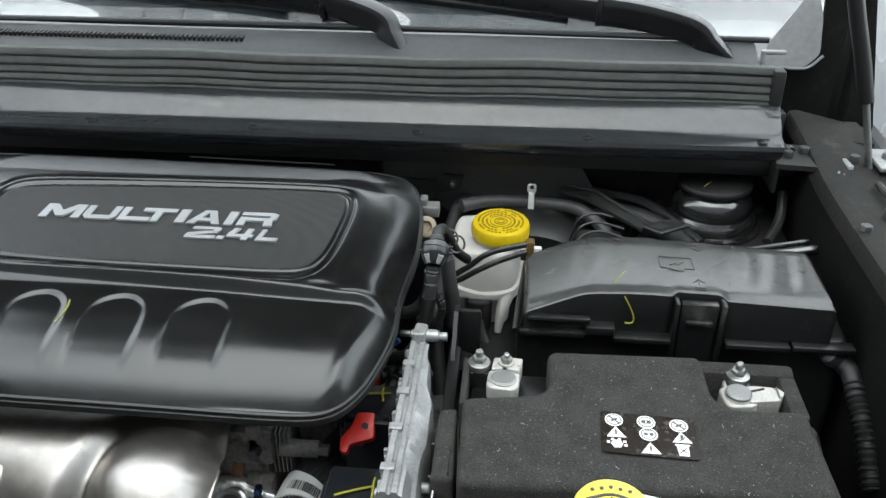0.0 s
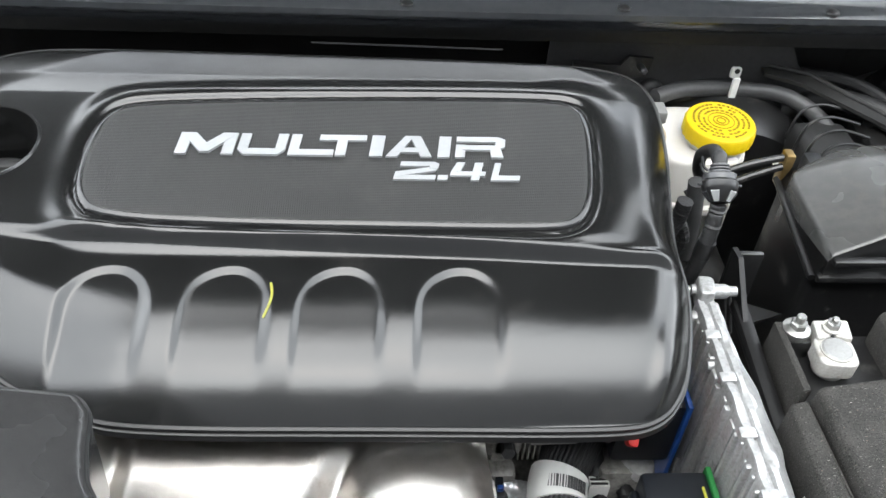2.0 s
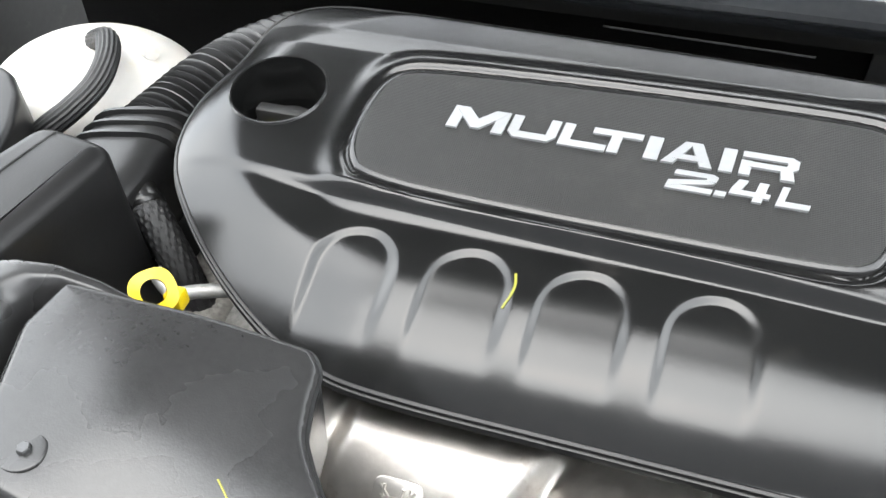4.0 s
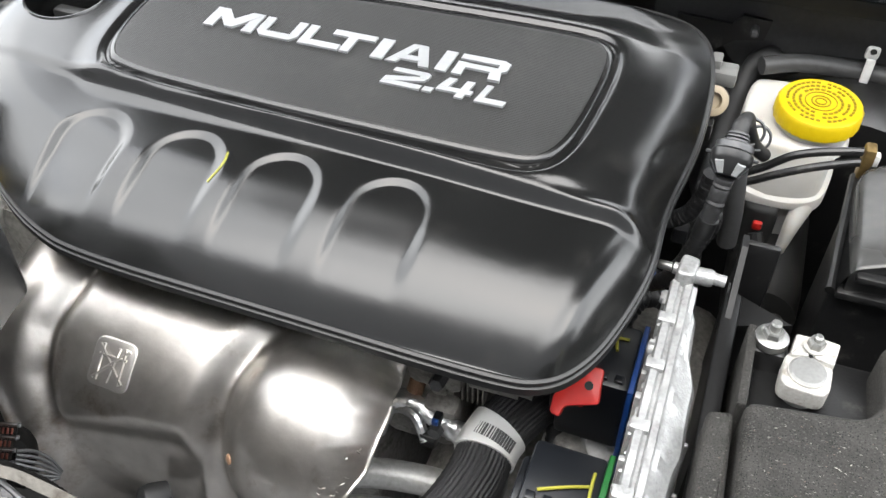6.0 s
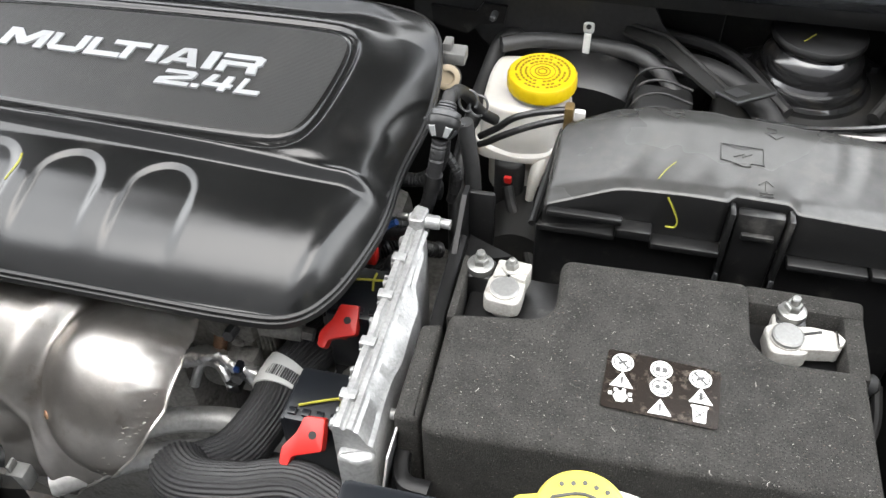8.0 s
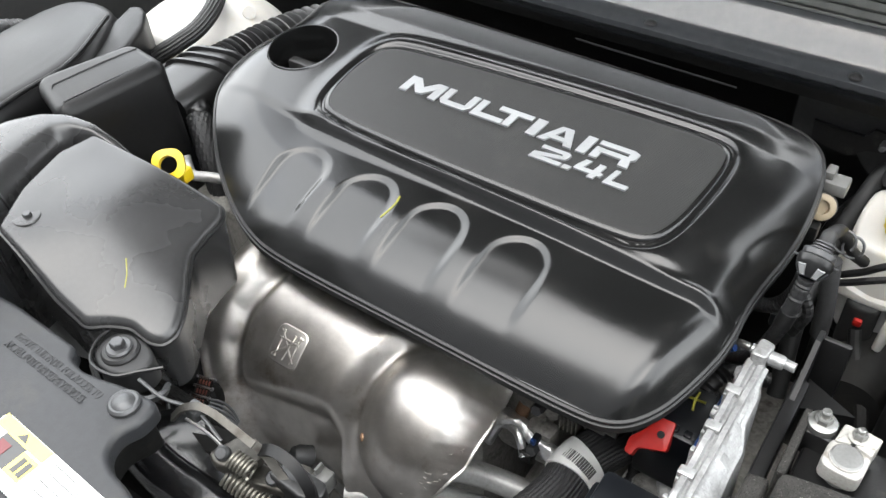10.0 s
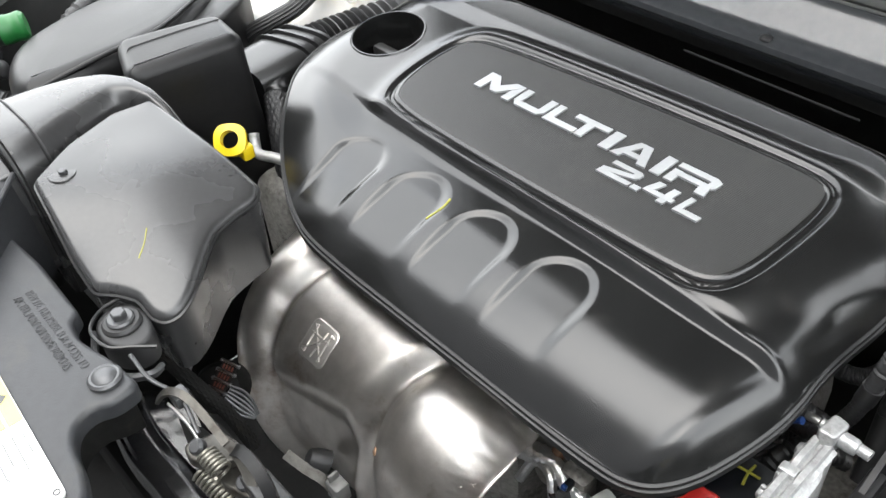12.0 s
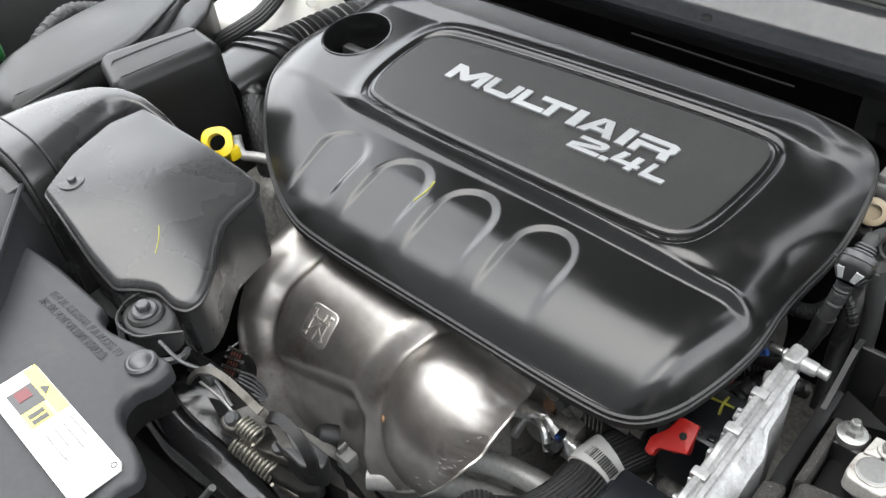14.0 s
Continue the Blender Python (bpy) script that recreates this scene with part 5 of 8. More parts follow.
for a in range(5):
    q = a * math.pi / 4 - 0.3
    plate([(-0.0012, -0.0012), (0.0012, -0.0012), (0.0012, 0.0012), (-0.0012, 0.0012)], 0, 0.0003, b, Matrix.Translation((0.0995 + 0.0068 * math.cos(q), 0.532 + 0.0052 * math.sin(q), LZ + 0.0001)))
part("hand_sign", b, WHITE_PAPER, lab, smooth=0)
b = plate([(0.1452, 0.523), (0.1528, 0.523), (0.1535, 0.5335), (0.1445, 0.5335)], LZ, LZ + 0.0004)
plate([(0.1435, 0.534), (0.1545, 0.534), (0.1545, 0.5355), (0.1435, 0.5355)], LZ, LZ + 0.0004, b)
part("bin_sign", b, WHITE_PAPER, lab, smooth=0)
for q in (0.785, -0.785):
    part("bin_cross", plate([(-0.0045, -0.0004), (0.0045, -0.0004), (0.0045, 0.0004), (-0.0045, 0.0004)], 0, 0.0002, None, Matrix.Translation((0.149, 0.5285, LZ + 0.0005)) @ Matrix.Rotation(q, 4, "Z")), LABEL_INK, lab, smooth=0)
for k in range(4):
    part("burst_line", plate([(-0.0022, -0.0003), (0.0022, -0.0003), (0.0022, 0.0003), (-0.0022, 0.0003)], 0, 0.0002, None, Matrix.Translation((0.1485 + 0.0007 * k, 0.5395 + 0.0016 * k, LZ + 0.0007)) @ Matrix.Rotation(0.5 - 0.4 * k, 4, "Z")), LABEL_INK, lab, smooth=0)
for k in range(3):
    part("goggle_line", plate([(-0.0035, -0.0003), (0.0035, -0.0003), (0.0035, 0.0003), (-0.0035, 0.0003)], 0, 0.0002, None, Matrix.Translation((0.124, 0.5565 + 0.0032 * k - 0.0145 * (k == 2), LZ + 0.0008))), LABEL_INK, lab, smooth=0)

# ---- fuse box ----
fuse = thing("fuse_box", "black plastic fuse box with a dusty lid", "fuse box", (0.17, 0.76, 0.88))


def lid_z(x, y):
    z = sum(np.interp(x + d, [0.0, 0.027, 0.082, 0.13, 0.30], [1.066, 1.0735, 1.0915, 1.094, 1.089]) for d in (-0.012, -0.008, -0.004, 0, 0.004, 0.008, 0.012)) / 7
    wave = (0.0004 * math.sin(225 * x + 2 * math.sin(30 * y)) + 0.0003 * math.sin(131 * x + 1.3)) * step(0.705, 0.735, y) * step(0.05, 0.10, x)
    return float(z) + wave - 0.010 * step(0.785, 0.825, y) - 0.002 * step(0.71, 0.70, y)




def lid_rows():
    """Cross-sections of the lid from its front skirt over the top to the back."""
    xs = np.unique(np.r_[np.linspace(0.026, 0.030, 4), np.linspace(0.030, 0.14, 60), np.linspace(0.14, 0.302, 50), np.linspace(0.302, 0.306, 4)])
    rows = []
    for x in xs:
        yf = float(np.interp(x, [0.026, 0.08, 0.160, 0.165, 0.205, 0.210, 0.306], [0.690, 0.700, 0.700, 0.706, 0.706, 0.698, 0.696]))
        yb = float(np.interp(x, [0.026, 0.032, 0.07, 0.14, 0.25, 0.306], [0.780, 0.792, 0.812, 0.820, 0.812, 0.800]))
        e = max(0.0, 1 - min(x - 0.026, 0.306 - x) / 0.004)
        dz = 0.004 * e * e
        zf = lid_z(x, yf) - dz
        row = [(x, yf - 0.001, min(1.050, zf - 0.012)), (x, yf, zf - 0.003), (x, yf + 0.0004, zf - 0.0014), (x, yf + 0.0014, zf - 0.0004), (x, yf + 0.004, zf)]
        for t in np.linspace(0, 1, 26)[1:]:
            y = yf + 0.004 + t * (yb - yf - 0.006)
            row.append((x, y, lid_z(x, y) - dz))
        zb = lid_z(x, yb) - dz
        row += [(x, yb - 0.0006, zb - 0.0012), (x, yb, zb - 0.004), (x, yb + 0.001, 1.03)]
        rows.append(row)
    return rows


lid_r = lid_rows()
part("lid", skin([r[2:] for r in lid_r]), DUST_SHEEN, fuse, "dust-filmed black lid, paled for its sheen", smooth=50)
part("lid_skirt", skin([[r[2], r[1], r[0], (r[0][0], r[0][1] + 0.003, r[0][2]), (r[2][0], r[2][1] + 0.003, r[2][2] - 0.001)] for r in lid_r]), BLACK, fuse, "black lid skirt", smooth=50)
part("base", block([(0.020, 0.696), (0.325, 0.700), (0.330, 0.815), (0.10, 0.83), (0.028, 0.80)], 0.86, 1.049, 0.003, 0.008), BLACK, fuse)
part("lid_edge_strip", box(0.029, 0.087, 0.6855, 0.6935, 1.0635, 1.0695, 0.002), BLACK, fuse)
for x0, x1, zz in ((0.022, 0.083, 1.0465), (0.110, 0.162, 1.0440), (0.212, 0.270, 1.0430), (0.272, 0.328, 1.0440)):
    part("ledge", box(x0, x1, 0.6865, 0.700, zz, zz + 0.006, 0.0015), BLACK, fuse)
part("ledge", box(0.083, 0.110, 0.6855, 0.699, 1.0515, 1.0605, 0.0015), BLACK, fuse)
part("left_skirt", sheet(lambda u, v: (0.0275 + 0.007 * u - 0.007 * v, 0.691 + 0.112 * u, lid_z(0.028, 0.70) - 0.001 - 0.024 * v + 0.006 * u * v), np.linspace(0, 1, 10), np.linspace(0, 1, 5), 0.002), BLACK, fuse, "leaning black lid skirt")
latch_ = part("lid_latch", box(0.168, 0.203, 0.694, 0.704, 0.985, 1.086, 0.003), BLACK, fuse, "broad lid latch")
part("latch_grip", box(0.174, 0.198, 0.690, 0.698, 1.064, 1.069, 0.001), BLACK, latch_)
for x0, x1 in ((0.1625, 0.1665), (0.2045, 0.2085)):
    part("latch_rib", box(x0, x1, 0.690, 0.704, 1.01, 1.088, 0.001), BLACK, fuse)
    part("latch_foot", box(x0, x1, 0.689, 0.699, 1.012, 1.026, 0.001), GREY_PLASTIC, fuse)
# relief on the lid: arrows and a plug outline
rel = bmesh.new()


def relief(pts, bm):
    tube([(x + 0.004, y, lid_z(x + 0.004, y) + 0.0004) for x, y in pts], 0.0006, 2, 6, bm=bm, curved=False)


relief([(0.150, 0.765), (0.182, 0.765), (0.182, 0.745), (0.172, 0.745), (0.172, 0.741), (0.166, 0.741), (0.158, 0.745), (0.150, 0.745), (0.150, 0.765)], rel)
relief([(0.160, 0.752), (0.168, 0.757), (0.166, 0.752), (0.173, 0.757)], rel)
relief([(0.184, 0.786), (0.192, 0.790), (0.194, 0.796), (0.186, 0.797)], rel)
relief([(0.187, 0.786), (0.192, 0.781), (0.198, 0.786)], rel)
relief([(0.178, 0.722), (0.183, 0.728), (0.188, 0.722)], rel)
relief([(0.183, 0.726), (0.183, 0.714)], rel)
relief([(0.178, 0.713), (0.188, 0.713)], rel)
relief([(0.178, 0.710), (0.188, 0.710)], rel)
part("relief", rel, DUST_SHEEN, fuse, "raised arrows and a plug symbol")
part("left_rim", tube([(0.0185, 0.690, 1.0495), (0.0225, 0.745, 1.0525), (0.0275, 0.804, 1.056)], 0.0032, 14, 8), BLACK, fuse)
pen_mark("pen_mark", [(0.117, 0.6988, 1.0880), (0.1235, 0.6985, 1.076), (0.1275, 0.6985, 1.066), (0.1265, 0.6985, 1.0595), (0.120, 0.6985, 1.0590)], "the fuse box side", 0.0008)
pen_mark("pen_mark", [(x, y, lid_z(x, y)) for x, y in ((0.1085, 0.713), (0.1135, 0.724), (0.1205, 0.735))], "the fuse box lid", 0.0005)
part("rear_tab", box(0.115, 0.165, 0.812, 0.826, 1.066, 1.078, 0.002), BLACK, fuse)

# ---- brake fluid reservoir ----
res = thing("brake_reservoir", "milky white brake fluid reservoir with a yellow cap", "reservoir", (0, 0.86, 0.94))
part("tank", slab([(-0.056, 0.856), (-0.046, 0.846), (0.006, 0.845), (0.018, 0.857), (0.022, 0.925), (0.012, 0.938), (-0.042, 0.940), (-0.056, 0.930)], 0.980, lambda x, y: 1.041, 0.006, 84, 2, 5, taper=0.003), TANK, res, "milky plastic tank")
part("tank_seam", slab([(-0.0635, 0.853), (-0.049, 0.839), (0.008, 0.838), (0.024, 0.853), (0.028, 0.926), (0.014, 0.944), (-0.044, 0.946), (-0.0635, 0.932)], 0.984, lambda x, y: 0.9905 + 5.0 * (x + 0.014) ** 2, 0.0015, 84, 2, 2), TANK, res)
part("lower_tank", slab([(-0.050, 0.850), (0.002, 0.848), (0.012, 0.860), (0.012, 0.925), (-0.050, 0.925)], 0.935, 0.986, 0.008, 56, 2, 4), TANK, res)
part("tank_collar", lathe([(0.0305, 0.0), (0.0300, 0.004), (0.0285, 0.006)], (-0.002, 0.879, 1.029), 40), TANK, res)
part("spout", tube([(0.008, 0.848, 0.985), (0.003, 0.834, 0.970), (0.000, 0.828, 0.948)], 0.007, 14, 14, radius=lambda s, a: 0.0085 - 0.0045 * s), TANK, res)
part("neck", lathe([(0.0275, 0), (0.0275, 0.022)], (-0.002, 0.879, 1.029), 32), TANK, res)
capprof = [(0.0305, 0.0), (0.0325, 0.001), (0.0325, 0.012), (0.031, 0.0145), (0.0285, 0.0155), (0.0005, 0.0156)]
capb = bmesh.new()
lathe(capprof, (0, 0, 0), 72, bm=capb)
for v in capb.verts:
    if v.co.z < 0.013:
        a = math.atan2(v.co.y, v.co.x)
        k = 1 + 0.012 * math.cos(24 * a)
        v.co.x *= k
        v.co.y *= k
capm = Matrix.Translation((-0.002, 0.879, 1.0485)) @ Matrix.Rotation(radians(2), 4, "X")
bmesh.ops.transform(capb, matrix=capm, verts=capb.verts)
cap_ob = part("cap", capb, YELLOW, res, "bright yellow screw cap")
rb = bmesh.new()
for r0, r1 in ((0.0035, 0.0045), (0.0065, 0.0075), (0.0115, 0.0122)):
    lathe([(r1, 0.0154), (r1, 0.0161), (r0, 0.0161), (r0, 0.0154)], (0, 0, 0), 32, bm=rb, caps=False)
for ring_r, cnt, gap in ((0.0158, 22, 0.75), (0.0205, 30, 0.7), (0.0250, 38, 0.72)):
    for k in range(cnt):
        if random.random() < 0.13:
            continue
        a0, a1 = 2 * math.pi * k / cnt, 2 * math.pi * (k + gap) / cnt
        pts = [(ring_r - 0.0010, a0), (ring_r - 0.0010, a1), (ring_r + 0.0010, a1), (ring_r + 0.0010, a0)]
        plate([(r * math.cos(a), r * math.sin(a)) for r, a in pts], 0.0154, 0.0160, rb)
bmesh.ops.transform(rb, matrix=capm, verts=rb.verts)
part("cap_print", rb, YELLOW_INK, cap_ob, "dark printed rings on the cap", smooth=0)
part("level_switch", slab([(-0.038, 0.838), (-0.030, 0.832), (-0.014, 0.832), (-0.008, 0.838), (-0.008, 0.852), (-0.038, 0.852)], 0.93, 0.984, 0.005, 40, 2), DARK, res, "dark switch pocket")
part("red_plug", box(-0.0265, -0.0185, 0.828, 0.834, 0.964, 0.972, 0.002), RED, res, "red plug")
part("plug_lead", tube([(-0.022, 0.828, 0.962), (-0.014, 0.815, 0.945), (0.004, 0.79, 0.925), (0.02, 0.76, 0.90)], 0.006, 24, 10), RUBBER, res)
mc = thing("master_cylinder", "dark brake master cylinder under its reservoir", "cylinder", (0, 0.87, 0.88))
part("barrel", lathe([(0.030, -0.09), (0.032, -0.06), (0.032, 0.10), (0.05, 0.11), (0.05, 0.16)], (-0.005, 0.87, 0.915), 32, (0, 1, 0)), BODY_DARK, mc)
booster = thing("brake_booster", "round black brake booster on the firewall", "brake booster", (0.03, 0.98, 0.90))
part("shell", lathe([(0.04, -0.06), (0.105, -0.045), (0.118, -0.02), (0.12, 0.02), (0.11, 0.05)], (0.03, 0.965, 0.93), 48, (0, 1, 0.1)), BLACK, booster)
part("crimp_rim", lathe([(0.118, -0.006), (0.123, -0.004), (0.123, 0.004), (0.118, 0.006)], (0.03, 0.965, 0.93), 48, (0, 1, 0.1), caps=False), BLACK, booster)
lines = thing("coolant_pipes", "two thin black pipes crossing the reservoir", "pipe", (-0.01, 0.81, 1.0))
part("pipe", tube([(-0.047, 0.806, 1.036), (-0.039, 0.806, 1.042), (-0.031, 0.806, 1.048), (-0.017, 0.806, 1.061), (0.000, 0.806, 1.069), (0.020, 0.806, 1.075), (0.029, 0.806, 1.077)], 0.0032, 48, 10), BLACK, lines)
part("pipe", tube([(-0.047, 0.803, 1.029), (-0.038, 0.803, 1.034), (-0.025, 0.803, 1.043), (-0.003, 0.803, 1.056), (0.021, 0.803, 1.067), (0.030, 0.803, 1.070)], 0.0032, 48, 10), BLACK, lines)
part("pipe_clip", box(0.027, 0.035, 0.799, 0.811, 1.049, 1.083, 0.002), BRASS, lines, "brassy clip at the fuse box")
part("white_clip", box(0.034, 0.044, 0.826, 0.833, 1.050, 1.061, 0.002), CLIP_WHITE, lines)

# connectors and hoses between cover and reservoir
fit_ = thing("hose_fitting", "black quick-connect hose fitting with a grey collar", "hose fitting", (-0.065, 0.74, 1.05))
FC, FA = Vector((-0.060, 0.724, 1.110)), Vector((0.05, 0.75, 0.65)).normalized()
FX = (Vector((1, 0, 0)) - FA * FA.x).normalized()
FU = FX.cross(FA)


def on_cone(a, s, r):
    return FC + FA * s + (FU * math.cos(a) + FX * math.sin(a)) * r


part("collar", lathe([(0.0060, -0.0125), (0.0065, -0.0125), (0.0128, -0.0035), (0.0134, -0.001), (0.0134, 0.003), (0.0118, 0.0045)], FC, 32, FA), BLACK, fit_, smooth=25)
# Reflections put into the colour: the upper two facets paler than the outer.
for a in (-1.45, -0.62, 0.62, 1.45):
    bm = bmesh.new()
    low = [bm.verts.new(on_cone(a + d, s, r)) for d, s, r in ((-0.26, -0.0118, 0.0066), (0.26, -0.0118, 0.0066), (0.26, -0.0042, 0.0120), (-0.26, -0.0042, 0.0120))]
    top = [bm.verts.new(on_cone(a + d, s - 0.0012, r + 0.0010)) for d, s, r in ((-0.24, -0.0112, 0.0068), (0.24, -0.0112, 0.0068), (0.24, -0.0046, 0.0116), (-0.24, -0.0046, 0.0116))]
    bm.faces.new(top)
    for k in range(4):
        bm.faces.new((low[k], low[(k + 1) % 4], top[(k + 1) % 4], top[k]))
    part("facet", bm, TRIM_GREY if abs(a) < 1 else GREY_PLASTIC, fit_, "facet coloured pale for its reflection", smooth=0)
part("silver_ring", lathe([(0.0110, 0.0035), (0.0122, 0.0045), (0.0122, 0.0085), (0.0105, 0.0095), (0.0080, 0.0095)], FC, 28, FA), GREYBOLT, fit_, "bright collar ring")
for k in range(3):
    part("neck_coil", lathe([(0.0060, 0.0095 + 0.0024 * k), (0.0082 - 0.0006 * k, 0.0102 + 0.0024 * k), (0.0082 - 0.0006 * k, 0.0112 + 0.0024 * k), (0.0060, 0.0118 + 0.0024 * k)], FC, 24, FA), GREYBOLT, fit_)
part("nozzle", lathe([(0.0050, 0.009), (0.0056, 0.020), (0.0052, 0.024), (0.0034, 0.0265), (0.0005, 0.027)], FC, 20, FA), RUBBER, fit_, "dark nozzle")
for a in (-1.57, 1.57):
    part("side_pin", tube([on_cone(a, 0.001, 0.012), on_cone(a, 0.001, 0.0165)], 0.0011, 2, 6, curved=False), GREYBOLT, fit_)
part("elbow", tube([(-0.059, 0.740, 1.122), (-0.056, 0.759, 1.117), (-0.053, 0.785, 1.094), (-0.045, 0.80, 1.068), (-0.035, 0.815, 1.05)], 0.0052, 24, 12), RUBBER, fit_)
for k in range(2):
    part("spring_clamp", tube([(-0.050 + 0.006 * k + 0.0078 * math.cos(a), 0.770 + 0.014 * k + 0.004 * math.sin(a), 1.100 - 0.014 * k + 0.0078 * math.sin(a)) for a in np.linspace(-0.6, 5.2, 20)], 0.0012, 1, 6, curved=False), GREYBOLT, fit_)
part("sleeve_tape", tube([(-0.064, 0.706, 1.072), (-0.066, 0.7045, 1.058)], 0.0070, 3, 14, curved=False), BLACK, fit_, "wound tape")
part("lower_hose", tube([(-0.061, 0.714, 1.101), (-0.064, 0.706, 1.075), (-0.070, 0.703, 1.04), (-0.085, 0.704, 1.005), (-0.115, 0.715, 0.985)], 0.0085, 60, 12, radius=lambda s, a: 0.0060 + 0.0004 * math.sin(160 * s)), SLEEVE, fit_)
single("drain_hose", tube([(-0.054, 0.775, 1.074), (-0.051, 0.775, 1.052), (-0.047, 0.775, 1.023), (-0.045, 0.775, 0.992)], 0.0075, 40, 12), HOSE_GREY, "grey-black hose dropping beside the reservoir", "hose")
sidel = thing("side_loom", "taped black wire loom along the cover edge", "wire loom", (-0.085, 0.760, 1.023))
part("loom", tube([(-0.106, 0.755, 1.017), (-0.089, 0.755, 1.020), (-0.077, 0.755, 1.031), (-0.070, 0.755, 1.050), (-0.068, 0.755, 1.070)], 0.007, 60, 10, radius=lambda s, a: 0.0066 + 0.0003 * math.sin(140 * s)), SLEEVE, sidel)
part("loom_branch", tube([(-0.068, 0.760, 1.049), (-0.062, 0.760, 1.039), (-0.057, 0.760, 1.022), (-0.064, 0.760, 0.995)], 0.0045, 40, 8, radius=lambda s, a: 0.0045 + 0.0005 * math.sin(150 * s)), RUBBER, sidel)
part("loom_clip", box(-0.086, -0.074, 0.768, 0.780, 0.985, 1.000, 0.002), GREY_PLASTIC, sidel)
single("vacuum_hose", tube([(-0.030, 0.965, 1.020), (-0.040, 0.968, 1.042), (-0.054, 0.960, 1.040), (-0.062, 0.930, 1.022), (-0.067, 0.880, 1.005), (-0.070, 0.82, 0.97), (-0.06, 0.77, 0.90)], 0.0085, 70, 12), RUBBER, "thin grey-black vacuum hose", "hose")
single("heater_hose", tube([(-0.05, 0.93, 1.055), (-0.018, 0.945, 1.055), (0.035, 0.955, 1.05), (0.09, 0.945, 1.048), (0.125, 0.91, 1.03), (0.14, 0.87, 0.98)], 0.0078, 70, 14), HOSE_GREY, "black rubber hose arching behind the reservoir", "hose")

tie = thing("cable_tie", "pale grey fir-tree cable tie on the hose", "cable tie", (0.032, 0.955, 1.04))
part("tie_head", box(0.0265, 0.0375, 0.9505, 0.9565, 1.064, 1.076, 0.003), CLIP_WHITE, tie)
part("tie_eye", lathe([(0.0026, 0), (0.0026, 0.001), (0.0005, 0.001)], (0.032, 0.9505, 1.073), 12, (0, -1, 0)), DARK, tie)
part("tie_tail", box(0.0285, 0.0355, 0.944, 0.948, 1.036, 1.068, 0.001), CLIP_WHITE, tie)
pb = thing("pressure_sensor", "grey plug and beige sensor behind the cover", "sensor", (-0.075, 0.84, 1.07))
part("plug", box(-0.092, -0.068, 0.838, 0.856, 1.086, 1.098, 0.002), PALE_PLUG, pb, "pale grey plug")
part("plug_key", box(-0.089, -0.081, 0.842, 0.856, 1.097, 1.105, 0.0015), PALE_PLUG, pb)
part("sensor_disc", lathe([(0.011, 0), (0.0115, 0.002), (0.0115, 0.006), (0.010, 0.007), (0.0062, 0.007), (0.0060, 0.003), (0.0005, 0.003)], (-0.082, 0.828, 1.080), 24, (0.3, -0.75, 0.5)), CAMEL, pb, "cream disc")
part("sensor_body", lathe([(0.011, -0.03), (0.012, 0.0)], (-0.080, 0.827, 1.081), 24, (0.3, -0.75, 0.5)), DARK, pb)
part("sensor_foot", box(-0.088, -0.076, 0.810, 0.822, 1.055, 1.070, 0.002), BLACK, pb)
brk = thing("hook_bracket", "flat black hook bracket on the firewall", "bracket", (-0.045, 0.93, 1.09))
hk = plate([(-0.128, 1.062), (-0.081, 1.060), (-0.074, 1.070), (-0.050, 1.068), (-0.053, 1.050), (-0.076, 1.046), (-0.091, 1.034), (-0.126, 1.042)], 0, 0.004)
for v in hk.verts:
    v.co = Vector((v.co.x, 0.958 + v.co.z, v.co.y + 0.012))
part("hook_plate", hk, BLACK, brk)
part("hook_stud", lathe([(0.0035, 0), (0.0035, 0.016), (0.002, 0.018)], (-0.062, 0.958, 1.072), 12, (0, -1, 0.2)), GREYBOLT, brk)

# looms between fuse box and strut tower
loom = thing("wire_loom", "black fluted wire loom behind the fuse box", "wire loom", (0.13, 0.86, 1.0))
part("sheath", tube([(0.09, 0.955, 1.03), (0.14, 0.945, 1.045), (0.19, 0.915, 1.04), (0.235, 0.86, 1.02), (0.28, 0.83, 1.0)], 0.012, 50, 12), RUBBER, loom)
part("sheath", tube([(0.10, 0.985, 1.055), (0.17, 0.965, 1.05), (0.225, 0.90, 1.035)], 0.007, 40, 10), BLACK, loom)
for k in range(4):
    y = 0.842 + 0.021 * k
    part("fluted_rib", tube([(0.078, y - 0.002, 1.028), (0.083, y + 0.002, 1.048), (0.092, y + 0.006, 1.058), (0.110, y + 0.008, 1.061), (0.136, y + 0.004, 1.056)], 0.0014, 24, 8), BLACK, loom)
part("loom_box", box(0.084, 0.140, 0.845, 0.92, 0.99, 1.040, 0.01, 3), DARK, loom)
part("loom_plug", box(0.066, 0.082, 0.828, 0.846, 1.035, 1.055, 0.003), GREY_PLASTIC, loom)

# ---- engine control unit ----
ecu = thing("control_unit", "finned cast aluminium engine control unit standing on edge", "control unit", (-0.07, 0.58, 0.86))


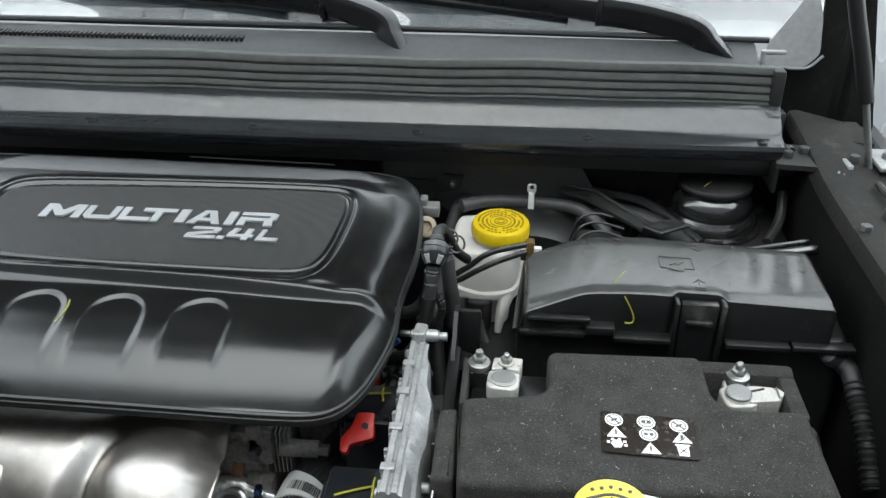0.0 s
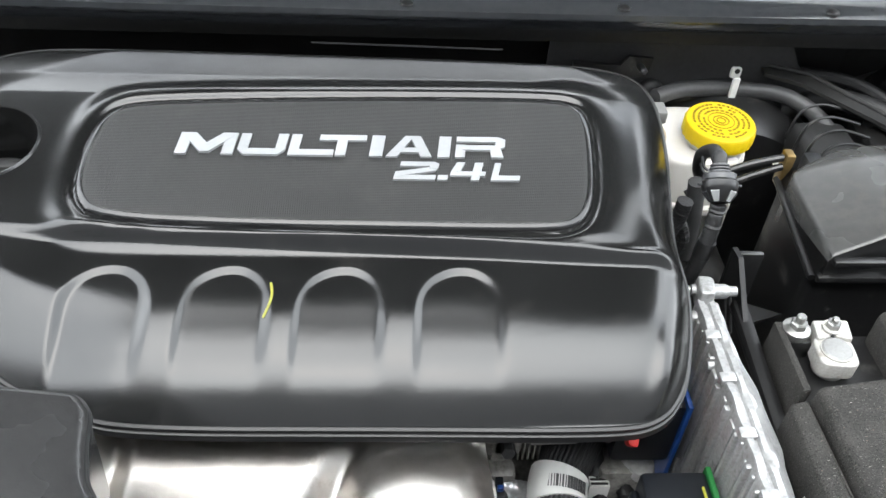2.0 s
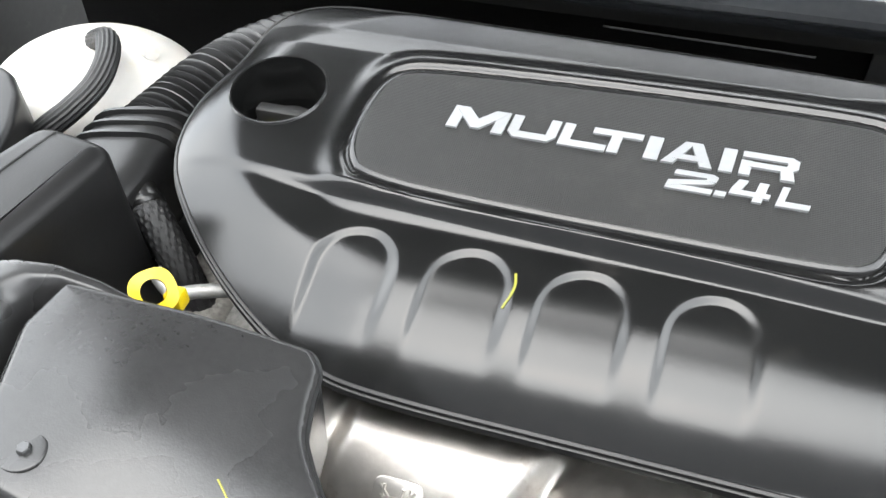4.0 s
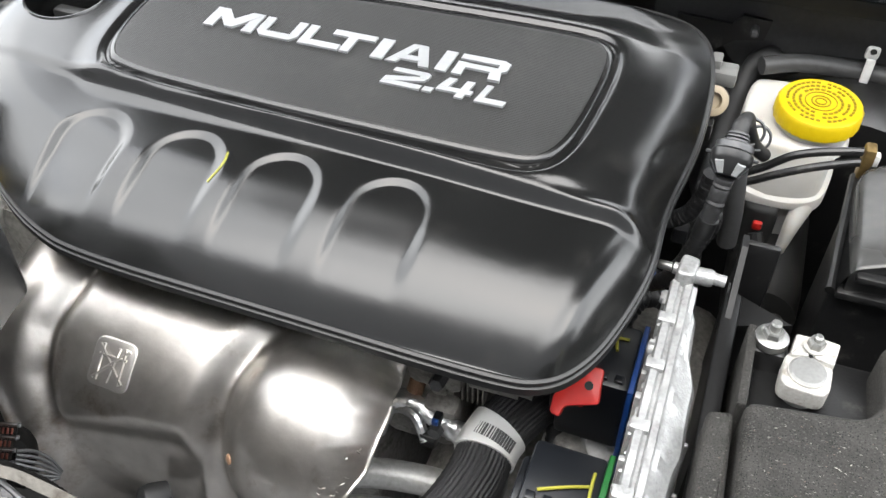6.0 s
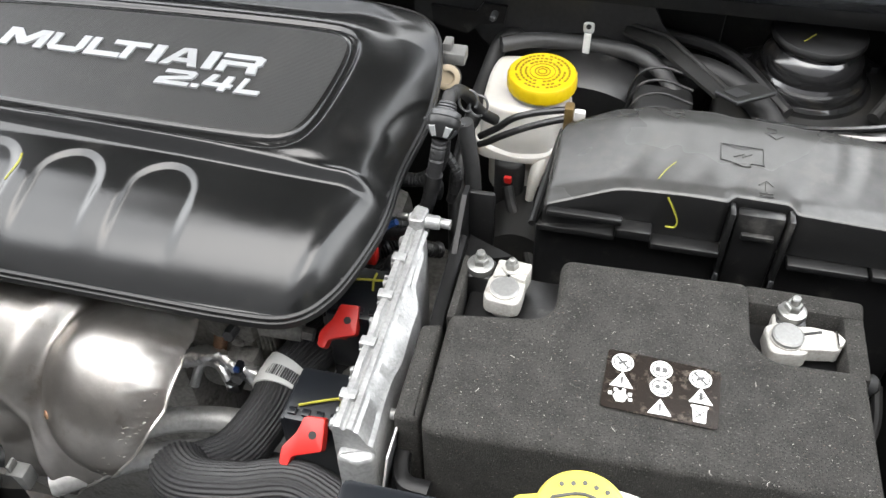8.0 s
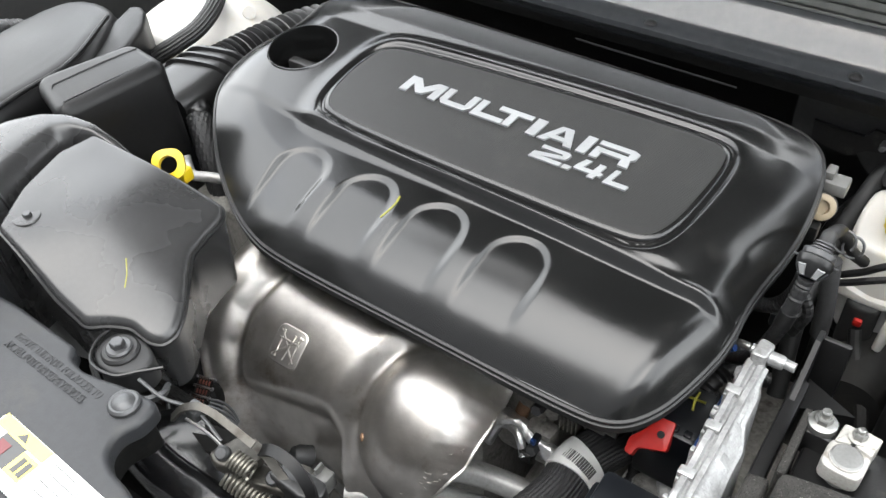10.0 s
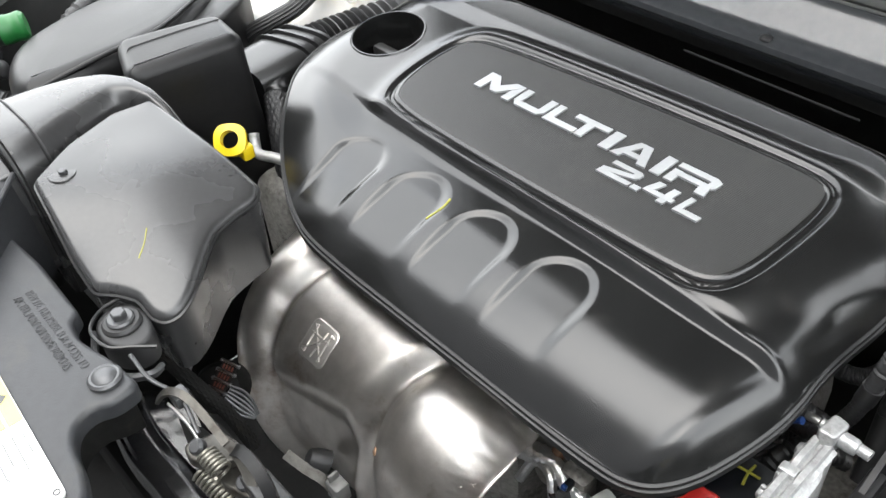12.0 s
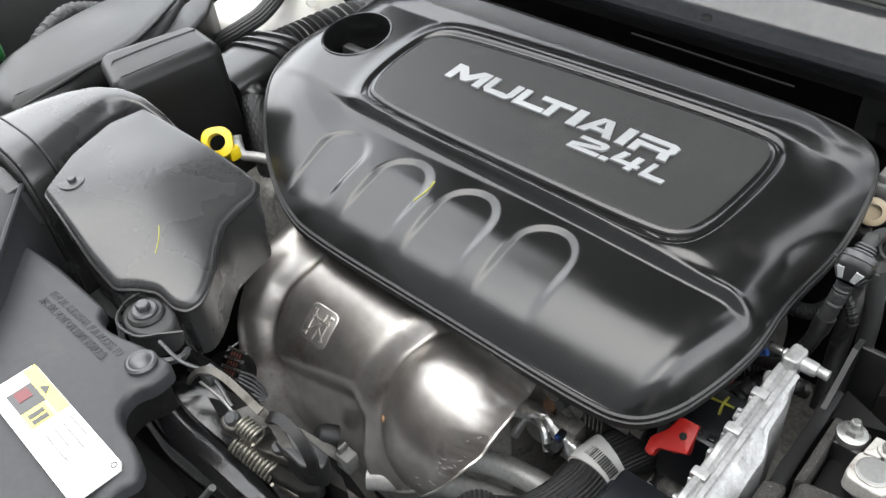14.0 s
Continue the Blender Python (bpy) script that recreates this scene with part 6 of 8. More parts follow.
def ecu_ring(y):
    """Cross-section of the casting: a flange, a grooved top and a stepped flank that narrows towards the rear."""
    k = step(0.590, 0.616, y)
    xr = -0.0480 - 0.0075 * k - 0.002 * step(0.545, 0.53, y) + 0.0005 * math.sin(95 * y) - 0.006 * step(0.640, 0.664, y)
    zr = 1.034 + 0.005 * k - 0.004 * step(0.52, 0.49, y)
    dip = 0.0012 * math.sin(210 * y) * math.sin(57 * y)
    return [(x, y, z) for x, z in ((-0.0775, 0.860), (-0.0775, 1.0465), (-0.0762, 1.0495 + dip), (-0.0722, 1.0498 + dip), (-0.0708, 1.0468), (-0.0690, 1.0466), (-0.0678, 1.0490 - dip), (-0.0640, 1.0494), (-0.0628, 1.0470), (-0.0600, 1.0455 + dip), (xr - 0.0050, zr + 0.0040), (xr - 0.0018, zr + 0.0022), (xr, zr - 0.0020), (xr + 0.0006, 0.985), (xr - 0.002, 0.860))]


casting = skin([ecu_ring(y) for y in np.linspace(0.478, 0.666, 72)])
for v in casting.verts:
    v.co += Vector(noise.noise_vector(v.co * 260)) * 0.00012
part("housing", casting, ALU, ecu, "bright rough cast housing")
front = block([(-0.0745, 0.470), (-0.060, 0.468), (-0.050, 0.473), (-0.049, 0.482), (-0.0745, 0.482)], 0.87, 1.026, 0.004, 0.003)
part("front_boss", front, ALU, ecu)
part("flank_boss", lathe([(0.0045, -0.004), (0.0042, 0.0012), (0.003, 0.0022), (0.0005, 0.0024)], (-0.0455, 0.515, 1.018), 16, (1, 0, 0.1)), ALU, ecu)
for y, z in ((0.535, 1.010), (0.565, 1.018), (0.575, 0.995)):
    part("flank_rib", box(-0.0475, -0.0445, y, y + 0.003, z - 0.03, z, 0.001), ALU, ecu)
plt_m = Matrix.Translation((-0.0425, 0.494, 1.006)) @ Matrix.Rotation(radians(7), 4, "Y")
part("data_plate", box(-0.0006, 0.0006, -0.026, 0.024, -0.034, 0.034, 0.0004, m=plt_m), CLIP_WHITE, ecu, "pale edged data plate")
part("plate_face", box(0.0004, 0.0010, -0.0245, 0.0225, -0.0325, 0.0325, 0.0002, m=plt_m), LABEL_INK, ecu, "black plate face")
random.seed(11)
y = 0.481
while y < 0.658:
    wd = random.choice((0.003, 0.004, 0.005, 0.009))
    top_ = 1.0435 + random.uniform(-0.003, 0.0035)
    out_ = random.choice((0.0015, 0.0022, 0.0035))
    part("lug", box(-0.0775 - out_, -0.0755, y, y + wd, 0.94, top_, 0.0012, 2), ALU, ecu)
    y += wd + random.choice((0.003, 0.004, 0.007))
for y in (0.500, 0.545, 0.590, 0.628):
    part("top_clip", box(-0.0800, -0.0685, y, y + 0.0085, 1.0440, 1.0505, 0.0016), ALU, ecu, "folded edge clip")
for y in (0.486, 0.613, 0.658):
    part("screw_boss", lathe([(0.0050, -0.008), (0.0050, 0.0), (0.0036, 0.002)], (-0.0795, y, 1.039), 14, (-1, 0, 0)), ALU, ecu)
part("mount_boss", lathe([(0.0058, -0.010), (0.0058, 0.010), (0.005, 0.012)], (-0.064, 0.674, 1.050), 18, (1, 0, 0)), ALU, ecu)
part("mount_stud", tube([(-0.078, 0.678, 1.048), (-0.044, 0.676, 1.048)], 0.0040, 2, 14, curved=False), ALU, ecu)
part("stud_tip", lathe([(0.0032, 0), (0.0032, 0.008), (0.002, 0.010)], (-0.079, 0.678, 1.048), 12, (-1, 0.05, -0.05)), ZINC, ecu)
part("mount_lug", block([(-0.076, 0.664), (-0.064, 0.664), (-0.062, 0.682), (-0.074, 0.684)], 1.040, 1.058, 0.002, 0.004), ALU, ecu)
part("blue_tag", tube([(-0.108, 0.678, 1.022), (-0.100, 0.680, 1.030), (-0.090, 0.680, 1.038)], 0.0028, 10, 8), BLUE, ecu, "blue clip")
for k in range(16):
    part("heat_rib", box(-0.0790, -0.0770, 0.49 + 0.0105 * k, 0.493 + 0.0105 * k, 0.87, 0.935, 0.0005, 1), ALU, ecu)


def ecu_plug(y0, y1, ztop, edge_mat, lever, deep):
    p = thing("control_unit_plug", "black control unit plug with a red locking lever", "plug", (-0.11, (y0 + y1) / 2, ztop - 0.08), "control unit plugs")
    part("plug_body", box(-0.132, -0.0855, y0, y1, ztop - deep, ztop, 0.004), NAVY, p)
    part("plug_step", box(-0.138, -0.130, y0 + 0.006, y1 - 0.006, ztop - deep * 0.8, ztop - 0.012, 0.004), NAVY, p)
    part("plug_seal", box(-0.0865, -0.0825, y0 - 0.002, y1 + 0.002, ztop - 0.105, ztop + 0.002, 0.001), edge_mat, p, "coloured plug seal")
    for k in range(4):
        x = -0.128 + 0.0105 * k
        part("plug_groove", box(x, x + 0.006, y0 + 0.004, y0 + 0.010, ztop - 0.002, ztop + 0.0025, 0.0008), NAVY, p)
    lx, ly, lz = lever
    bm = block([(-0.014, -0.013), (-0.009, -0.015), (-0.007, -0.009), (0.010, -0.006), (0.011, 0.012), (-0.001, 0.013), (-0.005, 0.004), (-0.013, -0.004)], -0.004, 0.004, 0.001, 0.002, 2)
    bmesh.ops.transform(bm, matrix=Matrix.Translation((lx, ly, lz)) @ Matrix.Rotation(radians(35), 4, "X") @ Matrix.Rotation(radians(8), 4, "Z") @ Matrix.Scale(1.3, 4), verts=bm.verts)
    lv = part("locking_lever", bm, RED, p, "bright red lever")
    part("lever_hole", lathe([(0.003, 0), (0.003, 0.0006), (0.0005, 0.0006)], (lx + 0.005, ly + 0.0005, lz + 0.0068), 12, (0, -0.57, 0.82)), DARK, lv)
    part("lever_knuckle", box(lx - 0.004, lx + 0.004, ly - 0.004, ly + 0.002, lz - 0.014, lz + 0.0, 0.002), RED, lv)
    return p


ecu_plug(0.606, 0.662, 0.999, BLUE, (-0.116, 0.602, 0.992), 0.069)
ecu_plug(0.508, 0.556, 0.996, GREEN, (-0.109, 0.498, 0.990), 0.10)
pen_mark("pen_mark", [(-0.122, 0.644, 1.0002), (-0.110, 0.646, 1.0006), (-0.094, 0.648, 1.0002)], "the plug")
pen_mark("pen_mark", [(-0.102, 0.655, 1.0002), (-0.102, 0.646, 1.0006), (-0.100, 0.636, 1.0002)], "the plug")
pen_mark("pen_mark", [(-0.122, 0.520, 0.9975), (-0.106, 0.527, 0.998), (-0.091, 0.533, 0.9975)], "the plug")
pen_mark("pen_mark", [(-0.092, 0.542, 0.9975), (-0.092, 0.531, 0.998), (-0.091, 0.518, 0.9975)], "the plug")
single("paint_spot", lathe([(0.0035, 0), (0.003, 0.002), (0.0005, 0.0025)], (-0.121, 0.650, 0.999), 12), YELLOW, "yellow paint spot on the plug", "paint spot")
rp = thing("small_red_plug", "small red plug among the wires", "plug", (-0.118, 0.69, 0.985))
part("plug_body", box(-0.126, -0.112, 0.682, 0.694, 0.978, 0.992, 0.002), RED, rp)
part("plug_tail", box(-0.135, -0.124, 0.684, 0.692, 0.974, 0.986, 0.002), BLACK, rp)

ebr = thing("ecu_bracket", "black plastic bracket beside the control unit", "bracket", (-0.04, 0.6, 0.9))
bm = bmesh.new()
tri_ = [(0.475, 1.0), (0.485, 1.010), (0.60, 1.026), (0.655, 1.031), (0.676, 1.046), (0.698, 1.062), (0.712, 1.060), (0.712, 0.93), (0.60, 0.90), (0.465, 0.90)]
plate([(b_, a_) for a_, b_ in tri_], 0, 0.004, bm)
bmesh.ops.transform(bm, matrix=Matrix(((0, 0, 1, -0.0395), (0, 1, 0, 0), (1, 0, 0, 0), (0, 0, 0, 1))), verts=bm.verts)
part("side_plate", bm, MOULDED, ebr)
part("slot_edge", tube([(-0.0400, 0.668, 1.012), (-0.0400, 0.690, 1.034), (-0.0400, 0.694, 1.024), (-0.0400, 0.674, 1.000), (-0.0400, 0.668, 1.012)], 0.0012, 5, 6, curved=False), GREYBOLT, ebr, "worn slot edge")
part("back_panel", box(-0.040, -0.014, 0.706, 0.712, 0.92, 1.058, 0.003), BLACK, ebr)
part("gusset", plate([(-0.034, 0.672), (0.006, 0.686), (-0.034, 0.704)], 1.010, 1.013), MOULDED, ebr)
part("foot_rod", tube([(-0.0365, 0.68, 1.03), (-0.0365, 0.60, 1.022), (-0.0355, 0.505, 1.010), (-0.0340, 0.482, 1.007), (-0.028, 0.472, 1.006), (-0.012, 0.470, 1.006)], 0.006, 48, 16, radius=lambda s, a: 0.0058 / (abs(math.cos(a)) ** 4 + abs(math.sin(a)) ** 4) ** 0.25), MOULDED, ebr, "bent square bracket foot")


# ---- hoses in front of the gearbox ----
hose = thing("coolant_hose", "thick black ribbed coolant hose with a white paper band", "hose", (-0.18, 0.50, 0.93))
HP = [(-0.112, 0.72, 0.925), (-0.140, 0.655, 0.925), (-0.170, 0.600, 0.916), (-0.175, 0.558, 0.912), (-0.186, 0.515, 0.915), (-0.205, 0.484, 0.930), (-0.209, 0.477, 0.942), (-0.186, 0.462, 0.955), (-0.150, 0.463, 0.962), (-0.108, 0.472, 0.964), (-0.055, 0.455, 0.958), (-0.015, 0.462, 0.94)]
part("sleeve", tube(HP, 0.021, 200, 180, radius=lambda s, a: (0.0207 + 0.0020 * math.exp(-(((s - 0.5) / 0.12) ** 2))) + 0.0007 * math.cos(36 * a) + 0.00025 * math.sin(420 * s)), SLEEVE, hose, smooth=180)
hp = path_points(HP, 200)
seg_ = [tuple(p) for p in hp if 0.578 < p[1] < 0.603 and p[0] < -0.15]
paper = part("paper_band", tube(seg_, 0.0232, 10, 48, curved=False), WHITE_PAPER, hose, "white paper band with a bar code")
# bar code strokes across the band, upper side
c0, c1 = Vector(seg_[0]), Vector(seg_[-1])
ax_ = (c1 - c0).normalized()
sd = ax_.cross(Vector((0, 0, 1))).normalized()
upn = sd.cross(ax_)
random.seed(5)
for k in range(15):
    a = radians(40 + k * 5.4)
    rad_ = sd * -math.cos(a) + upn * math.sin(a)
    tang = sd * math.sin(a) + upn * math.cos(a)
    wdt = random.choice((0.0004, 0.0007, 0.001))
    ctr = c0.lerp(c1, 0.58) + rad_ * 0.0233
    m = Matrix((tang, ax_, rad_)).transposed().to_4x4()
    m.translation = ctr
    part("bar_stroke", plate([(-wdt, -0.005), (wdt, -0.005), (wdt, 0.005), (-wdt, 0.005)], 0, 0.0003, None, m), LABEL_INK, paper, "black bar code stroke", smooth=0)

pipes = thing("alu_pipes", "dull aluminium pipes below the heat shield", "pipe", (-0.24, 0.56, 0.87))
part("pipe", tube([(-0.34, 0.50, 0.885), (-0.275, 0.545, 0.885), (-0.22, 0.562, 0.882), (-0.16, 0.57, 0.87), (-0.12, 0.60, 0.83)], 0.0115, 40, 16), PIPE, pipes)
part("pipe", tube([(-0.345, 0.478, 0.868), (-0.285, 0.518, 0.868), (-0.225, 0.54, 0.862), (-0.16, 0.545, 0.85)], 0.0115, 40, 16), PIPE, pipes)
foil = thing("foil_pipe", "crinkled foil-wrapped pipe with blue clips", "pipe", (-0.23, 0.61, 0.90))
part("foil_sleeve", tube([(-0.275, 0.60, 0.905), (-0.245, 0.605, 0.912), (-0.205, 0.60, 0.902), (-0.18, 0.598, 0.89)], 0.0085, 50, 16, radius=lambda s, a: 0.0085 + 0.0012 * math.sin(37 * s + 3 * a) * math.cos(61 * s)), FOIL, foil)
part("foil_loop", tube([(-0.262, 0.588, 0.885), (-0.255, 0.60, 0.905), (-0.235, 0.596, 0.912), (-0.222, 0.586, 0.898)], 0.0045, 24, 10), FOIL, foil)
part("blue_clip", box(-0.220, -0.213, 0.592, 0.610, 0.905, 0.918, 0.002), NAVY, foil)
part("clip_tip", box(-0.219, -0.214, 0.590, 0.594, 0.914, 0.9195, 0.001), BLUE, foil, "blue clip tip")
part("black_clip", box(-0.228, -0.214, 0.584, 0.600, 0.890, 0.906, 0.003), BLACK, foil)
wires = thing("wire_bundle", "bundle of fluted black wires beside the engine", "wires", (-0.12, 0.70, 0.95))
for k, pts in enumerate(([(-0.105, 0.60, 0.86), (-0.112, 0.66, 0.93), (-0.098, 0.71, 0.97), (-0.07, 0.74, 0.95)], [(-0.125, 0.58, 0.84), (-0.135, 0.66, 0.93), (-0.118, 0.73, 0.975), (-0.09, 0.76, 0.95)], [(-0.15, 0.64, 0.92), (-0.14, 0.70, 0.95), (-0.105, 0.74, 0.955)])):
    part("wire", tube(pts, 0.007, 70, 10, radius=lambda s, a: 0.0072 + 0.0010 * math.sin(190 * s)), RUBBER, wires)
part("grey_plug", box(-0.150, -0.134, 0.648, 0.664, 0.975, 0.992, 0.003), CLIP_WHITE, wires)
single("gearbox_bracket", box(-0.20, -0.155, 0.562, 0.585, 0.86, 0.90, 0.004), BLACK, "black bracket on the gearbox", "bracket")

gapc = thing("gear_selector", "grey cast selector housing under the plugs", "selector", (-0.112, 0.628, 0.900))
part("selector_body", box(-0.132, -0.092, 0.613, 0.648, 0.84, 0.902, 0.006), CASTING, gapc)
part("selector_cap", lathe([(0.016, 0), (0.016, 0.012), (0.012, 0.016), (0.0005, 0.017)], (-0.098, 0.630, 0.890), 20, (0.1, -0.4, 0.9)), PIPE, gapc)
part("selector_arm", box(-0.142, -0.087, 0.638, 0.650, 0.895, 0.903, 0.002), GREY_PLASTIC, gapc)
part("clear_tag", box(-0.141, -0.123, 0.607, 0.629, 0.86, 0.893, 0.002), CLIP_WHITE, gapc, "pale slotted tag")
for k in range(4):
    part("tag_slot", box(-0.139, -0.125, 0.609 + 0.004 * k, 0.611 + 0.004 * k, 0.8925, 0.8938, 0.0004), DARK, gapc)

# ---- washer bottle neck ----
wash = thing("washer_filler", "yellow washer fluid cap on a milky filler neck", "filler cap", (0.075, 0.415, 1.10))
WC = (0.083, 0.4225, 1.098)
wb = lathe([(0.022, 0), (0.0245, 0.002), (0.0245, 0.009), (0.0232, 0.0112), (0.0215, 0.012), (0.0005, 0.012)], WC, 48)
wcap = part("cap", wb, WASHER_YELLOW, wash, "pale yellow snap cap")
part("cap_tab", block([(WC[0] - 0.037, WC[1] - 0.013), (WC[0] - 0.021, WC[1] - 0.016), (WC[0] - 0.020, WC[1] + 0.008), (WC[0] - 0.036, WC[1] + 0.003)], WC[2], WC[2] + 0.009, 0.002, 0.004), WASHER_YELLOW, wcap)
gl = bmesh.new()
for pts in ([(-0.016, 0.004), (0.0, 0.009), (0.016, 0.004)], [(-0.016, 0.004), (-0.008, -0.012)], [(0.016, 0.004), (0.008, -0.012)], [(-0.008, -0.012), (0.0, -0.010), (0.008, -0.012)], [(0.0, 0.006), (0.0, -0.001)], [(0.0, -0.005), (0.0, -0.014)]):
    tube([(WC[0] + x, WC[1] + y, WC[2] + 0.0122) for x, y in pts], 0.0011, 8, 6, bm=gl, curved=len(pts) > 2)
for k in range(5):
    lathe([(0.0014, 0), (0.0014, 0.0006), (0.0005, 0.0008)], (WC[0] - 0.012 + 0.006 * k, WC[1] + 0.0125 + 0.003 * (1 - abs(k - 2) / 2), WC[2] + 0.012), 8, bm=gl)
part("cap_symbol", gl, LABEL_INK, wcap, "black windscreen symbol")
part("neck", slab([(0.055, 0.388), (0.12, 0.384), (0.180, 0.386), (0.178, 0.404), (0.150, 0.428), (0.118, 0.443), (0.092, 0.446), (0.06, 0.434)], 0.98, lambda x, y: 1.105 - 0.12 * max(0, x - 0.115), 0.010, 60, 2, 4), TANK, wash, "milky filler neck")

# ---- radiator support ----
RZ = 1.120
support = thing("radiator_support", "grey plastic panel over the radiator support", "panel", (-0.4, 0.28, 1.05))
LEFTP = [(-0.72, 0.10), (-0.272, 0.10), (-0.274, 0.266), (-0.290, 0.273), (-0.306, 0.275), (-0.314, 0.282), (-0.309, 0.297), (-0.315, 0.305), (-0.331, 0.311), (-0.352, 0.314), (-0.364, 0.321), (-0.368, 0.333), (-0.362, 0.345), (-0.364, 0.364), (-0.395, 0.361), (-0.415, 0.356), (-0.431, 0.353), (-0.446, 0.356), (-0.452, 0.364), (-0.521, 0.366), (-0.60, 0.36), (-0.72, 0.34)]
part("left_carrier", block([tuple(p) for p in inset(np.array(LEFTP), 0.006)], 1.080, 1.1085, 0.002, 0.008), VOID, support, "black carrier under the panel")
part("left_panel", block(LEFTP, 1.1065, lambda x, y: RZ - 0.010 * step(0.33, 0.20, y), 0.004, 0.010), GREY_PLASTIC, support, "grey plastic panel with a label")
RIGHTP = [(-0.210, 0.10), (0.30, 0.10), (0.30, 0.385), (0.10, 0.385), (0.02, 0.382), (-0.049, 0.378), (-0.105, 0.366), (-0.153, 0.358), (-0.206, 0.354), (-0.220, 0.344), (-0.217, 0.32)]
part("right_panel", block(RIGHTP, 1.070, lambda x, y: RZ - 0.004 - 0.03 * step(0.30, 0.18, y) - 0.11 * max(0, y - 0.30), 0.006, 0.008), GREY_PLASTIC, support, "grey plastic panel")
part("corner_cover", block([(-0.075, 0.33), (0.0, 0.345), (0.02, 0.36), (-0.01, 0.388), (-0.048, 0.392), (-0.062, 0.372)], 1.08, 1.126, 0.005, 0.01), GREY_PLASTIC, support)
part("relay_box", box(-0.046, 0.022, 0.385, 0.420, 1.03, 1.100, 0.005), NAVY, support, "dark blue-black relay box")
part("crossbar", box(-0.70, 0.28, 0.335, 0.362, 0.955, 1.015, 0.006), VOID, support, "dark steel cross member")
part("lower_bay", box(-0.372, -0.206, 0.10, 0.342, 0.97, 0.992, 0.004), VOID, support)

part("bay_side", box(-0.214, -0.208, 0.15, 0.35, 0.94, 1.09, 0.003), GREY_PLASTIC, support)
beam_prof = [(0.3655, 1.036), (0.3650, 1.0425), (0.3620, 1.0470), (0.356, 1.0485), (0.346, 1.0475), (0.3385, 1.0430), (0.336, 1.034), (0.338, 1.00)]


def beam_at(u, v):
    y = float(np.interp(v, range(8), [p[0] for p in beam_prof]))
    z = float(np.interp(v, range(8), [p[1] for p in beam_prof]))
    thin = 1 - 0.62 * step(0.55, 0.95, u)
    return (-0.436 + 0.216 * u, 0.350 + (y - 0.352) * thin + 0.006 * math.sin(3.0 * u) + 0.010 * step(0.28, 0.0, u), z + 0.014 * step(0.34, 0.10, u) * (1 if v < 4.5 else 0.4) - 0.004 * step(0.3, 0.6, u))


part("curved_beam", sheet(beam_at, np.linspace(0, 1, 44), np.linspace(0, 7, 36), 0.003), GLOSS_STEEL, support, "glossy dark pressed steel beam", smooth=70)
part("beam_slope", sheet(lambda u, v: (-0.425 + 0.085 * u + 0.022 * v, 0.362 + 0.034 * v, 1.058 - 0.026 * step(0.1, 1.0, u) - 0.006 * v), np.linspace(0, 1, 16), np.linspace(0, 1, 8), 0.003), GLOSS_STEEL, support, "glossy painted slope of the beam", smooth=70)
part("beam_floor", sheet(lambda u, v: (-0.375 + 0.150 * u, 0.356 + 0.046 * v, 1.028 + 0.003 * math.sin(9 * u) * v), np.linspace(0, 1, 20), np.linspace(0, 1, 8), 0.003), GREASE, support, "greasy brown floor of the beam", smooth=70)
# lettering pressed into the panel and the paper label
tcur = bpy.data.curves.new("panel_text", "FONT")
tcur.body = "REMOVE THIS PANEL FOR ACCESS TO\nA/C FILL PORT ON SOME VEHICLES"
tcur.size, tcur.extrude, tcur.align_x = 0.0085, 0.0002, "LEFT"
tob = new("panel_text_source", tcur)
dg = bpy.context.evaluated_depsgraph_get()
tme = bpy.data.meshes.new_from_object(tob.evaluated_get(dg))
bpy.data.objects.remove(tob)
tbm = bmesh.new()
tbm.from_mesh(tme)
tw_ = max(v.co.x for v in tbm.verts)
bmesh.ops.transform(tbm, matrix=Matrix.Translation((-0.496, 0.345, RZ + 0.0002)) @ Matrix.Rotation(-0.021, 4, "Z") @ Matrix.Diagonal((0.095 / tw_, 1, 1, 1)), verts=tbm.verts)
part("moulded_text", tbm, GREYTEXT, support, "moulded two-line notice", smooth=0)

lab2 = thing("notice_label", "white and yellow printed notice label on the panel", "label", (-0.38, 0.29, RZ))
LM = Matrix.Translation((-0.4405, 0.304, RZ + 0.0006)) @ Matrix.Rotation(radians(-3), 4, "Z") @ Matrix.Diagonal((1, 0.66, 1, 1))


def lab_piece(name, x0, x1, y0, y1, mat, h, owner=lab2, label=""):
    b = plate([(x0, -y1), (x1, -y1), (x1, -y0), (x0, -y0)], h - 0.0004, h, None, LM)
    return part(name, b, mat, owner, label, smooth=0)


pl_ = [(0.004, -0.052), (0.116, -0.052), (0.120, -0.048), (0.120, -0.004), (0.116, 0), (0.004, 0), (0, -0.004), (0, -0.048)]
part("paper", plate(pl_, -0.002, 0.0005, None, LM), WHITE_PAPER, lab2, "white paper", smooth=0)
lab_piece("yellow_field", 0.001, 0.052, 0.0005, 0.014, LABEL_YELLOW, 0.0009)
lab_piece("picture_field", 0.014, 0.036, 0.014, 0.040, LABEL_INK, 0.0009, label="dark picture field")
lab_piece("picture_spot", 0.016, 0.026, 0.020, 0.034, LABEL_RED, 0.0013)
lab_piece("yellow_field", 0.036, 0.052, 0.016, 0.040, LABEL_YELLOW, 0.0009)
lab_piece("symbol", 0.040, 0.044, 0.020, 0.036, LABEL_INK, 0.0013)
lab_piece("symbol", 0.046, 0.050, 0.020, 0.036, LABEL_INK, 0.0013)
b = plate([(0.022, -0.011), (0.032, -0.011), (0.027, -0.003)], 0.0008, 0.0013, None, LM)
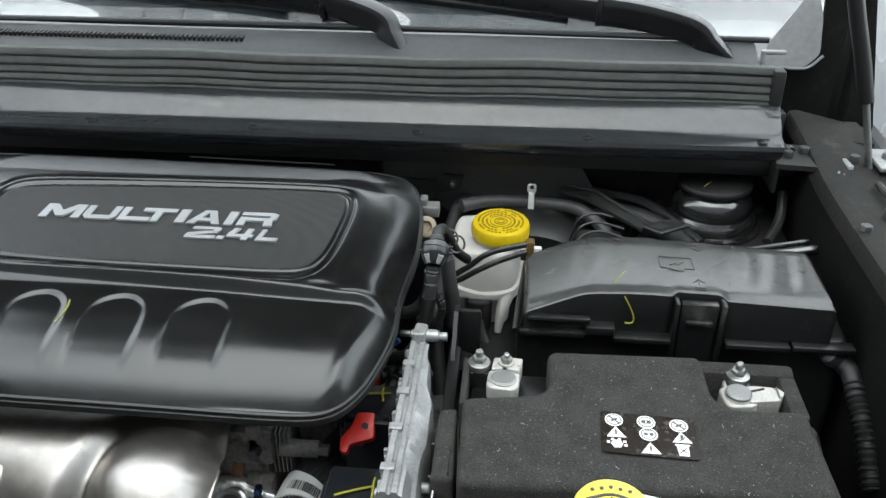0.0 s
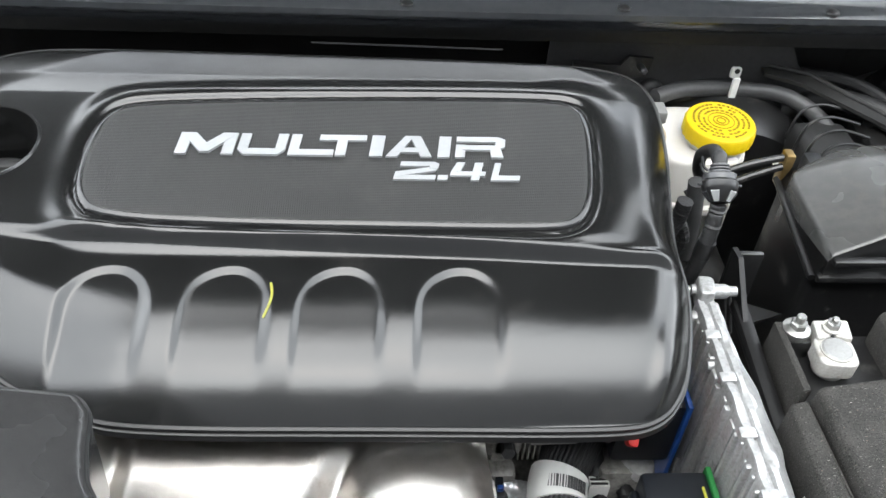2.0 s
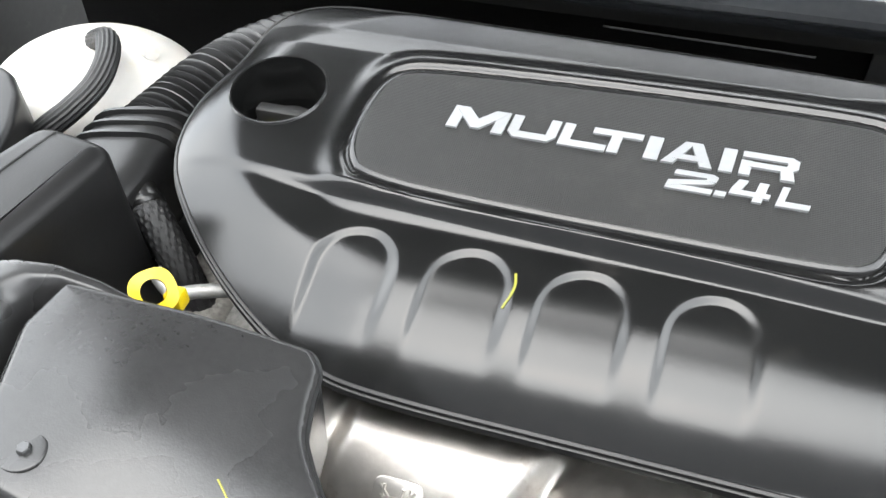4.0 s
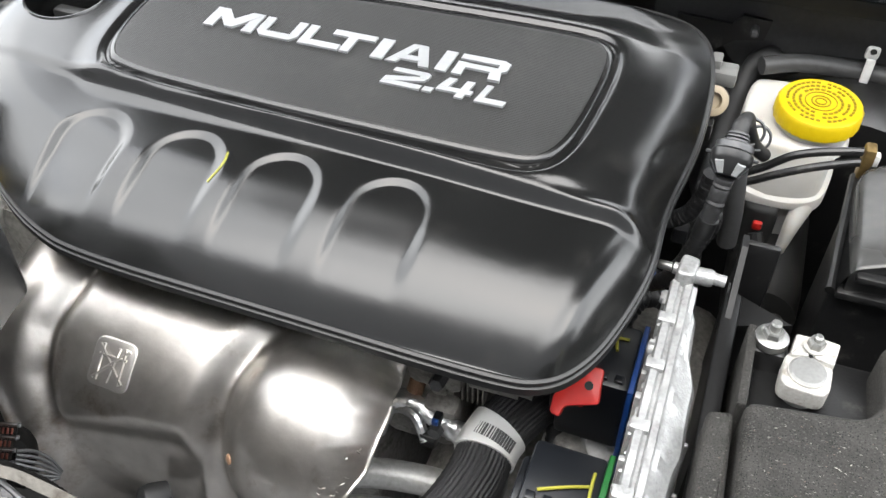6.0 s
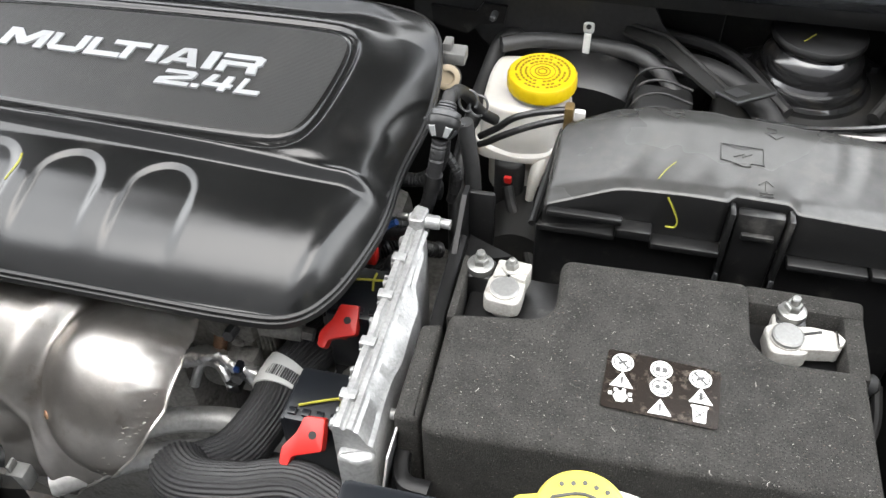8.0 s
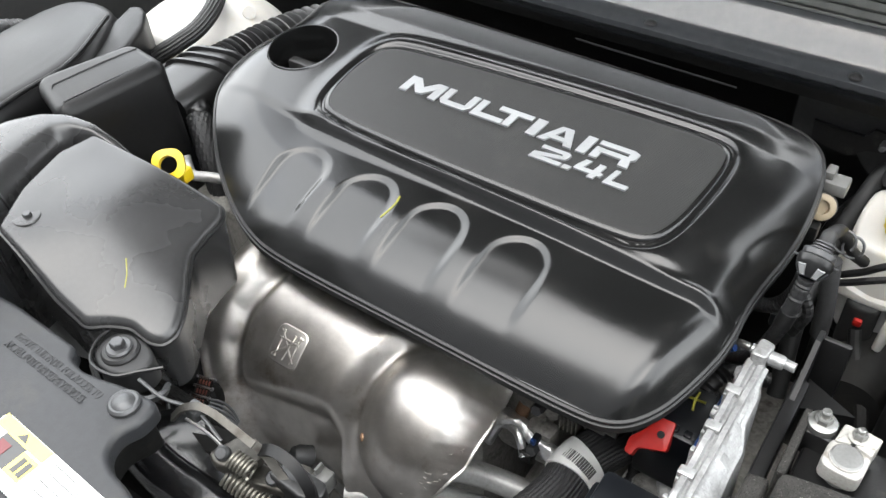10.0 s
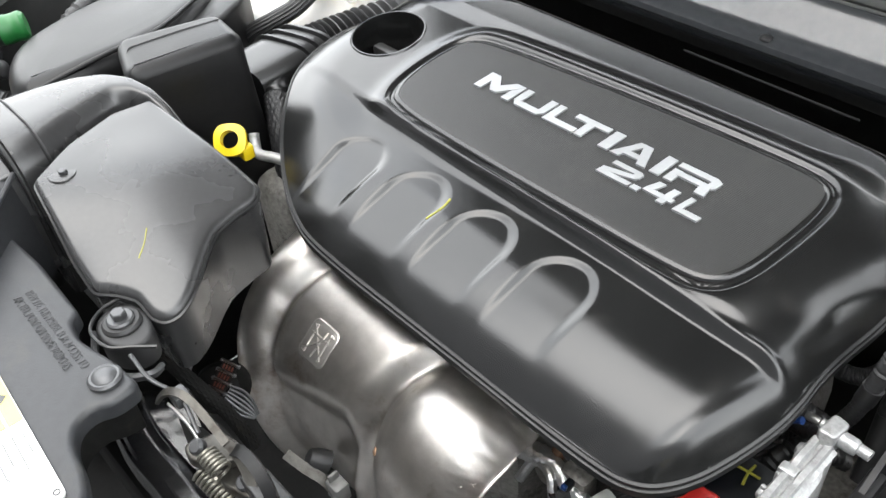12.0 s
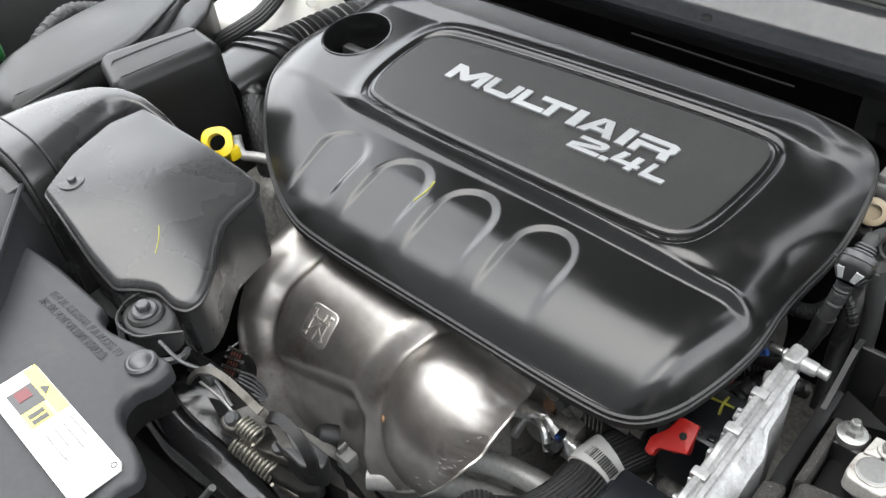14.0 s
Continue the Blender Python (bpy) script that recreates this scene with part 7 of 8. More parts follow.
part("triangle_sign", b, LABEL_INK, lab2, smooth=0)
for k in range(4):
    lab_piece("text_bar", 0.060 + 0.001 * k, 0.082 + (k % 2) * 0.008, 0.006 + 0.009 * k, 0.0072 + 0.009 * k, TEXT_GREY, 0.0010)
for k in range(3):
    lab_piece("text_bar", 0.088, 0.104, 0.012 + 0.010 * k, 0.0128 + 0.010 * k, TEXT_GREY, 0.0010)
part("label_hole", lathe([(0.0022, 0), (0.0022, 0.0004), (0.0014, 0.0004), (0.0014, 0)], LM @ Vector((0.115, -0.006, 0.0006)), 16, caps=False), LABEL_INK, lab2)

bolt_with_washer("push_rivet", (-0.382, 0.350, RZ + 0.001), 0.0108, "grey domed push rivet in the panel", recess=True)
bolt_with_washer("push_rivet", (-0.197, 0.334, RZ - 0.0075), 0.0108, "grey domed push rivet in the panel", recess=True)
bolt_with_washer("airbox_bolt", (-0.430, 0.382, 1.114), 0.0095, "grey flanged bolt holding the air box")
ear = thing("airbox_ear", "black rubber-bushed mounting ear of the air box", "bracket", (-0.43, 0.38, 1.10))
part("ear_plate", slab([(-0.450, 0.374), (-0.437, 0.364), (-0.415, 0.366), (-0.402, 0.380), (-0.408, 0.396), (-0.44, 0.400), (-0.450, 0.39)], 1.088, 1.1105, 0.003, 50, 2), RUBBER, ear)
part("ear_rim", tube([(-0.452, 0.398, 1.112), (-0.450, 0.378, 1.113), (-0.437, 0.363, 1.113), (-0.415, 0.364, 1.113), (-0.404, 0.376, 1.112), (-0.392, 0.388, 1.112)], 0.0013, 40, 8), BLACK, ear, "thin upturned rim")
part("ear_strap", tube([(-0.446, 0.366, 1.100), (-0.420, 0.356, 1.101), (-0.397, 0.362, 1.100), (-0.386, 0.376, 1.099), (-0.392, 0.386, 1.094)], 0.0028, 36, 8, radius=lambda s, a: 0.0016 * (1 + 1.2 * abs(math.sin(a)))), GREYBOLT, ear, "bent grey spring strap")
part("bush", lathe([(0.0135, 0), (0.0135, 0.002), (0.012, 0.004)], (-0.430, 0.382, 1.110), 30), RUBBER, ear)
screw = thing("loose_screw", "long zinc screw standing in the latch recess", "screw", (-0.29, 0.285, 1.0))
part("shank", tube([(-0.351, 0.326, 0.999), (-0.324, 0.340, 1.042)], 0.0026, 2, 10, curved=False), ZINC, screw)
part("screw_head", lathe([(0.003, -0.002), (0.0075, 0), (0.0075, 0.003), (0.004, 0.004)], (-0.351, 0.326, 0.999), 14, (0.51, 0.27, 0.82)), ZINC, screw)

# ---- hood latch ----
lt = thing("hood_latch", "dark greasy steel hood latch with a coil spring", "latch", (-0.31, 0.385, 1.06))
part("back_plate", plate([(-0.372, 0.392), (-0.352, 0.396), (-0.315, 0.398), (-0.25, 0.396), (-0.238, 0.390), (-0.25, 0.388), (-0.37, 0.389)], 1.00, 1.060), VOID, lt)
def band(pts, w, t, n=40):
    """A flat steel strip along a curve, w wide and t thick."""
    p = path_points(pts, n)
    tg = np.gradient(p, axis=0)
    tg /= np.linalg.norm(tg, axis=1)[:, None] + 1e-12
    rings_ = []
    for q, d in zip(p, tg):
        side_ = np.cross(d, np.array([0.0, -0.35, 0.94]))
        side_ /= np.linalg.norm(side_) + 1e-12
        up_ = np.cross(side_, d)
        rings_.append([tuple(q + side_ * a + up_ * b) for a, b in ((-w / 2, -t / 2), (w / 2, -t / 2), (w / 2, t / 2), (-w / 2, t / 2))])
    return skin(rings_)


part("upper_hook", band([(-0.370, 0.370, 1.092), (-0.360, 0.374, 1.105), (-0.349, 0.378, 1.1115), (-0.338, 0.381, 1.110), (-0.322, 0.382, 1.105), (-0.303, 0.382, 1.100)], 0.0052, 0.0024), LATCH, lt, "bent grey hook strap", smooth=30)
part("hook_web", plate([(-0.364, 0.376), (-0.345, 0.384), (-0.326, 0.386), (-0.328, 0.376), (-0.345, 0.371)], 1.070, 1.073), VOID, lt)
part("pawl", block([(-0.334, 0.366), (-0.322, 0.362), (-0.306, 0.372), (-0.300, 0.384), (-0.308, 0.392), (-0.326, 0.388)], 1.078, 1.086, 0.002, 0.005), LATCH, lt)
part("lever", block([(-0.318, 0.374), (-0.300, 0.370), (-0.276, 0.378), (-0.262, 0.388), (-0.270, 0.394), (-0.296, 0.386), (-0.316, 0.386)], 1.066, 1.073, 0.002, 0.004), LATCH, lt)
part("guide_loop", band([(-0.300, 0.384, 1.094), (-0.290, 0.385, 1.101), (-0.278, 0.385, 1.103), (-0.266, 0.384, 1.099), (-0.257, 0.382, 1.090), (-0.254, 0.380, 1.078)], 0.0075, 0.0035), MOULDED, lt, "black guide bracket", smooth=30)
part("guide_plate", block([(-0.292, 0.378), (-0.262, 0.376), (-0.250, 0.384), (-0.254, 0.394), (-0.286, 0.394)], 1.062, 1.083, 0.002, 0.004), BLACK, lt, "black guide block")
for k in range(3):
    part("guide_rung", box(-0.262 + 0.010 * k, -0.256 + 0.010 * k, 0.366, 0.386, 1.046 - 0.006 * k, 1.052 - 0.006 * k, 0.0012), BLACK, lt)
part("guide_leg", band([(-0.306, 0.383, 1.100), (-0.296, 0.384, 1.092), (-0.284, 0.382, 1.084), (-0.276, 0.380, 1.080)], 0.006, 0.003, 20), LATCH, lt, smooth=30)
part("side_cheek", block([(-0.300, 0.369), (-0.286, 0.366), (-0.262, 0.370), (-0.252, 0.378), (-0.258, 0.388), (-0.290, 0.390), (-0.304, 0.384)], 1.050, 1.062, 0.002, 0.004), VOID, lt, "dark cheek plate")
part("release_rod", tube([(-0.356, 0.372, 1.100), (-0.338, 0.374, 1.094), (-0.322, 0.373, 1.088)], 0.0011, 8, 6), ZINC, lt)
for k, (x, y, z) in enumerate(((-0.324, 0.372, 1.086), (-0.290, 0.381, 1.074), (-0.276, 0.384, 1.073))):
    part("pivot", lathe([(0.0052, 0), (0.0052, 0.004), (0.0035, 0.006), (0.0005, 0.006)], (x, y, z), 18, (0.2, -0.5, 0.8)), GREYBOLT, lt)
s0, s1 = Vector((-0.323, 0.368, 1.065)), Vector((-0.287, 0.372, 1.053))
sax = (s1 - s0).normalized()
sb = sax.cross(Vector((0, 0, 1))).normalized()
sc_ = sb.cross(sax)
n_c = 12
coil = [s0.lerp(s1, q) + (sb * math.cos(2 * math.pi * n_c * q) + sc_ * math.sin(2 * math.pi * n_c * q)) * 0.0074 for q in np.linspace(0, 1, n_c * 12)]
part("coil_spring", tube(coil, 0.0013, 1, 6, curved=False), SPRING, lt, "bright coil spring")
part("spring_hook", tube([s0, s0 - sax * 0.006 + sc_ * 0.005, s0 - sax * 0.009 + sc_ * 0.001], 0.0012, 8, 6), SPRING, lt)
part("spring_anchor", block([(s1.x - 0.002, s1.y - 0.006), (s1.x + 0.022, s1.y - 0.004), (s1.x + 0.026, s1.y + 0.006), (s1.x, s1.y + 0.006)], s1.z - 0.004, s1.z + 0.002, 0.001, 0.002), LATCH, lt)
t0 = Vector((-0.316, 0.372, 1.087))
coil = [t0 + sax * (0.016 * q) + (sb * math.cos(2 * math.pi * 6 * q) + sc_ * math.sin(2 * math.pi * 6 * q)) * 0.0058 for q in np.linspace(0, 1, 84)]
part("torsion_spring", tube(coil, 0.0012, 1, 6, curved=False), SPRING, lt)

cable = thing("latch_cable", "thin grey release cable with a clip", "cable", (-0.37, 0.37, 1.1))
part("cable_core", tube([(-0.398, 0.372, 1.112), (-0.375, 0.372, 1.108), (-0.355, 0.380, 1.100), (-0.33, 0.376, 1.09)], 0.0015, 24, 8), GREYBOLT, cable)
part("cable_clip", box(-0.362, -0.350, 0.375, 0.386, 1.094, 1.104, 0.002), GREYBOLT, cable)


# ---- alternator, behind the latch ----
alt = thing("alternator", "alternator with copper windings behind its grille", "alternator", (-0.48, 0.46, 0.94))
fa = Vector((0.55, -0.45, 0.70)).normalized()
f1 = fa.cross(Vector((0, 0, 1))).normalized()
f2 = f1.cross(fa)
base_ = Vector((-0.459, 0.443, 0.971))


def alt_at(a, b, up=0.0):
    return base_ + f1 * a + f2 * b + fa * up


part("housing", lathe([(0.020, -0.05), (0.022, -0.04), (0.022, -0.016), (0.019, -0.008), (0.012, -0.005), (0.002, -0.004)], alt_at(0.010, -0.006), 36, fa), VOID, alt, "grimy cast housing")
long_ = (f1 * -0.87 - f2 * 0.49).normalized()
turn_ = Matrix((long_, fa.cross(long_), fa)).transposed().to_4x4()
for k in range(4):
    frame_ = Matrix.Translation(alt_at(-0.0032 + 0.0043 * k, 0.0116 - 0.0070 * k)) @ turn_
    part("window", plate([(-0.0066, -0.0030), (0.0066, -0.0030), (0.0066, 0.0030), (-0.0066, 0.0030)], -0.003, 0.0004, None, frame_), VOID, alt, "dark vent slot")
    part("window_bar", box(-0.0078, 0.0078, 0.0031, 0.0049, -0.003, 0.0022, 0.0006, m=frame_), GREASE, alt)
    part("bar_end", box(0.0062, 0.0088, 0.0026, 0.0054, -0.003, 0.0032, 0.0008, m=frame_), GREYBOLT, alt)
    part("bar_end", box(-0.0088, -0.0066, 0.0028, 0.0052, -0.003, 0.0030, 0.0008, m=frame_), GREYBOLT, alt)
    for q in range(4):
        x = -0.0042 + 0.0026 * q
        part("winding", box(x - 0.0008, x + 0.0008, -0.0022, 0.0020, 0.0002, 0.0012, 0.0004, 1, m=frame_), COPPER, alt, "copper winding")
for k in range(6):
    q = k / 5
    arc = [(-0.0043 + 0.0068 * q, -0.0038 - 0.0113 * q), (-0.0134 + 0.0080 * q, -0.0090 - 0.0160 * q), (-0.0195 + 0.0070 * q, -0.0180 - 0.0125 * q), (-0.0225 + 0.0030 * q, -0.0300 - 0.0030 * q)]
    part("grille_bar", tube([alt_at(a, b, 0.001 - 0.004 * s) for s, (a, b) in enumerate(arc)], 0.0013, 20, 8), GREYBOLT, alt, "curved vent bar")
rim_ = path_points([(0.0102, 0.0443, 0), (0.0216, 0.0291, 0), (0.0289, 0.0109, 0), (0.031, -0.004, 0)], 24)
part("pulley_rim", tube([alt_at(p[0], p[1], 0.003) for p in rim_], 0.0016, 1, 8, curved=False), GREYBOLT, alt, "worn pulley rim")
part("pulley_drum", sheet(lambda u, v: alt_at(*(np.array(rim_[int(u)][:2]) + np.array((0.009, 0.005)) * v), 0.002 - 0.006 * v), np.arange(24), np.linspace(0, 1, 4), 0.002), GREASE, alt)
for k in range(9):
    p = rim_[2 + int(2.4 * k)]
    part("pulley_tooth", tube([alt_at(p[0] + 0.004, p[1] + 0.002, 0.001), alt_at(p[0] + 0.0095, p[1] + 0.0052, -0.003)], 0.0021, 3, 8, curved=False), GREASE, alt)
single("fan_loom", tube([(-0.47, 0.398, 1.050), (-0.432, 0.411, 1.022), (-0.412, 0.422, 0.990), (-0.404, 0.430, 0.950)], 0.0055, 80, 32, radius=lambda s, a: 0.0055 + 0.0004 * math.cos(12 * a + 80 * s) + 0.0003 * math.cos(12 * a - 80 * s)), VOID, "black braided loom beside the latch", "wire loom")
clipb = thing("sensor_clip", "pale metal clip and strap below the heat shield", "clip", (-0.36, 0.471, 0.889))
part("clip_body", box(-0.369, -0.352, 0.464, 0.478, 0.879, 0.900, 0.002), PALE_PLUG, clipb)
part("clip_ear", box(-0.366, -0.363, 0.466, 0.476, 0.899, 0.908, 0.001), PALE_PLUG, clipb)
part("clip_strap", band([(-0.402, 0.452, 0.918), (-0.385, 0.458, 0.908), (-0.368, 0.466, 0.896), (-0.35, 0.470, 0.872), (-0.335, 0.472, 0.845)], 0.009, 0.0018, 24), LATCH, clipb)
part("rubber_cone", lathe([(0.011, -0.012), (0.0105, 0.0), (0.008, 0.006), (0.004, 0.008)], (-0.388, 0.470, 0.905), 24, (-0.5, -0.6, 0.5)), RUBBER, clipb, "dark rubber cone")

# ---- air box ----
air = thing("air_box", "satin black plastic air filter box with a lobed lid", "air box", (-0.55, 0.45, 1.0))
LOBE = [(-0.566, 0.393), (-0.532, 0.388), (-0.494, 0.382), (-0.463, 0.380), (-0.450, 0.391), (-0.437, 0.399), (-0.420, 0.399), (-0.411, 0.404), (-0.409, 0.414), (-0.414, 0.426), (-0.424, 0.440), (-0.438, 0.456), (-0.448, 0.470), (-0.453, 0.490), (-0.456, 0.510), (-0.464, 0.519), (-0.511, 0.516), (-0.560, 0.512), (-0.600, 0.509), (-0.603, 0.475), (-0.588, 0.430)]


lobe_loop = smooth_loop(rounded(LOBE, 0.004, 3), 240, 1)


def lobe_z(x, y):
    return 1.127 - 0.201 * (x + 0.452) - 0.020 * (y - 0.517) + 0.004 * math.sin((x + 0.60) / 0.19 * math.pi) - 0.003 * step(-0.47, -0.41, x) + 0.007 * math.exp(-(((x + 0.52) / 0.05) ** 2) - (((y - 0.455) / 0.05) ** 2)) - 0.010 * max(0.0, min(1.3, (0.446 - y) / 0.06)) ** 2 * step(-0.56, -0.49, x)


def lobe_mesh():
    loop = lobe_loop
    rings = [[(x, y, 1.056) for x, y in inset(loop, 0.004)]]
    rings.append([(x, y, lobe_z(x, y) - 0.012) for x, y in inset(loop, 0.0005)])
    for k in range(6):
        a = k / 5 * math.pi / 2
        r = 0.005
        rings.append([(x, y, lobe_z(x, y) - r * (1 - math.sin(a))) for x, y in inset(loop, r * (1 - math.cos(a)))])
    c = np.array([-0.50, 0.455])
    inner = inset(loop, 0.005)
    for f in (0.85, 0.7, 0.55, 0.4, 0.25, 0.1):
        rings.append([(x, y, lobe_z(x, y)) for x, y in c + (inner - c) * f])
    return skin(rings)


part("lobed_lid", lobe_mesh(), AIRBOX, air, "smooth lobed lid", smooth=60)
part("lid_bead", skin([[(x, y, lobe_z(x, y) + d) for x, y in inset(lobe_loop, o)] for o, d in ((0.0, -0.0075), (-0.0014, -0.0070), (-0.0014, -0.0055), (0.0, -0.0050))], None, False, False), BLACK, air, "fine bead round the lid")


part("lower_body", slab([(-0.70, 0.405), (-0.56, 0.405), (-0.540, 0.440), (-0.535, 0.490), (-0.56, 0.508), (-0.70, 0.500)], 0.98, 1.066, 0.01, 60, 1), BLACK, air)


HUMP = [((-0.705, 0.388), (-0.582, 0.388), 1.168), ((-0.702, 0.42), (-0.589, 0.42), 1.168), ((-0.694, 0.45), (-0.600, 0.448), 1.168), ((-0.682, 0.476), (-0.607, 0.470), 1.168), ((-0.664, 0.498), (-0.612, 0.486), 1.167), ((-0.640, 0.513), (-0.609, 0.496), 1.165), ((-0.612, 0.520), (-0.599, 0.503), 1.160), ((-0.585, 0.521), (-0.583, 0.506), 1.152), ((-0.560, 0.520), (-0.560, 0.507), 1.140)]


def hump_section(s, grow=0.0):
    """Cross-section of the hump at s along its bend, 0 at the strap."""
    k = np.arange(len(HUMP))
    left = Vector([float(np.interp(s, k, [h[0][i] for h in HUMP])) for i in (0, 1)])
    right = Vector([float(np.interp(s, k, [h[1][i] for h in HUMP])) for i in (0, 1)])
    zt = float(np.interp(s, k, [h[2] for h in HUMP])) + grow
    c, w = (left + right) / 2, (right - left) / 2
    w = w * (1 + grow / w.length)
    out = []
    for a in np.linspace(math.pi, 0, 44):
        q = c + w * math.copysign(abs(math.cos(a)) ** 0.5, math.cos(a))
        out.append((q.x, q.y, 1.03 + (zt - 1.03) * max(0.0, math.sin(a)) ** 0.36))
    return out


part("intake_hump", skin([hump_section(s) for s in np.linspace(0.04, 8, 34)]), AIRBOX, air, "rounded intake hump bending behind the lid", smooth=60)
part("strap", skin([hump_section(0.125, 0.0015), hump_section(0.156, 0.0035), hump_section(0.47, 0.004), hump_section(0.81, 0.0035), hump_section(0.84, 0.0015)]), AIRBOX, air, "flat joining strap", smooth=30)
for s_ in (0.085, 0.90):
    part("strap_groove", tube(hump_section(s_, 0.0004)[2:-2], 0.0011, 1, 6, curved=False), RUBBER, air, "dark groove beside the strap")
part("strap_pad", slab([(-0.686, 0.396), (-0.664, 0.394), (-0.658, 0.404), (-0.666, 0.416), (-0.684, 0.414)], 1.160, 1.1735, 0.001, 30, 2), AIRBOX, air)
bolt_with_washer("airbox_screw", (-0.556, 0.413, 1.153), 0.0062, "small cross-head screw in the air box strap")
bolt_with_washer("airbox_screw", (-0.673, 0.404, 1.174), 0.0062, "small cross-head screw in the air box strap")
part("screw_pad", slab([(-0.575, 0.405), (-0.555, 0.400), (-0.545, 0.408), (-0.548, 0.422), (-0.566, 0.425)], 1.145, 1.155, 0.001, 30, 2), AIRBOX, air)

pen_mark("pen_mark", [(x, y, lobe_z(x, y)) for x, y in ((-0.473, 0.432), (-0.464, 0.424), (-0.457, 0.415))], "the air box lid", 0.0005)

snork = thing("intake_snorkel", "grey plastic intake snorkel over the radiator support", "snorkel", (-0.66, 0.33, 1.1))


def snorkel_section(y, x1, ztop):
    return [(-0.86, y - 0.02, 1.02), (-0.86, y - 0.02, ztop - 0.02), (-0.84, y - 0.02, ztop), (x1 - 0.03, y, ztop), (x1 - 0.008, y, ztop - 0.008), (x1, y, ztop - 0.03), (x1 + 0.004, y, 1.06)]


part("duct", skin([snorkel_section(*q) for q in ((0.388, -0.590, 1.154), (0.380, -0.585, 1.153), (0.36, -0.560, 1.150), (0.32, -0.515, 1.146), (0.28, -0.480, 1.140), (0.22, -0.455, 1.132), (0.12, -0.445, 1.118))]), GREY_PLASTIC, snork, smooth=50)

lip_at = ((0.388, -0.590, 1.154), (0.36, -0.560, 1.150), (0.32, -0.515, 1.146), (0.28, -0.480, 1.140), (0.22, -0.455, 1.132))
part("duct_rib", tube([(x1 - 0.006, y, zt - 0.006) for y, x1, zt in lip_at], 0.0022, 30, 8), GREY_PLASTIC, snork, "moulded edge rib")
part("duct_collar", skin([[(x, y, z + g) for x, y, z in snorkel_section(yy, -0.588, 1.154)] for yy, g in ((0.374, 0.0), (0.375, 0.002), (0.387, 0.002), (0.389, 0.0))]), AIRBOX, snork, "black joint collar", smooth=40)

# ---- resonator, dipstick, far left ----
reso = thing("resonator", "black blow-moulded resonator box with a seam", "resonator", (-0.69, 0.58, 1.05))
funnel = [[(-0.700, 0.600), (-0.662, 0.595), (-0.655, 0.640), (-0.700, 0.645)], [(-0.704, 0.586), (-0.661, 0.574), (-0.652, 0.636), (-0.701, 0.645)], [(-0.716, 0.562), (-0.663, 0.541), (-0.6505, 0.633), (-0.706, 0.640)],
          [(-0.731, 0.545), (-0.665, 0.520), (-0.6495, 0.631), (-0.709, 0.638)], [(-0.736, 0.540), (-0.665, 0.5150), (-0.649, 0.630), (-0.7095, 0.638)]]
rings = [[(x, y, z) for x, y in rounded(q, 0.016, 6)] for q, z in zip(funnel, (0.96, 1.04, 1.085, 1.115, 1.138))]
last = np.array(rounded(funnel[-1], 0.016, 6))
for k in range(1, 5):
    a = k / 4 * math.pi / 2
    rings.append([(x, y, 1.138 + 0.012 * math.sin(a) + 0.03 * (-0.69 - x)) for x, y in inset(last, 0.012 * (1 - math.cos(a)))])
part("body", skin(rings), MOULDED, reso, "blow-moulded body narrowing downwards", smooth=60)
part("seam", tube([(-0.693, 0.532, 1.146), (-0.7045, 0.540, 1.1505), (-0.7055, 0.550, 1.1507), (-0.700, 0.59, 1.1506), (-0.692, 0.628, 1.1500)], 0.0008, 30, 6), RUBBER, reso, "moulding seam")
dip = thing("dipstick", "yellow ring handle of the oil dipstick", "dipstick", (-0.62, 0.58, 1.06))
DC = Vector((-0.603, 0.568, 1.083))
d1 = Vector((0.67, 0.74, 0.0)).normalized()
d2_ = Vector((0.50, -0.50, 0.70)).normalized().cross(d1).normalized()
dbm = bmesh.new()
outer = [DC + d1 * 0.0150 * math.copysign(abs(math.cos(a)) ** 0.75, math.cos(a)) + d2_ * 0.0150 * math.copysign(abs(math.sin(a)) ** 0.75, math.sin(a)) for a in np.linspace(0, 2 * math.pi, 40, endpoint=False)]
inner = [DC + d1 * 0.0083 * math.cos(a) + d2_ * 0.0083 * math.sin(a) for a in np.linspace(0, 2 * math.pi, 40, endpoint=False)]
dn = d1.cross(d2_).normalized()
skin([[p + dn * 0.0035 for p in inner], [p + dn * 0.0045 + (p - DC) * 0.02 for p in inner], [p + dn * 0.003 for p in outer], [p - dn * 0.003 for p in outer], [p - dn * 0.0045 for p in inner], [p + dn * 0.0035 for p in inner]], dbm, False, False)
bmesh.ops.remove_doubles(dbm, verts=dbm.verts, dist=1e-6)
part("ring_handle", dbm, YELLOW, dip, "yellow plastic ring")
part("tube", tube([(-0.632, 0.606, 1.058), (-0.626, 0.602, 1.050), (-0.615, 0.598, 1.046), (-0.598, 0.606, 1.045), (-0.57, 0.62, 1.04)], 0.0052, 30, 12), PIPE, dip)
part("stick_stop", box(-0.600, -0.588, 0.570, 0.582, 1.064, 1.078, 0.002), YELLOW, dip)

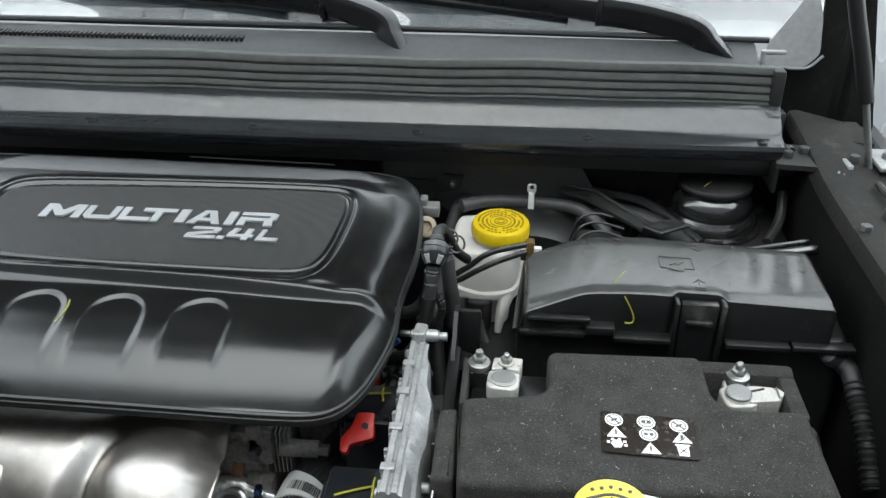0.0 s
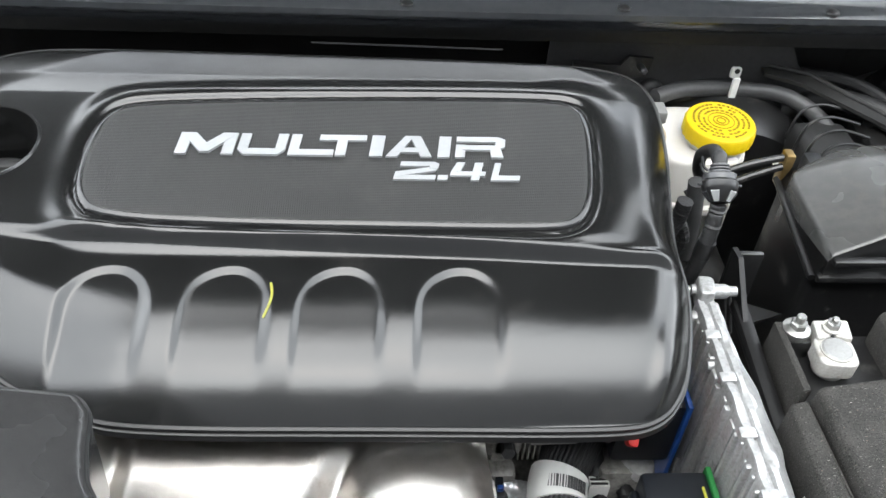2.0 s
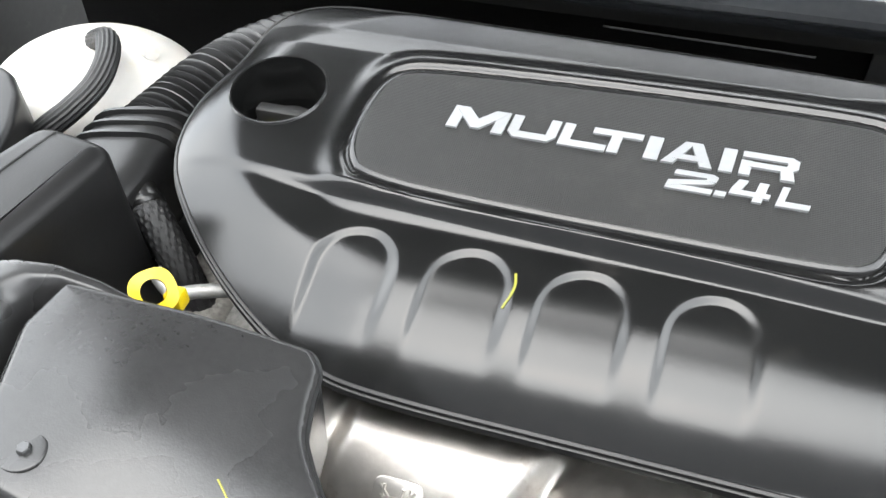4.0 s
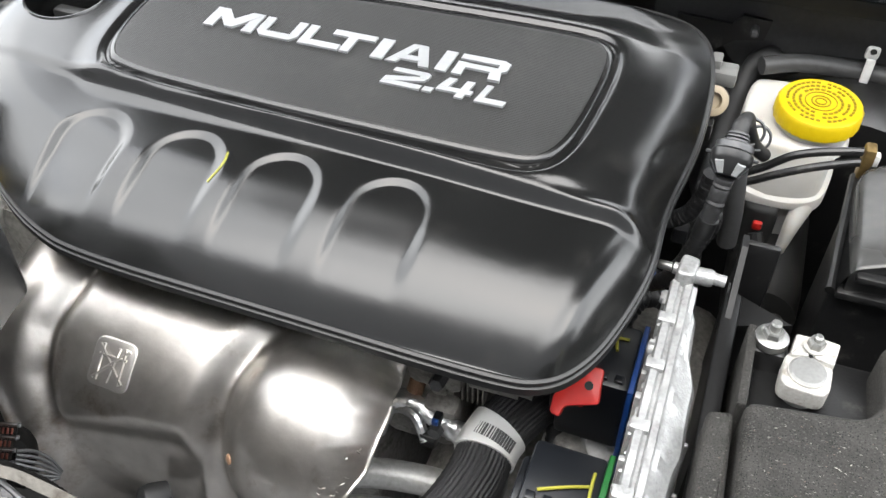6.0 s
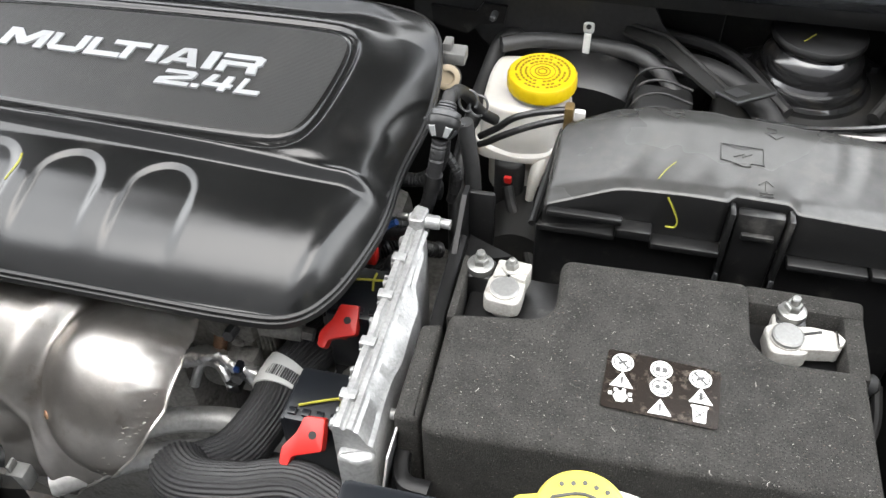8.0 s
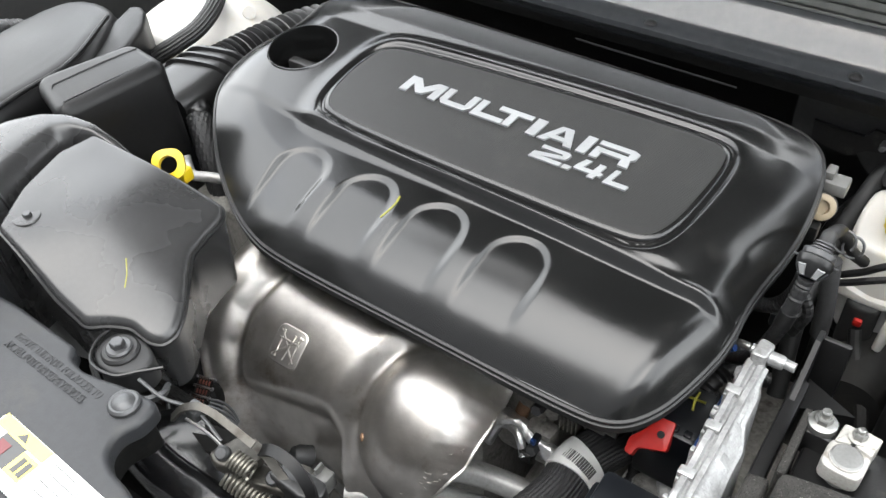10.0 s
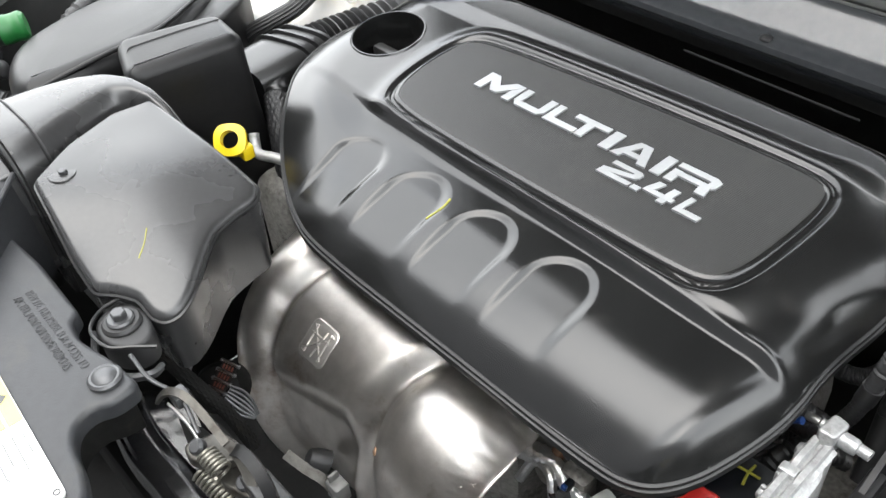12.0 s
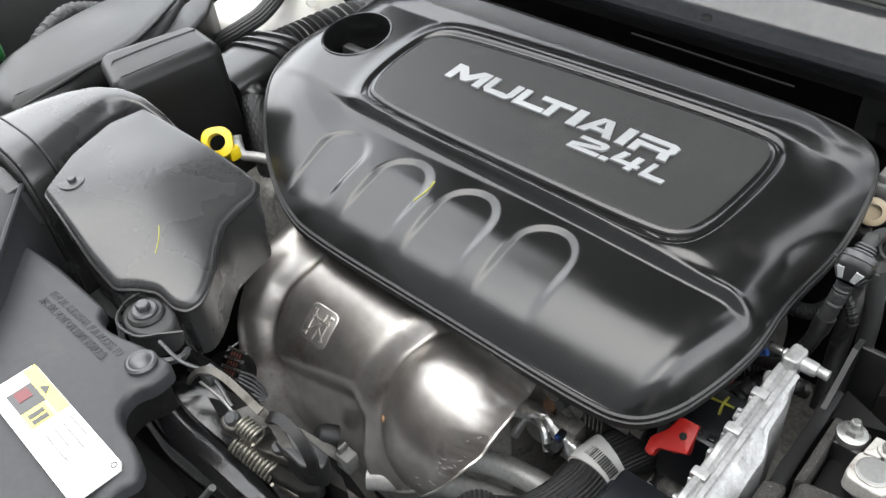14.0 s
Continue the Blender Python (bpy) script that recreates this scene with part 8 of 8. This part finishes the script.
duct = thing("intake_duct", "black corrugated air intake duct", "duct", (-0.75, 0.75, 1.0))
def trunk_section(y, x0, x1, z0, z1, square=4.0):
    """A rounded box section across the duct at y."""
    out = []
    for a in np.linspace(0, 2 * math.pi, 40, endpoint=False):
        k = (abs(math.cos(a)) ** square + abs(math.sin(a)) ** square) ** (-1 / square)
        out.append(((x0 + x1) / 2 + (x1 - x0) / 2 * k * math.cos(a), y + 0.25 * ((x1 - x0) / 2 * k * math.cos(a)), (z0 + z1) / 2 + (z1 - z0) / 2 * k * math.sin(a)))
    return out


TRUNK = [(0.640, -0.742, -0.672, 1.005, 1.088), (0.665, -0.744, -0.668, 1.006, 1.090), (0.695, -0.746, -0.666, 1.010, 1.092), (0.718, -0.747, -0.668, 1.016, 1.093), (0.738, -0.746, -0.672, 1.022, 1.092)]
part("trunk", skin([trunk_section(*q, 5.0 - 0.5 * k) for k, q in enumerate(TRUNK)]), BLACK, duct, "glossy square trunk", smooth=60)
for y in (0.700, 0.715, 0.730):
    part("trunk_rib", skin([trunk_section(y + d, -0.7475 - g, -0.666 + g, 1.014 - g, 1.0925 + g, 3.6) for d, g in ((-0.003, 0.0), (-0.0015, 0.0035), (0.0015, 0.0035), (0.003, 0.0))]), BLACK, duct, smooth=60)
part("bellows", tube([(-0.708, 0.738, 1.056), (-0.703, 0.775, 1.056), (-0.696, 0.82, 1.055), (-0.684, 0.87, 1.05), (-0.66, 0.93, 1.04)], 0.034, 170, 28, radius=lambda s, a: 0.0335 + 0.0042 * math.sin(2 * math.pi * 19 * s)), BLACK, duct, "corrugated bellows")
single("breather_hose", tube([(-0.672, 0.662, 1.062), (-0.655, 0.650, 1.050), (-0.640, 0.640, 1.028), (-0.625, 0.632, 0.995), (-0.60, 0.63, 0.96)], 0.0135, 80, 48, radius=lambda s, a: 0.0132 + 0.0005 * math.cos(16 * a + 60 * s) + 0.0003 * math.cos(16 * a - 60 * s)), SLEEVE, "black braided breather hose beside the cover", "hose")
elb = thing("vent_connector", "black vent connector by the cover edge", "connector", (-0.645, 0.67, 1.03))
part("connector_body", tube([(-0.668, 0.659, 1.060), (-0.682, 0.672, 1.068), (-0.692, 0.684, 1.062), (-0.700, 0.700, 1.045)], 0.0135, 24, 16, radius=lambda s, a: 0.0135 + 0.0012 * math.sin(26 * s)), BLACK, elb)
part("connector_ring", lathe([(0.0145, 0), (0.0145, 0.006), (0.012, 0.008)], (-0.672, 0.662, 1.060), 20, (0.7, -0.5, -0.35)), HOSE_GREY, elb)

tankc = thing("coolant_tank", "round milky white coolant tank", "coolant tank", (-0.87, 0.87, 0.95))
tb_ = bmesh.new()
bmesh.ops.create_uvsphere(tb_, u_segments=48, v_segments=28, radius=1)
for v in tb_.verts:
    v.co = Vector((-0.828, 0.815, 1.00)) + Vector((v.co.x * 0.112, v.co.y * 0.110, v.co.z * 0.085))
part("sphere", tb_, TANK, tankc, smooth=180)
part("tank_band", lathe([(0.110, -0.004), (0.114, 0), (0.110, 0.004)], (-0.828, 0.815, 0.990), 60), TANK, tankc)
part("nipple", tube([(-0.79, 0.845, 1.06), (-0.765, 0.835, 1.075)], 0.008, 4, 12, curved=False), TANK, tankc)
part("nipple_clip", lathe([(0.010, 0), (0.010, 0.006)], (-0.80, 0.842, 1.062), 14, (0.7, -0.2, 0.4)), ZINC, tankc)
single("overflow_hose", tube([(-0.812, 0.824, 1.085), (-0.785, 0.808, 1.100), (-0.770, 0.782, 1.097), (-0.769, 0.757, 1.088), (-0.780, 0.733, 1.078), (-0.802, 0.716, 1.062), (-0.83, 0.71, 1.03)], 0.010, 80, 32, radius=lambda s, a: 0.0098 + 0.0005 * math.cos(16 * a)), SLEEVE, "black braided overflow hose curling off the coolant tank", "hose")
tee = thing("yellow_clip", "yellow clip on a pale tee fitting", "clip", (-0.83, 0.72, 1.06))
part("clip", box(-0.836, -0.826, 0.71, 0.725, 1.065, 1.088, 0.002), YELLOW, tee)
part("fitting", lathe([(0.010, 0), (0.010, 0.03), (0.006, 0.034)], (-0.836, 0.712, 1.03), 16), CLIP_WHITE, tee)

bigb = thing("intake_chamber", "large smooth black moulded air chamber", "air chamber", (-0.86, 0.57, 1.0))
part("chamber", slab([(-0.872, 0.468), (-0.80, 0.448), (-0.772, 0.462), (-0.772, 0.60), (-0.80, 0.66), (-0.86, 0.73), (-0.95, 0.72), (-0.950, 0.60), (-0.912, 0.502)], 0.90, lambda x, y: 1.118 - 0.10 * max(0, -0.82 - x) - 0.05 * max(0, 0.52 - y), 0.022, 110, 2, 6), MOULDED, bigb)
part("chamber_edge", tube([(-0.785, 0.47, 1.108), (-0.778, 0.54, 1.118), (-0.782, 0.605, 1.12), (-0.83, 0.69, 1.119)], 0.0025, 30, 8), MOULDED, bigb)
part("rear_panel", slab([(-0.785, 0.61), (-0.755, 0.60), (-0.79, 0.70), (-0.84, 0.75), (-0.86, 0.73)], 0.95, 1.105, 0.006, 40, 1), MOULDED, bigb)

horn = thing("lamp_plug", "black lamp plug with a green locking collar", "plug", (-0.95, 0.51, 1.08))
part("plug_body", lathe([(0.009, -0.075), (0.011, -0.060), (0.0135, -0.050), (0.0155, -0.012)], (-0.936, 0.506, 1.108), 28, (0.35, 0.92, 0.05)), BLACK, horn)
part("green_collar", lathe([(0.0140, -0.014), (0.0160, -0.012), (0.0160, -0.004), (0.0153, -0.003), (0.0153, 0.005), (0.0160, 0.006), (0.0160, 0.011), (0.0130, 0.015), (0.0005, 0.015)], (-0.936, 0.506, 1.108), 28, (0.35, 0.92, 0.05)), GREEN, horn, "green collar")
part("orange_ring", lathe([(0.013, -0.010), (0.013, 0.004), (0.008, 0.006), (0.0005, 0.006)], (-0.975, 0.442, 1.098), 24, (0.6, -0.5, 0.6)), ORANGE, horn, "orange ring")
part("plug_lead", tube([(-0.99, 0.49, 1.07), (-0.96, 0.46, 1.04), (-0.90, 0.45, 1.02), (-0.86, 0.47, 1.0)], 0.010, 30, 10), RUBBER, horn)
side_plug = thing("side_plug", "dark ribbed round plug with a pale end ring", "plug", (-0.92, 0.46, 1.08))
part("plug_body", tube([(-0.940, 0.444, 1.070), (-0.925, 0.457, 1.076), (-0.910, 0.472, 1.081)], 0.008, 40, 18, radius=lambda s, a: 0.009 + 0.0006 * math.sin(90 * s)), RUBBER, side_plug)
part("end_ring", lathe([(0.009, -0.002), (0.0102, 0), (0.0102, 0.004), (0.007, 0.006), (0.0005, 0.006)], (-0.910, 0.472, 1.081), 20, (0.72, 0.66, 0.2)), GREYBOLT, side_plug, "pale end ring")
single("lamp_loom", tube([(-0.972, 0.66, 1.08), (-0.966, 0.62, 1.095), (-0.955, 0.575, 1.085), (-0.945, 0.54, 1.06), (-0.92, 0.49, 1.045), (-0.89, 0.455, 1.02)], 0.011, 70, 14, radius=lambda s, a: 0.011 + 0.0009 * math.sin(170 * s)), SLEEVE, "black corrugated loom beside the air chamber", "wire loom")
hl = thing("headlamp_housing", "dark headlamp housing with a pale bracket", "headlamp", (-0.93, 0.38, 1.0))
part("housing", slab([(-0.99, 0.22), (-0.78, 0.22), (-0.75, 0.38), (-0.78, 0.43), (-0.95, 0.44), (-0.99, 0.40)], 0.9, 1.06, 0.01, 60, 1), BLACK, hl)
part("beige_plug", box(-0.962, -0.930, 0.428, 0.445, 1.072, 1.090, 0.002), CAMEL, hl)
part("plug_catch", box(-0.946, -0.936, 0.426, 0.430, 1.078, 1.084, 0.001), LABEL_RED, hl)
part("bracket_plate", plate([(-0.90, 0.36), (-0.80, 0.35), (-0.775, 0.41), (-0.80, 0.425), (-0.86, 0.43)], 1.098, 1.102), GREY_PLASTIC, hl)
part("bracket_bolt", hexagon((-0.835, 0.385, 1.102), 0.016, 0.018), TEAL, hl)
part("ribbed_lead", tube([(-0.86, 0.445, 1.075), (-0.845, 0.46, 1.07), (-0.84, 0.48, 1.05)], 0.012, 30, 14, radius=lambda s, a: 0.012 + 0.0012 * math.sin(80 * s)), RUBBER, hl)

# wing side by the battery: a bump stop and fluted lead
bump = thing("hood_bumper", "black rubber hood bumper on the wing rail", "bumper", (0.33, 0.70, 1.03))
part("bolt_head", lathe([(0.008, 0), (0.011, 0.004), (0.009, 0.016), (0.005, 0.018)], (0.318, 0.702, 1.03), 18, (-0.6, -0.3, 0.5)), GREYBOLT, bump)
part("body", tube([(0.322, 0.698, 1.028), (0.328, 0.690, 1.024), (0.331, 0.675, 1.015)], 0.009, 14, 14), RUBBER, bump)
part("fluted_lead", tube([(0.330, 0.68, 1.018), (0.333, 0.64, 0.995), (0.334, 0.60, 0.965)], 0.009, 60, 16, radius=lambda s, a: 0.009 + 0.0014 * math.sin(2 * math.pi * 16 * s)), RUBBER, bump)
clip2 = thing("wing_clip", "small grey clip below the wing rail", "clip", (0.285, 0.63, 1.0))
part("clip_body", lathe([(0.006, 0), (0.008, 0.004), (0.005, 0.016)], (0.285, 0.63, 0.995), 14, (-0.8, -0.2, 0.4)), GREYBOLT, clip2)
part("clip_lead", tube([(0.287, 0.63, 0.995), (0.29, 0.61, 0.975), (0.285, 0.59, 0.95)], 0.004, 12, 8), RUBBER, clip2)
